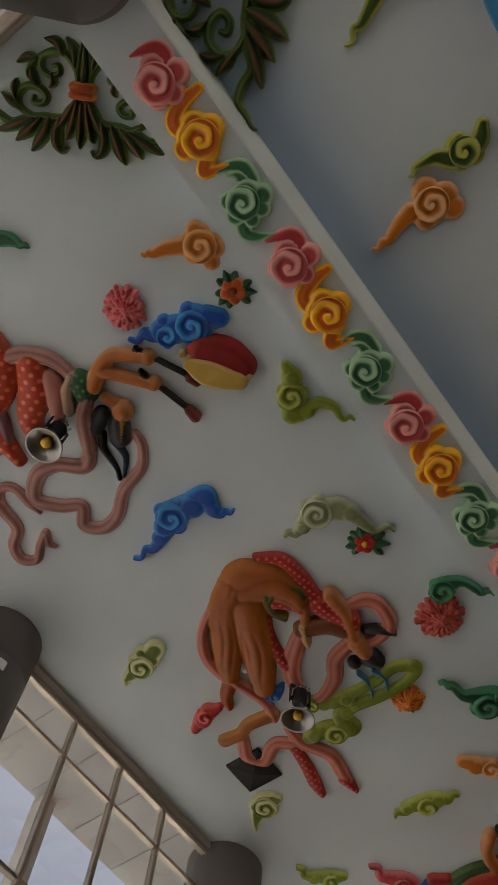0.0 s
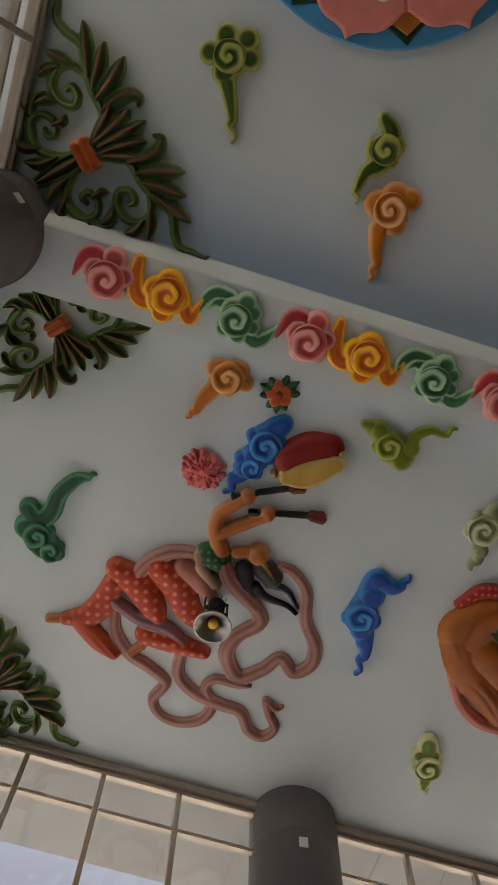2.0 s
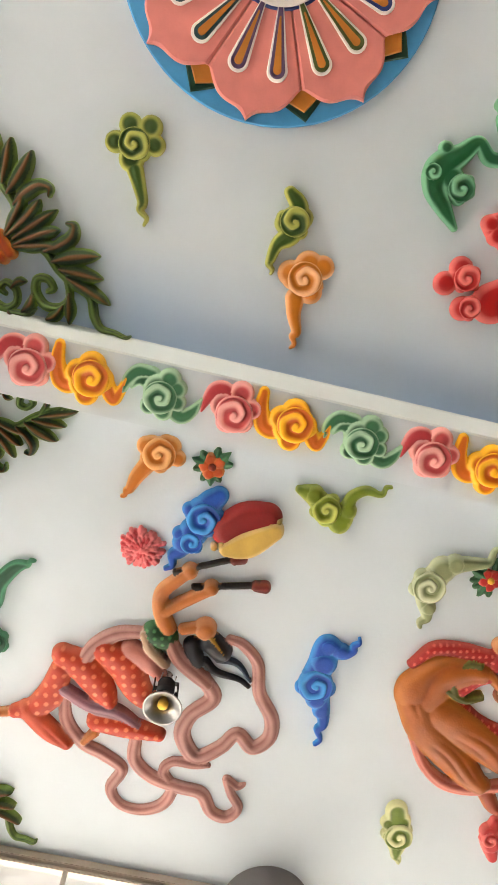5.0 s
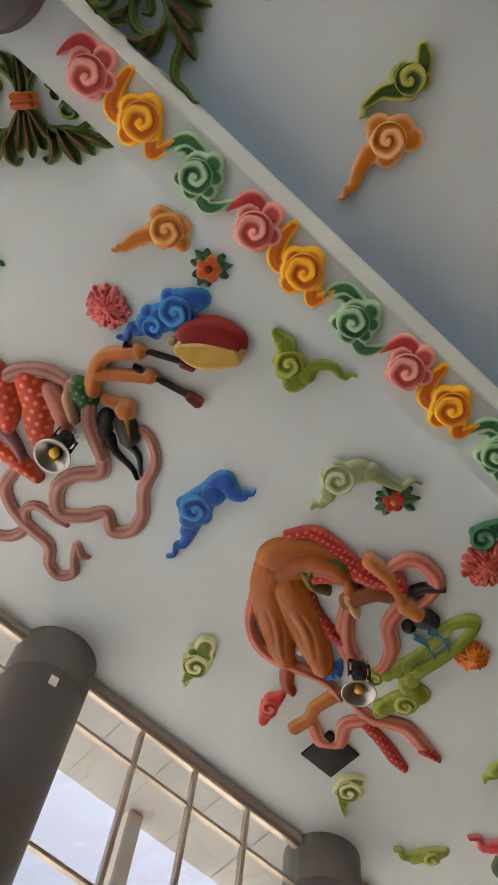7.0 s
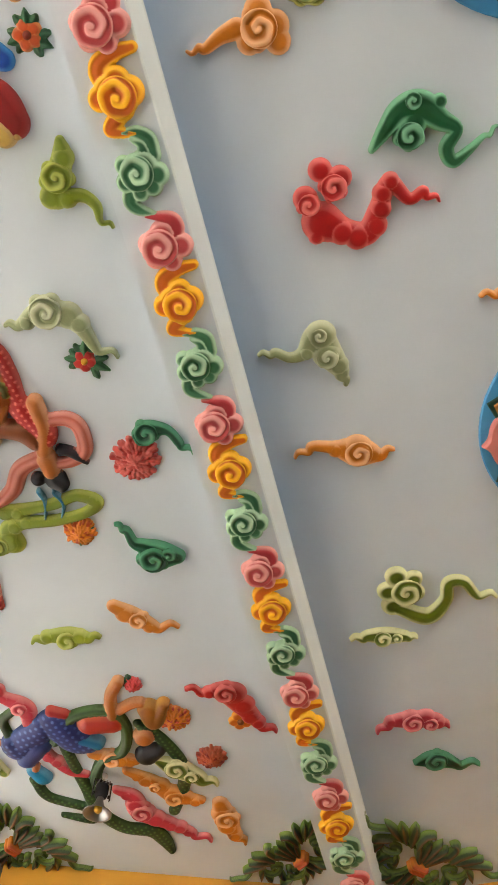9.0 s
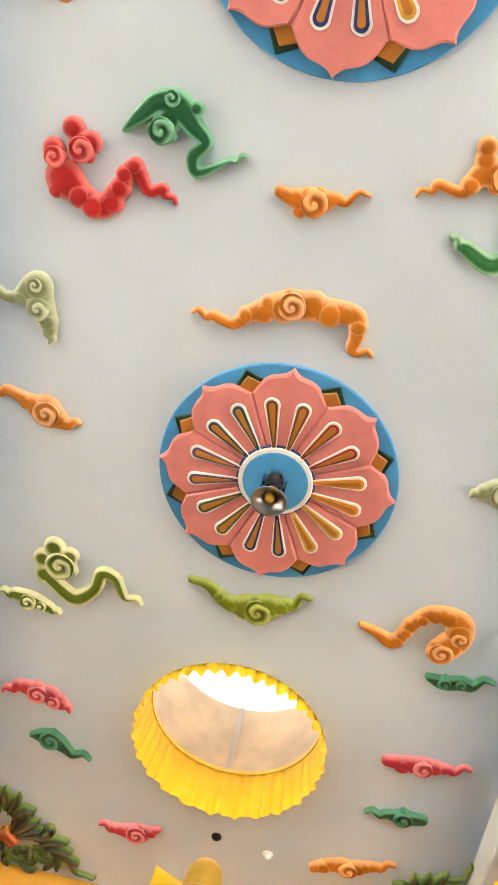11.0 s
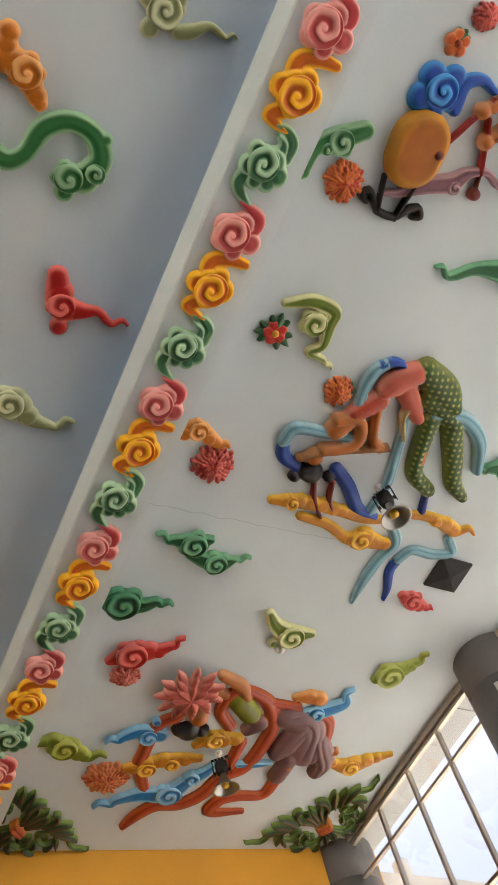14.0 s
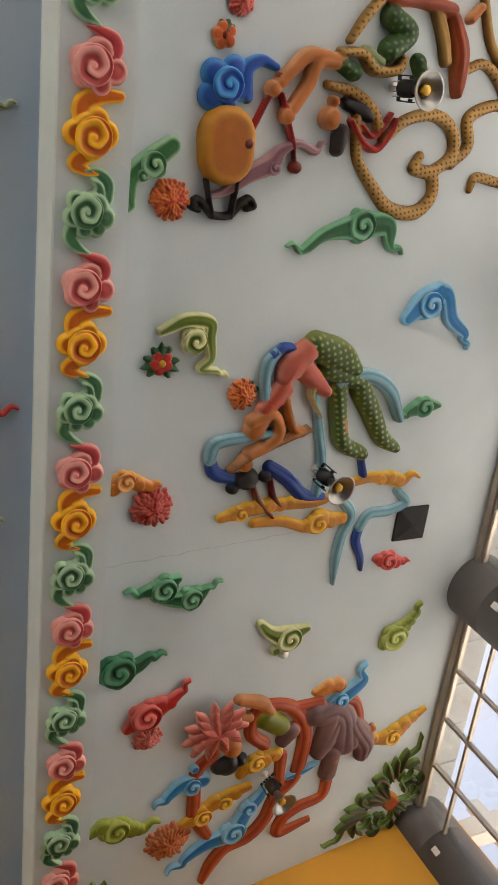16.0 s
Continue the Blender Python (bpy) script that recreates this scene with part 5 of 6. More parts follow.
cloud("bright blue", (-2.0, 4.92), ('0c5cb0', '3a90d4'), [(-0.085, 0.0, 0.027), (0.006, 0.014, 0.049), (0.095, -0.022, 0.018)], [], [(0.0, 0.014, 0.045)], 1, "")
cloud("rose pink", (-2.23, 7.29), ('c04a56', 'e58c8c'), [(-0.151, -0.551, 0.016), (-0.094, -0.36, 0.068), (0.01, -0.229, 0.08), (-0.057, 0.037, 0.044), (-0.004, 0.286, 0.055), (0.109, 0.523, 0.051), (0.245, 0.61, 0.028)], [], [(-0.034, -0.267, 0.069)], 1, "with a long curling tail")
cloud("peach orange", (-1.71, 7.76), ('d2884a', 'eeb682'), [(-0.159, -0.082, 0.05), (-0.011, -0.007, 0.083), (0.173, 0.085, 0.05)], [], [(0.001, 0.003, 0.084)], 1, "")
cloud("orange", (-1.4, 8.23), ('cf8236', 'eeb06c'), [(-0.251, -0.286, 0.04), (-0.072, -0.097, 0.074), (0.062, 0.118, 0.092), (0.273, 0.227, 0.041)], [], [(0.062, 0.118, 0.086), (-0.059, -0.058, 0.057)], 1, "")
cloud("rose pink", (-1.55, 8.54), ('c04a56', 'e58c8c'), [(-0.258, -0.393, 0.041), (-0.144, -0.276, 0.076), (-0.136, -0.069, 0.107), (0.058, 0.133, 0.077), (0.217, 0.29, 0.048), (0.369, 0.446, 0.018)], [], [(-0.122, -0.08, 0.101)], 1, "with a long curling tail")
cloud("green and cream", (-2.76, 7.62), ('6e8236', 'd6d7a2'), [(-0.17, 0.004, 0.017), (0.018, -0.048, 0.067), (0.099, 0.079, 0.046)], [], [(0.035, -0.029, 0.079)], 1, "")
carnation(-1.09, 7.45, 0.139, "b04a48", "e08c4c", "8a2a28", [])
carnation(-1.3, 7.02, 0.077, "b83030", "e06060", "6a8a2a", [(-0.071, -0.069)])
lotus(6.2, 7.5, 0.28, "c26a62", "e8a698", "7a9a3a", [])
cloud("sky blue", (5.98, 8.11), ('2d86c2', '8cc6e6'), [(-0.244, 0.153, 0.017), (-0.115, 0.055, 0.052), (0.005, -0.034, 0.075), (0.188, -0.029, 0.076)], [(0.095, -0.182, 0.046)], [(0.087, 0.003, 0.082)], 1, "")
cloud("golden yellow", (6.3, 8.43), ('c98a10', 'f0c040'), [(-0.297, 0.114, 0.03), (-0.168, 0.077, 0.072), (-0.032, -0.01, 0.079), (0.166, -0.092, 0.073), (0.338, -0.138, 0.037)], [], [(-0.099, 0.074, 0.091), (0.102, -0.033, 0.073)], 1, "")
cloud("golden yellow", (6.68, 8.04), ('c98a10', 'f0c040'), [(-0.155, 0.101, 0.036), (-0.031, -0.011, 0.091), (0.199, -0.056, 0.062)], [], [(-0.004, -0.016, 0.091)], 1, "")
cloud("sky blue", (6.46, 8.72), ('2d86c2', '8cc6e6'), [(-0.542, 0.373, 0.019), (-0.364, 0.245, 0.05), (-0.184, 0.138, 0.081), (0.062, 0.086, 0.101), (0.179, -0.114, 0.082), (0.3, -0.278, 0.057), (0.332, -0.382, 0.025)], [], [(0.073, 0.083, 0.121), (0.2, -0.175, 0.076)], 1, "with a long curling tail")
cloud("sky blue", (7.17, 8.25), ('2d86c2', '8cc6e6'), [(-0.154, 0.042, 0.032), (0.0, 0.013, 0.039), (0.152, -0.044, 0.019)], [], [], 1, "")
cloud("sky blue", (7.5, 7.42), ('2d86c2', '8cc6e6'), [(-0.154, 0.123, 0.05), (-0.043, 0.087, 0.087), (0.115, -0.028, 0.075), (0.161, -0.254, 0.019)], [], [(-0.059, 0.095, 0.081)], 1, "")
cloud("orange", (7.3, 7.37), ('cf8236', 'eeb06c'), [(-0.127, 0.015, 0.036), (0.013, -0.015, 0.079), (0.131, -0.007, 0.062)], [], [], 1, "")
cloud("golden yellow", (6.49, 5.47), ('c98a10', 'f0c040'), [(-0.441, 0.054, 0.038), (-0.223, 0.007, 0.063), (0.063, -0.011, 0.054), (0.364, -0.004, 0.045), (0.584, -0.071, 0.031)], [], [(-0.291, 0.023, 0.057)], 1, "")
cloud("golden yellow", (6.76, 5.64), ('c98a10', 'f0c040'), [(-0.43, -0.045, 0.039), (-0.185, -0.031, 0.045), (0.027, 0.044, 0.051), (0.15, 0.007, 0.088), (0.359, 0.006, 0.053)], [], [(0.135, 0.011, 0.092)], 1, "")
cloud("golden yellow", (7.46, 5.32), ('c98a10', 'f0c040'), [(-0.31, 0.011, 0.036), (-0.115, -0.021, 0.047), (0.11, 0.015, 0.064), (0.345, 0.01, 0.016)], [], [], 1, "")
carnation(6.11, 4.54, 0.117, "b04c30", "df8458", "3c6a3c", [(0.111, -0.038)])
cloud("bright blue", (5.83, 2.51), ('0c5cb0', '3a90d4'), [(0.068, 0.081, 0.042), (0.049, -0.067, 0.048), (0.136, -0.131, 0.038), (0.243, -0.105, 0.025)], [(-0.162, -0.028, 0.087), (-0.17, 0.098, 0.088), (-0.033, -0.067, 0.081), (0.026, 0.047, 0.07), (-0.058, 0.135, 0.063)], [(-0.078, 0.025, 0.106)], 1, "")
cloud("dusty mauve", (6.12, 2.98), ('86606c', 'b08c94'), [(-0.412, 0.214, 0.022), (-0.307, 0.18, 0.03), (-0.163, 0.074, 0.055), (-0.013, -0.005, 0.063), (0.055, -0.093, 0.041), (0.17, -0.147, 0.026), (0.284, -0.111, 0.027), (0.368, -0.163, 0.015)], [], [(0.01, 0.014, 0.045)], 1, "")

# ---- relief figures ----
def drum_of(f, x, y, label, pieces):
    """A relief drum whose strokes are split into its parts."""
    e = tagged(empty("relief_drum", (x, y, CEIL)), label, "relief drum")
    for name, a, b, words in pieces:
        one = Relief(0.006)
        one.items = f.items[a:b]
        ob = new(name, one.mesh(name))
        ob.parent = e
        if words:
            ob["label"] = words


f = Relief(0.007)
f.stroke([(0.122, 0.232, 0.05), (-0.005, 0.322, 0.058), (-0.157, 0.206, 0.055), (-0.312, 0.185, 0.059), (-0.446, 0.307, 0.056), (-0.343, 0.452, 0.052), (-0.223, 0.537, 0.047), (-0.302, 0.657, 0.052), (-0.206, 0.751, 0.052), (-0.062, 0.731, 0.051), (0.097, 0.613, 0.047), (0.295, 0.553, 0.042), (0.402, 0.434, 0.038), (0.425, 0.341, 0.031)], "93625c", "c79a90", 0.044, 0.0, 1.2, 2)
f.stroke([(0.342, -0.038, 0.046), (0.234, 0.041, 0.053), (0.159, 0.156, 0.054), (0.102, 0.252, 0.046)], "93625c", "c79a90", 0.056, 0.03, 1.2, 2)
f.stroke([(0.364, -0.178, 0.034), (0.317, -0.366, 0.045), (0.212, -0.489, 0.05), (0.09, -0.547, 0.046), (0.001, -0.556, 0.035)], "93625c", "c79a90", 0.04, 0.04, 1.2, 2)
f.stroke([(-0.137, -0.636, 0.039), (-0.212, -0.456, 0.047), (-0.225, -0.269, 0.047), (-0.29, -0.117, 0.031)], "7d5862", "a8828a", 0.04, 0.04, 1.2, 2)
f.stroke([(-0.177, -0.624, 0.035), (-0.362, -0.581, 0.047), (-0.504, -0.445, 0.048), (-0.561, -0.292, 0.048), (-0.642, -0.156, 0.044), (-0.794, -0.199, 0.041), (-0.9, -0.117, 0.037), (-0.917, 0.03, 0.041), (-0.847, 0.161, 0.045), (-0.715, 0.203, 0.041), (-0.598, 0.119, 0.037), (-0.515, 0.167, 0.036), (-0.505, 0.311, 0.036), (-0.493, 0.405, 0.016)], "93625c", "c79a90", 0.04, 0.0, 1.2, 2)
f.stroke([(-0.394, -0.111, 0.044), (-0.554, -0.085, 0.048), (-0.656, 0.054, 0.049), (-0.692, 0.247, 0.049), (-0.708, 0.401, 0.049), (-0.826, 0.495, 0.045), (-0.849, 0.605, 0.045), (-0.763, 0.667, 0.037), (-0.666, 0.598, 0.033), (-0.565, 0.544, 0.028), (-0.605, 0.624, 0.028), (-0.577, 0.672, 0.012)], "93625c", "c79a90", 0.048, 0.0, 1.2, 2)
f.stroke([(0.092, -0.687, 0.077), (0.03, -0.538, 0.107), (-0.087, -0.405, 0.093), (-0.166, -0.328, 0.047)], "b54a2e", "d8744e", 0.08, 0.01, 1, -60)
f.stroke([(0.195, -0.434, 0.091), (0.101, -0.283, 0.116), (-0.049, -0.166, 0.093), (-0.126, -0.043, 0.059)], "b54a2e", "d8744e", 0.088, 0.01, 1, -60)
f.stroke([(-0.016, -0.684, 0.07), (-0.18, -0.705, 0.093), (-0.307, -0.787, 0.079), (-0.366, -0.916, 0.047)], "b54a2e", "d8744e", 0.072, 0.005, 1, -60)
f.stroke([(-0.338, -0.842, 0.071), (-0.457, -0.672, 0.075), (-0.52, -0.55, 0.048)], "b54a2e", "d8744e", 0.072, 0.01, 1, 4)
f.stroke([(-0.321, -0.385, 0.071), (-0.322, -0.19, 0.079), (-0.33, 0.036, 0.043)], "b54a2e", "d8744e", 0.08, 0.01, 1, -60)
f.stroke([(-0.404, -1.027, 0.032), (-0.385, -0.964, 0.035)], "b9764c", "cf9468", 0.048, 0.005, 1.0, 0)
f.stroke([(-0.482, -0.439, 0.024), (-0.404, -0.381, 0.035)], "b9764c", "cf9468", 0.048, 0.02, 1.0, 0)
f.stroke([(0.365, -0.149, 0.083), (0.349, -0.068, 0.083)], "234a2a", "4f8a52", 0.08, 0.01, 1, -80)
f.stroke([(0.42, -0.072, 0.057), (0.534, -0.14, 0.056), (0.649, -0.156, 0.049), (0.756, -0.079, 0.045), (0.823, -0.022, 0.044)], "b9764c", "cf9468", 0.072, 0.015, 1.0, 0)
f.stroke([(0.535, -0.114, 0.041), (0.645, 0.017, 0.041), (0.731, 0.128, 0.037)], "b9764c", "cf9468", 0.064, 0.03, 1.0, 0)
f.stroke([(0.831, -0.015, 0.055)], "b9764c", "cf9468", 0.072, 0.025, 1.0, 0)
f.stroke([(0.751, 0.141, 0.052)], "b9764c", "cf9468", 0.072, 0.025, 1.0, 0)
f.stroke([(0.432, 0.03, 0.038), (0.462, 0.101, 0.038)], "b9764c", "cf9468", 0.064, 0.01, 1.0, 0)
f.stroke([(0.469, 0.166, 0.075)], "b9764c", "cf9468", 0.088, 0.015, 1.0, 0)
f.stroke([(0.381, 0.226, 0.076), (0.337, 0.299, 0.076)], "14151a", "23252e", 0.08, 0.01, 1.0, 0)
f.stroke([(0.336, 0.108, 0.061), (0.231, 0.159, 0.054)], "14151a", "23252e", 0.064, 0.005, 1.0, 0)
f.stroke([(0.242, 0.217, 0.031), (0.181, 0.302, 0.027), (0.163, 0.452, 0.019), (0.126, 0.529, 0.016)], "14151a", "23252e", 0.04, 0.0, 1.0, 0)
f.stroke([(0.277, 0.296, 0.031), (0.266, 0.426, 0.023), (0.166, 0.533, 0.012)], "162a3c", "2a4a60", 0.04, 0.0, 1.0, 0)
f.stroke([(0.432, 0.212, 0.019), (0.345, 0.31, 0.019)], "a8823a", "c8a458", 0.04, 0.05, 1.0, 0)
f.stroke([(0.229, -0.271, 0.069), (0.167, -0.139, 0.069), (0.079, -0.032, 0.039)], "b5746a", "d49c90", 0.072, 0.02, 1, 4)
f.stroke([(0.362, -0.215, 0.026), (0.266, -0.152, 0.035), (0.183, -0.03, 0.031)], "b59a84", "d8c4b0", 0.04, 0.05, 1.0, 0)
f.stroke([(0.801, -0.106, 0.018), (0.988, 0.283, 0.018)], "17120f", "2a211c", 0.04, 0.02, 2, 0)
f.stroke([(0.73, 0.03, 0.018), (0.829, 0.438, 0.019)], "17120f", "2a211c", 0.04, 0.02, 2, 0)
f.stroke([(0.964, 0.242, 0.029), (0.988, 0.29, 0.036)], "6a281c", "8a3c2a", 0.048, 0.045, 1.0, 0)
f.stroke([(0.824, 0.413, 0.03), (0.83, 0.474, 0.037)], "6a281c", "8a3c2a", 0.048, 0.045, 1.0, 0)
put(f.mesh("relief_figure"), "relief_figure", -1.94, 2.39, CEIL, "coral plaster relief of a flying drummer with trailing mauve ribbons", "relief figure", "ceiling relief figures")
f = Relief(0.007)
f.stroke([(-0.017, -0.121, 0.109), (0.058, -0.013, 0.136), (0.114, 0.096, 0.101)], "8f1c1c", "b02a26", 0.08, 0.0, 1.6, 0)
f.stroke([(-0.128, -0.107, 0.051), (-0.067, 0.013, 0.098), (0.051, 0.158, 0.065)], "d2b26e", "dcc084", 0.088, 0.015, 2.5, 0)
f.stroke([(-0.135, -0.185, 0.025)], "cfae74", "e6cf9c", 0.032, 0.055, 1.0, 0)
f.stroke([(-0.103, -0.14, 0.025)], "cfae74", "e6cf9c", 0.032, 0.055, 1.0, 0)
f.stroke([(-0.071, -0.095, 0.026)], "cfae74", "e6cf9c", 0.032, 0.055, 1.0, 0)
f.stroke([(-0.039, -0.05, 0.025)], "cfae74", "e6cf9c", 0.032, 0.055, 1.0, 0)
f.stroke([(-0.007, -0.006, 0.025)], "cfae74", "e6cf9c", 0.032, 0.055, 1.0, 0)
f.stroke([(0.025, 0.039, 0.025)], "cfae74", "e6cf9c", 0.032, 0.055, 1.0, 0)
f.stroke([(0.057, 0.083, 0.025)], "cfae74", "e6cf9c", 0.032, 0.055, 1.0, 0)
f.stroke([(0.089, 0.128, 0.025)], "cfae74", "e6cf9c", 0.032, 0.055, 1.0, 0)
f.stroke([(0.121, 0.172, 0.025)], "cfae74", "e6cf9c", 0.032, 0.055, 1.0, 0)
drum_of(f, -0.78, 2.67, "red plaster relief drum with a cream skin and scalloped trim", (("shell", 0, 1, ""), ("skin", 1, 2, "cream drum skin"), ("scalloped_trim", 2, 99, "cream scalloped trim")))
f = Relief(0.007)
f.stroke([(0.07, -0.733, 0.187), (0.21, -0.653, 0.148), (0.276, -0.493, 0.107), (0.288, -0.398, 0.075)], "9c5512", "c07626", 0.104, 0.01, 1, 5)
f.stroke([(-0.029, -0.758, 0.117), (-0.174, -0.647, 0.127), (-0.3, -0.479, 0.116), (-0.421, -0.298, 0.101), (-0.495, -0.181, 0.067)], "9c5512", "c07626", 0.096, 0.015, 1, 4)
f.stroke([(-0.041, -0.578, 0.143), (-0.166, -0.311, 0.129), (-0.265, -0.109, 0.113), (-0.348, 0.048, 0.08)], "9c5512", "c07626", 0.104, 0.015, 1, 4)
f.stroke([(-0.498, -0.183, 0.04), (-0.483, -0.142, 0.04)], "a05a30", "b87048", 0.04, 0.05, 1.0, 0)
f.stroke([(-0.317, -0.059, 0.044), (-0.336, 0.004, 0.04)], "a05a30", "b87048", 0.04, 0.05, 1.0, 0)
f.stroke([(-0.545, -0.112, 0.062), (-0.649, -0.027, 0.05), (-0.679, 0.056, 0.032)], "9a4a1e", "b8682e", 0.064, 0.0, 1.0, 0)
f.stroke([(0.114, -0.536, 0.029), (0.236, -0.583, 0.029), (0.341, -0.514, 0.029), (0.352, -0.434, 0.029)], "55561a", "8a8a3a", 0.048, 0.05, 1.0, 0)
f.stroke([(0.141, -0.598, 0.025), (0.096, -0.465, 0.029), (0.137, -0.36, 0.025)], "55561a", "8a8a3a", 0.048, 0.05, 1.0, 0)
f.stroke([(0.252, -0.859, 0.028), (0.386, -0.74, 0.048), (0.414, -0.557, 0.053), (0.4, -0.385, 0.057), (0.411, -0.235, 0.062)], "a83430", "d8685a", 0.056, 0.01, 1.2, -90)
f.stroke([(0.155, -0.495, 0.042), (0.243, -0.419, 0.045), (0.281, -0.348, 0.041)], "a83430", "d8685a", 0.056, 0.04, 1.2, -90)
f.stroke([(0.393, -0.298, 0.082), (0.48, -0.115, 0.091), (0.489, -0.042, 0.066)], "a83430", "d8685a", 0.088, 0.01, 1, -90)
f.stroke([(0.536, -0.172, 0.049), (0.668, -0.144, 0.057), (0.727, -0.053, 0.056), (0.702, 0.109, 0.057), (0.589, 0.167, 0.049), (0.468, 0.16, 0.042)], "b86252", "dd988a", 0.056, 0.005, 1.2, 2)
f.stroke([(0.055, -0.481, 0.042), (-0.05, -0.328, 0.051), (-0.096, -0.175, 0.052), (-0.112, -0.011, 0.048)], "a83430", "d8685a", 0.056, 0.0, 1.2, -90)
f.stroke([(0.195, -0.211, 0.054), (0.007, -0.072, 0.069), (-0.12, 0.068, 0.07), (-0.183, 0.258, 0.053)], "b86252", "dd988a", 0.056, 0.0, 1.2, 2)
f.stroke([(0.415, 0.088, 0.059), (0.224, 0.144, 0.064), (0.105, 0.292, 0.061), (-0.056, 0.37, 0.044), (-0.169, 0.341, 0.031)], "b86252", "dd988a", 0.056, 0.0, 1.2, 2)
f.stroke([(-0.266, -0.708, 0.026), (-0.436, -0.582, 0.039), (-0.541, -0.418, 0.049), (-0.548, -0.22, 0.049), (-0.476, -0.01, 0.045), (-0.432, 0.173, 0.045), (-0.465, 0.33, 0.036)], "b86252", "dd988a", 0.056, 0.01, 1.2, 2)
f.stroke([(-0.461, 0.298, 0.059), (-0.655, 0.272, 0.055), (-0.765, 0.308, 0.051), (-0.908, 0.293, 0.056)], "a8662a", "d6a05c", 0.056, 0.005, 1.2, 0)
f.stroke([(-0.788, 0.358, 0.051), (-0.858, 0.511, 0.057), (-0.78, 0.622, 0.057), (-0.62, 0.537, 0.06), (-0.51, 0.592, 0.06)], "b86252", "dd988a", 0.048, 0.0, 1.2, 2)
f.stroke([(-0.437, 0.463, 0.037), (-0.433, 0.631, 0.055), (-0.326, 0.844, 0.06), (-0.346, 1.042, 0.056), (-0.352, 1.125, 0.042)], "b86252", "dd988a", 0.048, 0.005, 1.2, 2)
f.stroke([(-0.362, 1.1, 0.056), (-0.351, 1.243, 0.019)], "a83430", "d8685a", 0.056, 0.0, 1.2, -90)
f.stroke([(-0.507, 0.646, 0.046), (-0.54, 0.855, 0.052), (-0.581, 1.015, 0.052), (-0.598, 1.133, 0.029)], "a83430", "d8685a", 0.048, 0.0, 1.2, -90)
f.stroke([(0.505, -0.328, 0.053), (0.496, -0.131, 0.054), (0.439, 0.035, 0.054)], "b9764c", "cf9468", 0.072, 0.035, 1.0, 0)
f.stroke([(0.302, -0.358, 0.037), (0.238, -0.264, 0.038)], "b9764c", "cf9468", 0.064, 0.035, 1.0, 0)
f.stroke([(0.165, -0.209, 0.059), (0.342, -0.139, 0.075), (0.411, -0.045, 0.067)], "7a4526", "a06a42", 0.088, 0.02, 1.0, 0)
f.stroke([(0.19, -0.228, 0.029), (0.149, -0.101, 0.03)], "cdb084", "dcc6a0", 0.064, 0.05, 1.0, 0)
f.stroke([(0.434, 0.107, 0.072), (0.433, 0.19, 0.063)], "b9764c", "cf9468", 0.096, 0.015, 1.0, 0)
f.stroke([(0.433, 0.274, 0.08), (0.463, 0.331, 0.05)], "14151a", "23252e", 0.08, 0.01, 1.0, 0)
f.stroke([(0.313, 0.247, 0.055)], "14151a", "23252e", 0.072, 0.0, 1.0, 0)
f.stroke([(0.542, 0.056, 0.033), (0.617, 0.099, 0.033), (0.696, 0.198, 0.012)], "14151a", "23252e", 0.048, 0.03, 1.0, 0)
f.stroke([(0.282, 0.335, 0.017), (0.298, 0.431, 0.017), (0.247, 0.581, 0.009)], "4a86a8", "8cbcd0", 0.032, 0.03, 1.0, 0)
f.stroke([(0.384, 0.37, 0.017), (0.42, 0.472, 0.017), (0.356, 0.608, 0.009)], "4a86a8", "8cbcd0", 0.032, 0.03, 1.0, 0)
put(f.mesh("relief_figure"), "relief_figure", -1.67, 4.78, CEIL, "brown and pink plaster relief of a flying musician with looping ribbons", "relief figure", "ceiling relief figures")
f = Relief(0.007)
f.stroke([(-0.197, -0.402, 0.14), (-0.085, -0.174, 0.142), (0.013, -0.101, 0.088)], "1c2c66", "4a64a4", 0.088, 0.01, 1, -70)
f.stroke([(-0.302, -0.386, 0.119), (-0.547, -0.21, 0.155), (-0.621, -0.277, 0.077)], "1c2c66", "4a64a4", 0.08, 0.01, 1, -70)
f.stroke([(-0.429, -0.19, 0.131), (-0.558, -0.057, 0.09)], "1c2c66", "4a64a4", 0.08, 0.01, 1, 4)
f.stroke([(-0.033, -0.18, 0.066), (0.087, -0.1, 0.066)], "3a7ea6", "68acc8", 0.08, 0.015, 1.0, 0)
f.stroke([(-0.548, 0.084, 0.068), (-0.501, 0.188, 0.08)], "3a88b0", "62b0d0", 0.064, 0.01, 1.0, 0)
f.stroke([(-0.769, -0.298, 0.033), (-0.706, -0.28, 0.033)], "b9764c", "cf9468", 0.04, 0.0, 1.0, 0)
f.stroke([(-0.512, 0.045, 0.034)], "b9764c", "cf9468", 0.04, 0.04, 1.0, 0)
f.stroke([(-0.174, -0.525, 0.048), (-0.072, -0.471, 0.037)], "9c2a22", "c04a3a", 0.056, 0.015, 1.0, 0)
f.stroke([(0.093, -0.322, 0.108), (0.277, -0.29, 0.102)], "a63c28", "c8603e", 0.088, 0.015, 1.0, 0)
f.stroke([(0.304, -0.366, 0.053), (0.347, -0.556, 0.052), (0.459, -0.698, 0.051)], "b9764c", "cf9468", 0.064, 0.02, 1.0, 0)
f.stroke([(0.382, -0.408, 0.043), (0.502, -0.45, 0.042), (0.572, -0.443, 0.037)], "b9764c", "cf9468", 0.064, 0.02, 1.0, 0)
f.stroke([(0.606, -0.358, 0.096), (0.62, -0.226, 0.085), (0.743, -0.383, 0.053)], "94601e", "c08c40", 0.088, 0.015, 1.0, 0)
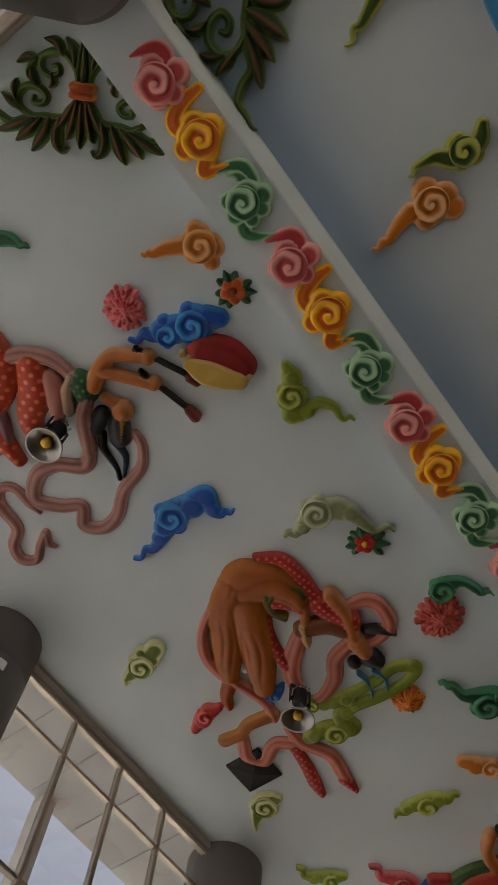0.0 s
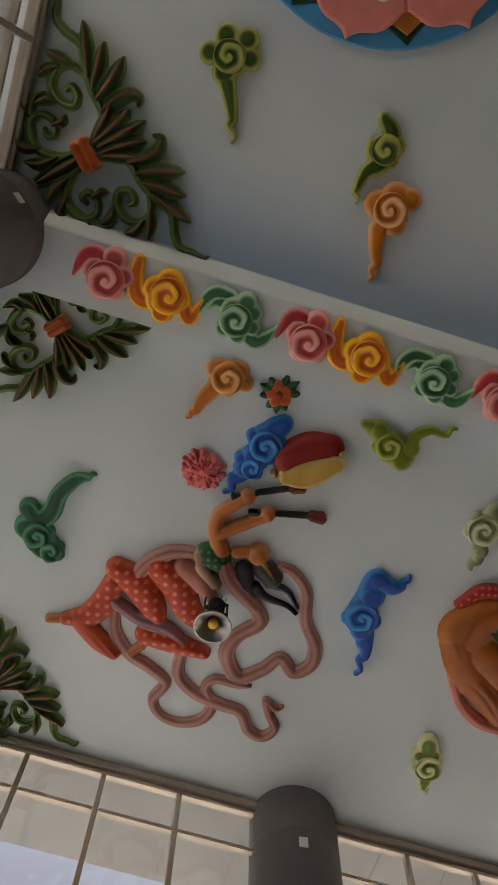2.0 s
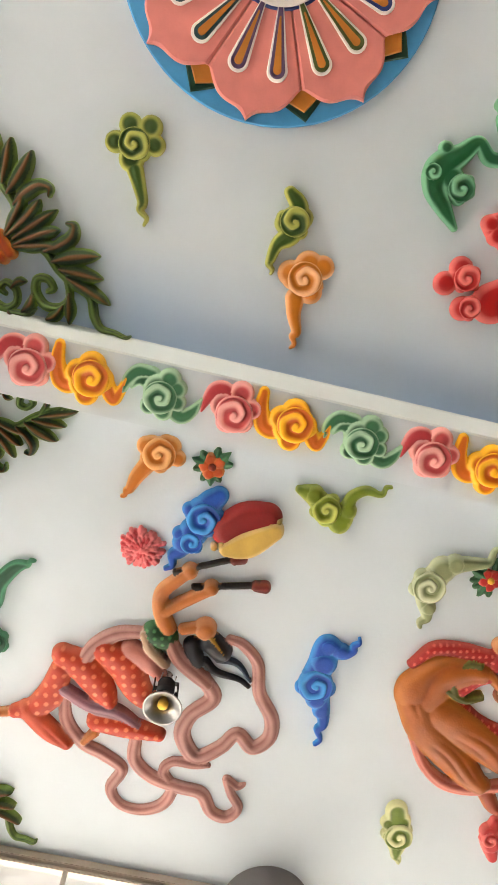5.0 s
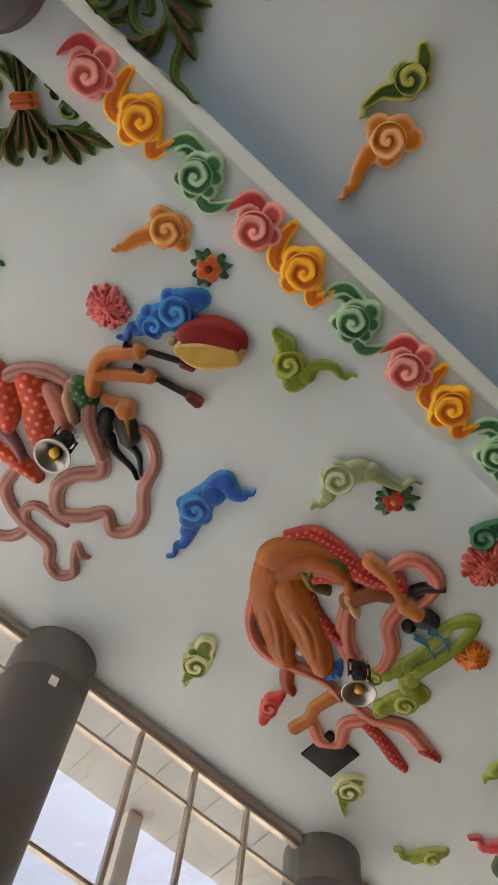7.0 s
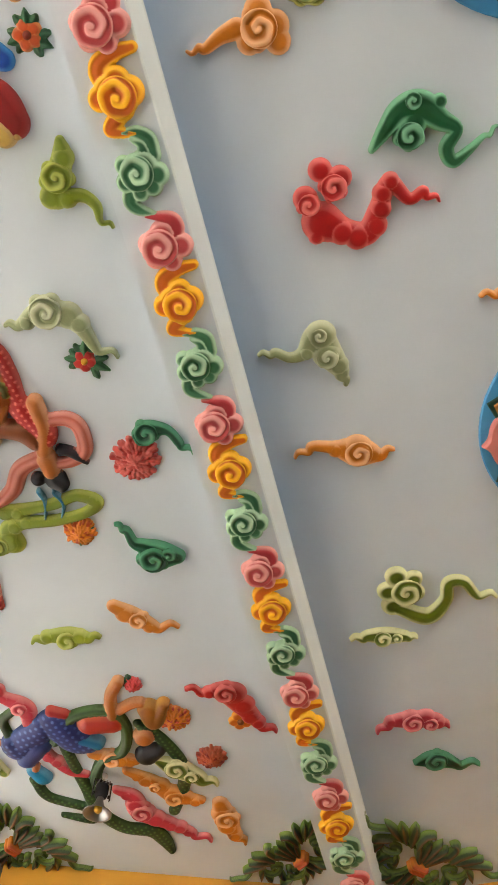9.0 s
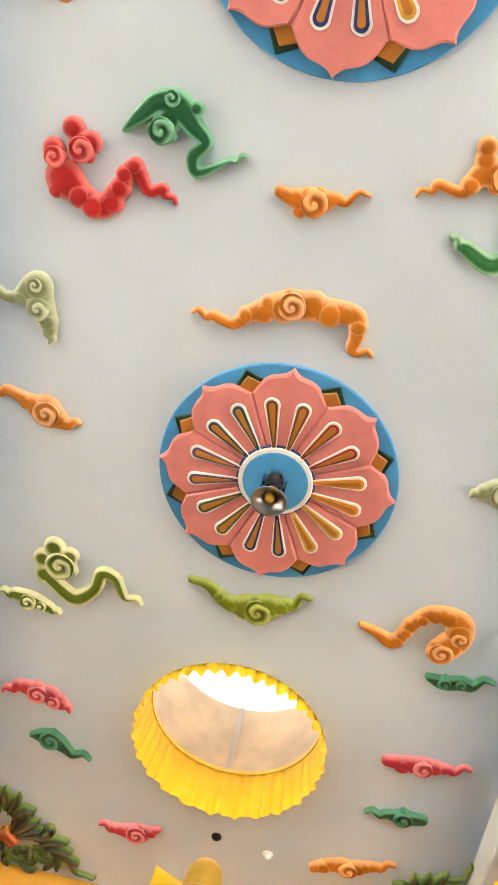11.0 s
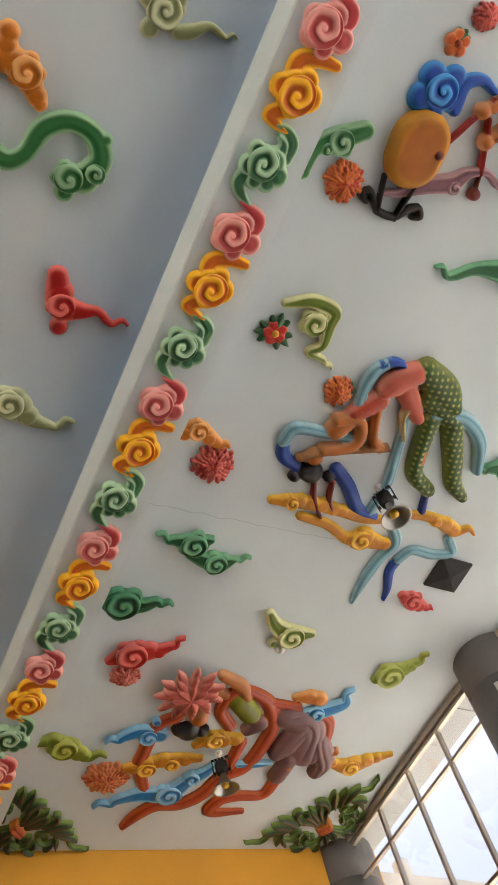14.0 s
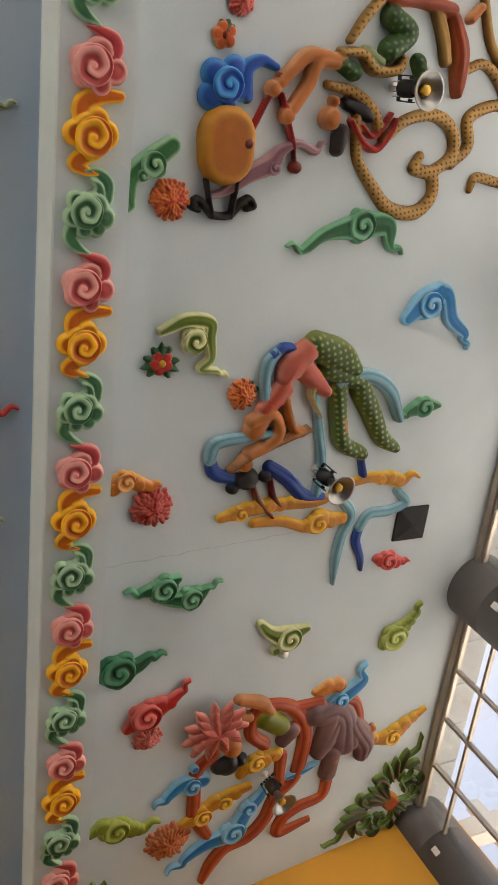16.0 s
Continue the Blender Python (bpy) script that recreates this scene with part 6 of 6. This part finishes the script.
f.stroke([(0.481, -0.07, 0.093)], "b9764c", "cf9468", 0.088, 0.015, 1.0, 0)
f.stroke([(0.437, 0.152, 0.105), (0.543, 0.114, 0.072)], "14151a", "23252e", 0.08, 0.01, 1.0, 0)
f.stroke([(-0.252, -0.194, 0.049), (-0.059, -0.403, 0.053), (0.162, -0.444, 0.048), (0.321, -0.374, 0.048), (0.358, -0.17, 0.049), (0.256, 0.054, 0.05), (0.06, 0.115, 0.051), (-0.074, 0.32, 0.051), (-0.076, 0.497, 0.052)], "243e1e", "4c7038", 0.056, 0.015, 1.2, 2)
f.stroke([(-0.207, -0.115, 0.049), (-0.204, 0.145, 0.05), (-0.191, 0.429, 0.058), (-0.182, 0.722, 0.065), (-0.034, 0.972, 0.072), (0.191, 1.087, 0.079), (0.263, 1.221, 0.073), (0.295, 1.385, 0.037)], "243e1e", "4c7038", 0.048, 0.0, 1.2, -90)
f.stroke([(-0.588, 0.213, 0.052), (-0.547, 0.439, 0.053), (-0.265, 0.662, 0.053), (-0.266, 0.81, 0.054), (-0.5, 0.686, 0.024)], "243e1e", "4c7038", 0.04, 0.0, 1.2, -90)
f.stroke([(0.467, -0.204, 0.043), (0.597, -0.005, 0.054), (0.689, 0.324, 0.056), (0.638, 0.588, 0.058), (0.463, 0.886, 0.053)], "243e1e", "4c7038", 0.04, 0.0, 1.2, -90)
f.stroke([(-0.475, -0.596, 0.043), (-0.598, -0.514, 0.043), (-0.612, -0.361, 0.044)], "243e1e", "4c7038", 0.04, 0.0, 1.2, 0)
put(f.mesh("relief_figure"), "relief_figure", -1.86, 7.65, CEIL, "dark blue plaster relief of a flying figure bearing a vessel", "relief figure", "ceiling relief figures")
f = Relief(0.007)
f.stroke([(-0.733, -0.202, 0.07), (-0.864, -0.053, 0.069), (-0.858, 0.266, 0.065), (-0.832, 0.469, 0.067), (-0.686, 0.732, 0.05)], "963414", "c4602e", 0.048, 0.0, 1.2, 2)
f.stroke([(-0.234, -0.191, 0.066), (-0.388, -0.356, 0.065), (-0.369, -0.584, 0.058), (-0.24, -0.631, 0.058), (-0.004, -0.532, 0.072), (0.156, -0.279, 0.075), (0.173, 0.049, 0.076), (0.124, 0.301, 0.071), (-0.039, 0.468, 0.071), (-0.111, 0.706, 0.078), (-0.263, 0.878, 0.078), (-0.484, 0.94, 0.077), (-0.609, 1.092, 0.071), (-0.685, 1.276, 0.039)], "963414", "c4602e", 0.056, 0.0, 1.2, 2)
f.stroke([(-0.039, -0.009, 0.062), (-0.024, 0.291, 0.057)], "963414", "c4602e", 0.048, 0.0, 1.2, 2)
f.stroke([(0.511, 0.381, 0.067), (0.477, 0.614, 0.061), (0.242, 0.681, 0.067), (0.088, 0.771, 0.073), (0.071, 0.942, 0.067), (0.365, 0.876, 0.034)], "963414", "c4602e", 0.048, 0.0, 1.2, 2)
f.stroke([(0.481, -0.503, 0.05), (0.654, -0.443, 0.057), (0.738, -0.196, 0.059), (0.677, 0.001, 0.053)], "963414", "c4602e", 0.048, 0.0, 1.2, 2)
f.stroke([(0.039, -0.546, 0.048), (0.28, -0.544, 0.049)], "963414", "c4602e", 0.048, 0.0, 1.2, 2)
f.stroke([(0.243, -0.415, 0.124), (0.493, -0.335, 0.159), (0.625, -0.013, 0.164)], "6e5052", "957476", 0.088, 0.01, 1, 4)
f.stroke([(0.433, -0.337, 0.126), (0.387, -0.089, 0.115), (0.331, 0.04, 0.071)], "6e5052", "957476", 0.088, 0.015, 1, 4)
f.stroke([(0.654, -0.184, 0.13), (0.841, 0.044, 0.12), (0.84, 0.2, 0.081)], "6e5052", "957476", 0.08, 0.01, 1, 4)
f.stroke([(0.506, 0.075, 0.091), (0.489, 0.327, 0.093)], "6e5052", "957476", 0.08, 0.01, 1, 3)
f.stroke([(-0.276, -0.5, 0.106), (-0.122, -0.381, 0.102)], "6f7316", "9aa034", 0.088, 0.01, 1.0, 0)
f.stroke([(0.005, -0.286, 0.092), (-0.067, -0.197, 0.061)], "6e5052", "957476", 0.08, 0.01, 1.0, 0)
f.stroke([(-0.551, -0.758, 0.05), (-0.344, -0.68, 0.064), (-0.243, -0.577, 0.053)], "b9764c", "cf9468", 0.072, 0.01, 1.0, 0)
f.stroke([(-0.691, -0.627, 0.05), (-0.446, -0.554, 0.052)], "b9764c", "cf9468", 0.064, 0.01, 1.0, 0)
f.stroke([(-0.558, -0.247, 0.088)], "b9764c", "cf9468", 0.088, 0.015, 1.0, 0)
f.stroke([(-0.573, -0.057, 0.112), (-0.664, -0.058, 0.071)], "14151a", "23252e", 0.08, 0.0, 1.0, 0)
f.stroke([(-0.463, -0.089, 0.071)], "14151a", "23252e", 0.072, 0.0, 1.0, 0)
f.stroke([(0.821, -0.055, 0.033), (0.907, -0.1, 0.04)], "b9764c", "cf9468", 0.056, 0.01, 1.0, 0)
f.stroke([(0.508, 0.156, 0.046)], "b9764c", "cf9468", 0.056, 0.04, 1.0, 0)
put(f.mesh("relief_figure"), "relief_figure", 6.97, 8.04, CEIL, "grey-mauve plaster relief of a flying figure holding a lotus", "relief figure", "ceiling relief figures")
f = Relief(0.007)
f.stroke([(-0.052, -0.755, 0.098), (0.155, -0.657, 0.127), (0.308, -0.566, 0.061)], "34501a", "9a9c50", 0.096, 0.015, 1, -80)
f.stroke([(0.201, -0.402, 0.079), (0.242, -0.173, 0.076), (0.321, 0.041, 0.069), (0.504, 0.141, 0.056)], "34501a", "9a9c50", 0.08, 0.01, 1, -80)
f.stroke([(0.401, -0.394, 0.091), (0.545, -0.18, 0.084), (0.669, 0.017, 0.071), (0.806, 0.109, 0.047)], "34501a", "9a9c50", 0.08, 0.01, 1, -80)
f.stroke([(0.096, -0.581, 0.101), (0.392, -0.439, 0.067)], "34501a", "9a9c50", 0.08, 0.01, 1, -80)
f.stroke([(-0.114, -0.714, 0.088), (-0.213, -0.611, 0.106), (-0.276, -0.515, 0.066)], "b85a4e", "d88a7a", 0.096, 0.02, 1, 4)
f.stroke([(-0.114, -0.565, 0.09), (0.08, -0.397, 0.051)], "b85a4e", "d88a7a", 0.088, 0.015, 1, 4)
f.stroke([(-0.276, -0.42, 0.089), (-0.392, -0.274, 0.071)], "b85a4e", "d88a7a", 0.08, 0.015, 1.0, 0)
f.stroke([(-0.362, -0.316, 0.067), (-0.408, -0.218, 0.076), (-0.462, -0.115, 0.086)], "b9764c", "cf9468", 0.08, 0.015, 1.0, 0)
f.stroke([(-0.495, -0.192, 0.045), (-0.342, -0.241, 0.05), (-0.267, -0.103, 0.051), (-0.354, 0.008, 0.046), (-0.485, 0.062, 0.041)], "b9764c", "cf9468", 0.072, 0.035, 1.0, 0)
f.stroke([(-0.267, -0.42, 0.036), (-0.166, -0.151, 0.037), (-0.074, -0.078, 0.042)], "b9764c", "cf9468", 0.064, 0.025, 1.0, 0)
f.stroke([(-0.511, 0.141, 0.069)], "b9764c", "cf9468", 0.088, 0.02, 1.0, 0)
f.stroke([(-0.456, 0.284, 0.089), (-0.53, 0.287, 0.065)], "14151a", "23252e", 0.08, 0.0, 1.0, 0)
f.stroke([(-0.317, 0.273, 0.048)], "14151a", "23252e", 0.072, 0.0, 1.0, 0)
f.stroke([(-0.573, 0.347, 0.051)], "14151a", "23252e", 0.072, 0.0, 1.0, 0)
f.stroke([(0.262, -0.172, 0.034), (0.289, -0.078, 0.039)], "b9764c", "cf9468", 0.048, 0.04, 1.0, 0)
f.stroke([(0.57, -0.155, 0.04), (0.606, -0.082, 0.04)], "b9764c", "cf9468", 0.048, 0.04, 1.0, 0)
f.stroke([(-0.37, -0.242, 0.036), (-0.419, -0.469, 0.044), (-0.413, -0.616, 0.047), (-0.353, -0.698, 0.043)], "5f90a6", "a9ccd6", 0.048, 0.02, 1.2, 2)
f.stroke([(-0.381, -0.678, 0.039), (-0.312, -0.726, 0.039), (-0.242, -0.737, 0.026)], "163a86", "2c5cae", 0.048, 0.02, 1.2, 2)
f.stroke([(0.191, -0.455, 0.037), (0.429, -0.505, 0.057), (0.658, -0.383, 0.059), (0.794, -0.143, 0.041)], "5f90a6", "a9ccd6", 0.056, 0.025, 1.2, 2)
f.stroke([(0.014, -0.365, 0.028), (0.089, -0.09, 0.043), (0.162, 0.196, 0.044), (0.159, 0.447, 0.045)], "5f90a6", "a9ccd6", 0.048, 0.0, 1.2, 2)
f.stroke([(-0.251, -0.089, 0.037), (-0.5, -0.06, 0.045), (-0.741, -0.023, 0.053), (-0.785, 0.097, 0.049)], "5f90a6", "a9ccd6", 0.056, 0.01, 1.2, 2)
f.stroke([(-0.785, 0.097, 0.049), (-0.714, 0.224, 0.054), (-0.525, 0.287, 0.037)], "163a86", "2c5cae", 0.048, 0.0, 1.2, 2)
f.stroke([(-0.29, 0.196, 0.052), (-0.12, 0.314, 0.058), (0.053, 0.475, 0.055), (0.219, 0.502, 0.035)], "163a86", "2c5cae", 0.048, 0.0, 1.2, 2)
f.stroke([(0.506, 0.15, 0.03), (0.569, 0.337, 0.036)], "163a86", "2c5cae", 0.048, 0.0, 1.0, 0)
f.stroke([(0.363, 0.496, 0.046), (0.511, 0.674, 0.053), (0.463, 0.875, 0.053), (0.447, 1.084, 0.049), (0.458, 1.329, 0.017)], "5f90a6", "a9ccd6", 0.048, 0.0, 1.2, 2)
f.stroke([(0.937, 0.512, 0.044), (1.041, 0.627, 0.044), (0.887, 0.694, 0.049), (0.695, 0.705, 0.048), (0.625, 0.816, 0.048)], "5f90a6", "a9ccd6", 0.048, 0.0, 1.2, 2)
f.stroke([(0.625, 0.816, 0.048), (0.617, 0.947, 0.044), (0.694, 1.119, 0.033), (0.716, 1.231, 0.017)], "163a86", "2c5cae", 0.04, 0.0, 1.2, 2)
f.stroke([(-0.402, 0.345, 0.019), (-0.336, 0.484, 0.024), (-0.211, 0.623, 0.015)], "6a1816", "8a2c28", 0.04, 0.02, 1.0, 0)
f.stroke([(-0.266, 0.301, 0.019), (-0.221, 0.448, 0.024), (-0.145, 0.543, 0.015)], "6a1816", "8a2c28", 0.04, 0.02, 1.0, 0)
f.stroke([(-0.628, 0.186, 0.018), (-0.438, 0.065, 0.018), (-0.016, -0.106, 0.019)], "8a5a38", "a87a50", 0.04, 0.06, 2, 0)
f.stroke([(-0.242, -0.497, 0.018), (-0.137, -0.566, 0.027), (-0.036, -0.52, 0.027), (-0.035, -0.367, 0.023), (0.064, -0.206, 0.014)], "a89a70", "cdc09a", 0.04, 0.05, 1.0, 0)
put(f.mesh("relief_figure"), "relief_figure", 6.69, 4.93, CEIL, "pink and green plaster relief of a flying flautist with blue ribbons", "relief figure", "ceiling relief figures")
f = Relief(0.007)
f.stroke([(-0.25, 0.1, 0.03), (-0.22, 0.2, 0.035), (-0.21, 0.3, 0.038), (-0.17, 0.41, 0.04), (-0.035, 0.56, 0.045), (0.133, 0.702, 0.051), (0.353, 0.722, 0.052), (0.472, 0.607, 0.048), (0.442, 0.462, 0.051), (0.285, 0.427, 0.042), (0.318, 0.342, 0.033)], "c29a62", "3a2817", 0.048, 0.0, 1.2, -110)
f.stroke([(-0.005, 0.265, 0.036), (0.147, 0.126, 0.04), (0.367, 0.07, 0.045), (0.539, 0.147, 0.046), (0.581, 0.312, 0.047), (0.453, 0.427, 0.043), (0.332, 0.424, 0.03)], "c29a62", "3a2817", 0.048, 0.005, 1.2, -110)
f.stroke([(0.588, 0.376, 0.039), (0.703, 0.245, 0.047), (0.666, 0.069, 0.047), (0.829, -0.027, 0.042), (0.977, -0.042, 0.039)], "c29a62", "3a2817", 0.048, 0.0, 1.2, -110)
f.stroke([(0.566, -0.235, 0.033), (0.707, -0.286, 0.037), (0.856, -0.195, 0.038), (0.977, -0.042, 0.039)], "c29a62", "3a2817", 0.048, 0.0, 1.2, -110)
f.stroke([(0.794, 0.549, 0.018), (0.834, 0.452, 0.036), (1.049, 0.474, 0.037), (1.239, 0.483, 0.028)], "c29a62", "3a2817", 0.048, 0.0, 1.2, -110)
f.stroke([(-0.426, -0.234, 0.029), (-0.281, -0.238, 0.033), (-0.171, -0.154, 0.037), (-0.008, -0.172, 0.035), (0.029, -0.244, 0.03)], "c29a62", "3a2817", 0.048, 0.045, 1.2, -110)
f.stroke([(-0.482, -0.037, 0.029), (-0.279, -0.008, 0.038), (-0.107, 0.096, 0.039), (-0.054, 0.204, 0.032)], "c29a62", "3a2817", 0.048, 0.01, 1.2, -110)
f.stroke([(-0.369, -0.306, 0.025), (-0.281, -0.452, 0.032), (-0.163, -0.595, 0.032)], "c29a62", "3a2817", 0.048, 0.02, 1.2, -110)
f.stroke([(0.165, -0.674, 0.04), (0.314, -0.43, 0.046), (0.378, -0.267, 0.04)], "c29a62", "3a2817", 0.048, 0.02, 1.2, 3)
f.stroke([(0.582, -0.733, 0.031), (0.711, -0.445, 0.036), (0.855, -0.285, 0.034)], "c29a62", "3a2817", 0.048, 0.0, 1.2, 3)
f.stroke([(-0.096, -0.477, 0.074), (0.039, -0.396, 0.075), (-0.076, -0.282, 0.075)], "25401c", "567a38", 0.096, 0.015, 1, -90)
f.stroke([(-0.415, -0.17, 0.051), (-0.31, -0.122, 0.052)], "25401c", "567a38", 0.08, 0.015, 1, -90)
f.stroke([(0.164, -0.242, 0.054), (0.23, -0.112, 0.043)], "25401c", "567a38", 0.072, 0.01, 1, -90)
f.stroke([(-0.243, -0.262, 0.034), (-0.137, -0.202, 0.034)], "8a9c70", "b8c49c", 0.056, 0.03, 1, 3)
f.stroke([(0.383, -0.523, 0.05), (0.479, -0.348, 0.071), (0.505, -0.176, 0.061), (0.511, -0.077, 0.033)], "8c3a18", "b8622e", 0.08, 0.01, 1, 5)
f.stroke([(-0.098, -0.588, 0.058), (0.115, -0.602, 0.052), (0.348, -0.568, 0.054)], "8c3a18", "b8622e", 0.08, 0.01, 1, 5)
f.stroke([(0.518, -0.54, 0.035), (0.577, -0.616, 0.031)], "b9764c", "cf9468", 0.056, 0.015, 1.0, 0)
f.stroke([(-0.417, -0.183, 0.037), (-0.635, -0.194, 0.046), (-0.748, -0.1, 0.043), (-0.829, -0.011, 0.042)], "b9764c", "cf9468", 0.064, 0.025, 1.0, 0)
f.stroke([(-0.468, -0.164, 0.044), (-0.588, -0.151, 0.047), (-0.635, -0.021, 0.044), (-0.721, 0.126, 0.044)], "b9764c", "cf9468", 0.072, 0.025, 1.0, 0)
f.stroke([(-0.874, 0.03, 0.053)], "b9764c", "cf9468", 0.072, 0.025, 1.0, 0)
f.stroke([(-0.754, 0.173, 0.055)], "b9764c", "cf9468", 0.072, 0.025, 1.0, 0)
f.stroke([(-0.428, 0.058, 0.038)], "b9764c", "cf9468", 0.064, 0.015, 1.0, 0)
f.stroke([(-0.443, 0.162, 0.076)], "b9764c", "cf9468", 0.096, 0.015, 1.0, 0)
f.stroke([(-0.339, 0.249, 0.065), (-0.351, 0.349, 0.047)], "14151a", "23252e", 0.08, 0.0, 1.0, 0)
f.stroke([(-0.343, 0.06, 0.034), (-0.218, 0.089, 0.05), (-0.137, 0.141, 0.027)], "14151a", "23252e", 0.064, 0.005, 1.0, 0)
f.stroke([(-0.281, 0.164, 0.019), (-0.181, 0.279, 0.024), (-0.06, 0.327, 0.024), (0.029, 0.212, 0.02), (0.064, 0.123, 0.012)], "a82c2e", "d05a56", 0.048, 0.025, 1.0, 0)
f.stroke([(-0.2, 0.182, 0.019), (-0.09, 0.243, 0.02), (0.021, 0.091, 0.012)], "a82c2e", "d05a56", 0.048, 0.025, 1.0, 0)
f.stroke([(-0.835, -0.055, 0.018), (-0.996, 0.311, 0.018)], "8f1a18", "b03028", 0.04, 0.02, 2, 0)
f.stroke([(-0.803, 0.055, 0.018), (-0.679, 0.346, 0.019)], "8f1a18", "b03028", 0.04, 0.02, 2, 0)
f.stroke([(-0.679, 0.346, 0.011), (-0.649, 0.462, 0.011)], "6a281c", "8a3c2a", 0.04, 0.02, 2, 0)
f.stroke([(-1.025, 0.357, 0.04)], "6a281c", "8a3c2a", 0.048, 0.075, 1.0, 0)
f.stroke([(-0.646, 0.48, 0.042)], "6a281c", "8a3c2a", 0.048, 0.03, 1.0, 0)
put(f.mesh("relief_figure"), "relief_figure", 6.93, 2.5, CEIL, "green and tan plaster relief of a flying drummer with spotted ribbons", "relief figure", "ceiling relief figures")
f = Relief(0.007)
f.stroke([(-0.017, -0.367, 0.191), (-0.009, -0.261, 0.186)], "b06e0c", "c88a1c", 0.104, 0.0, 3.5, 0)
f.stroke([(-0.125, -0.1, 0.014), (-0.063, 0.121, 0.015)], "17120f", "2a211c", 0.048, 0.02, 2, 0)
f.stroke([(0.083, -0.107, 0.015), (0.063, 0.116, 0.015)], "17120f", "2a211c", 0.048, 0.02, 2, 0)
f.stroke([(-0.16, 0.081, 0.022), (-0.207, 0.062, 0.022), (-0.174, 0.012, 0.022), (-0.108, 0.064, 0.026), (-0.048, 0.11, 0.026), (0.061, 0.105, 0.026), (0.12, 0.031, 0.026), (0.183, -0.008, 0.023), (0.222, 0.04, 0.023), (0.176, 0.064, 0.019)], "17120f", "2a211c", 0.056, 0.0, 1.5, 0)
drum_of(f, 5.8, 3.2, "amber plaster relief drum on a black scrolled stand", (("drum_head", 0, 1, ""), ("stand_leg", 1, 2, "thin black leg"), ("stand_leg", 2, 3, "thin black leg"), ("stand_scroll", 3, 99, "black scrolled foot")))
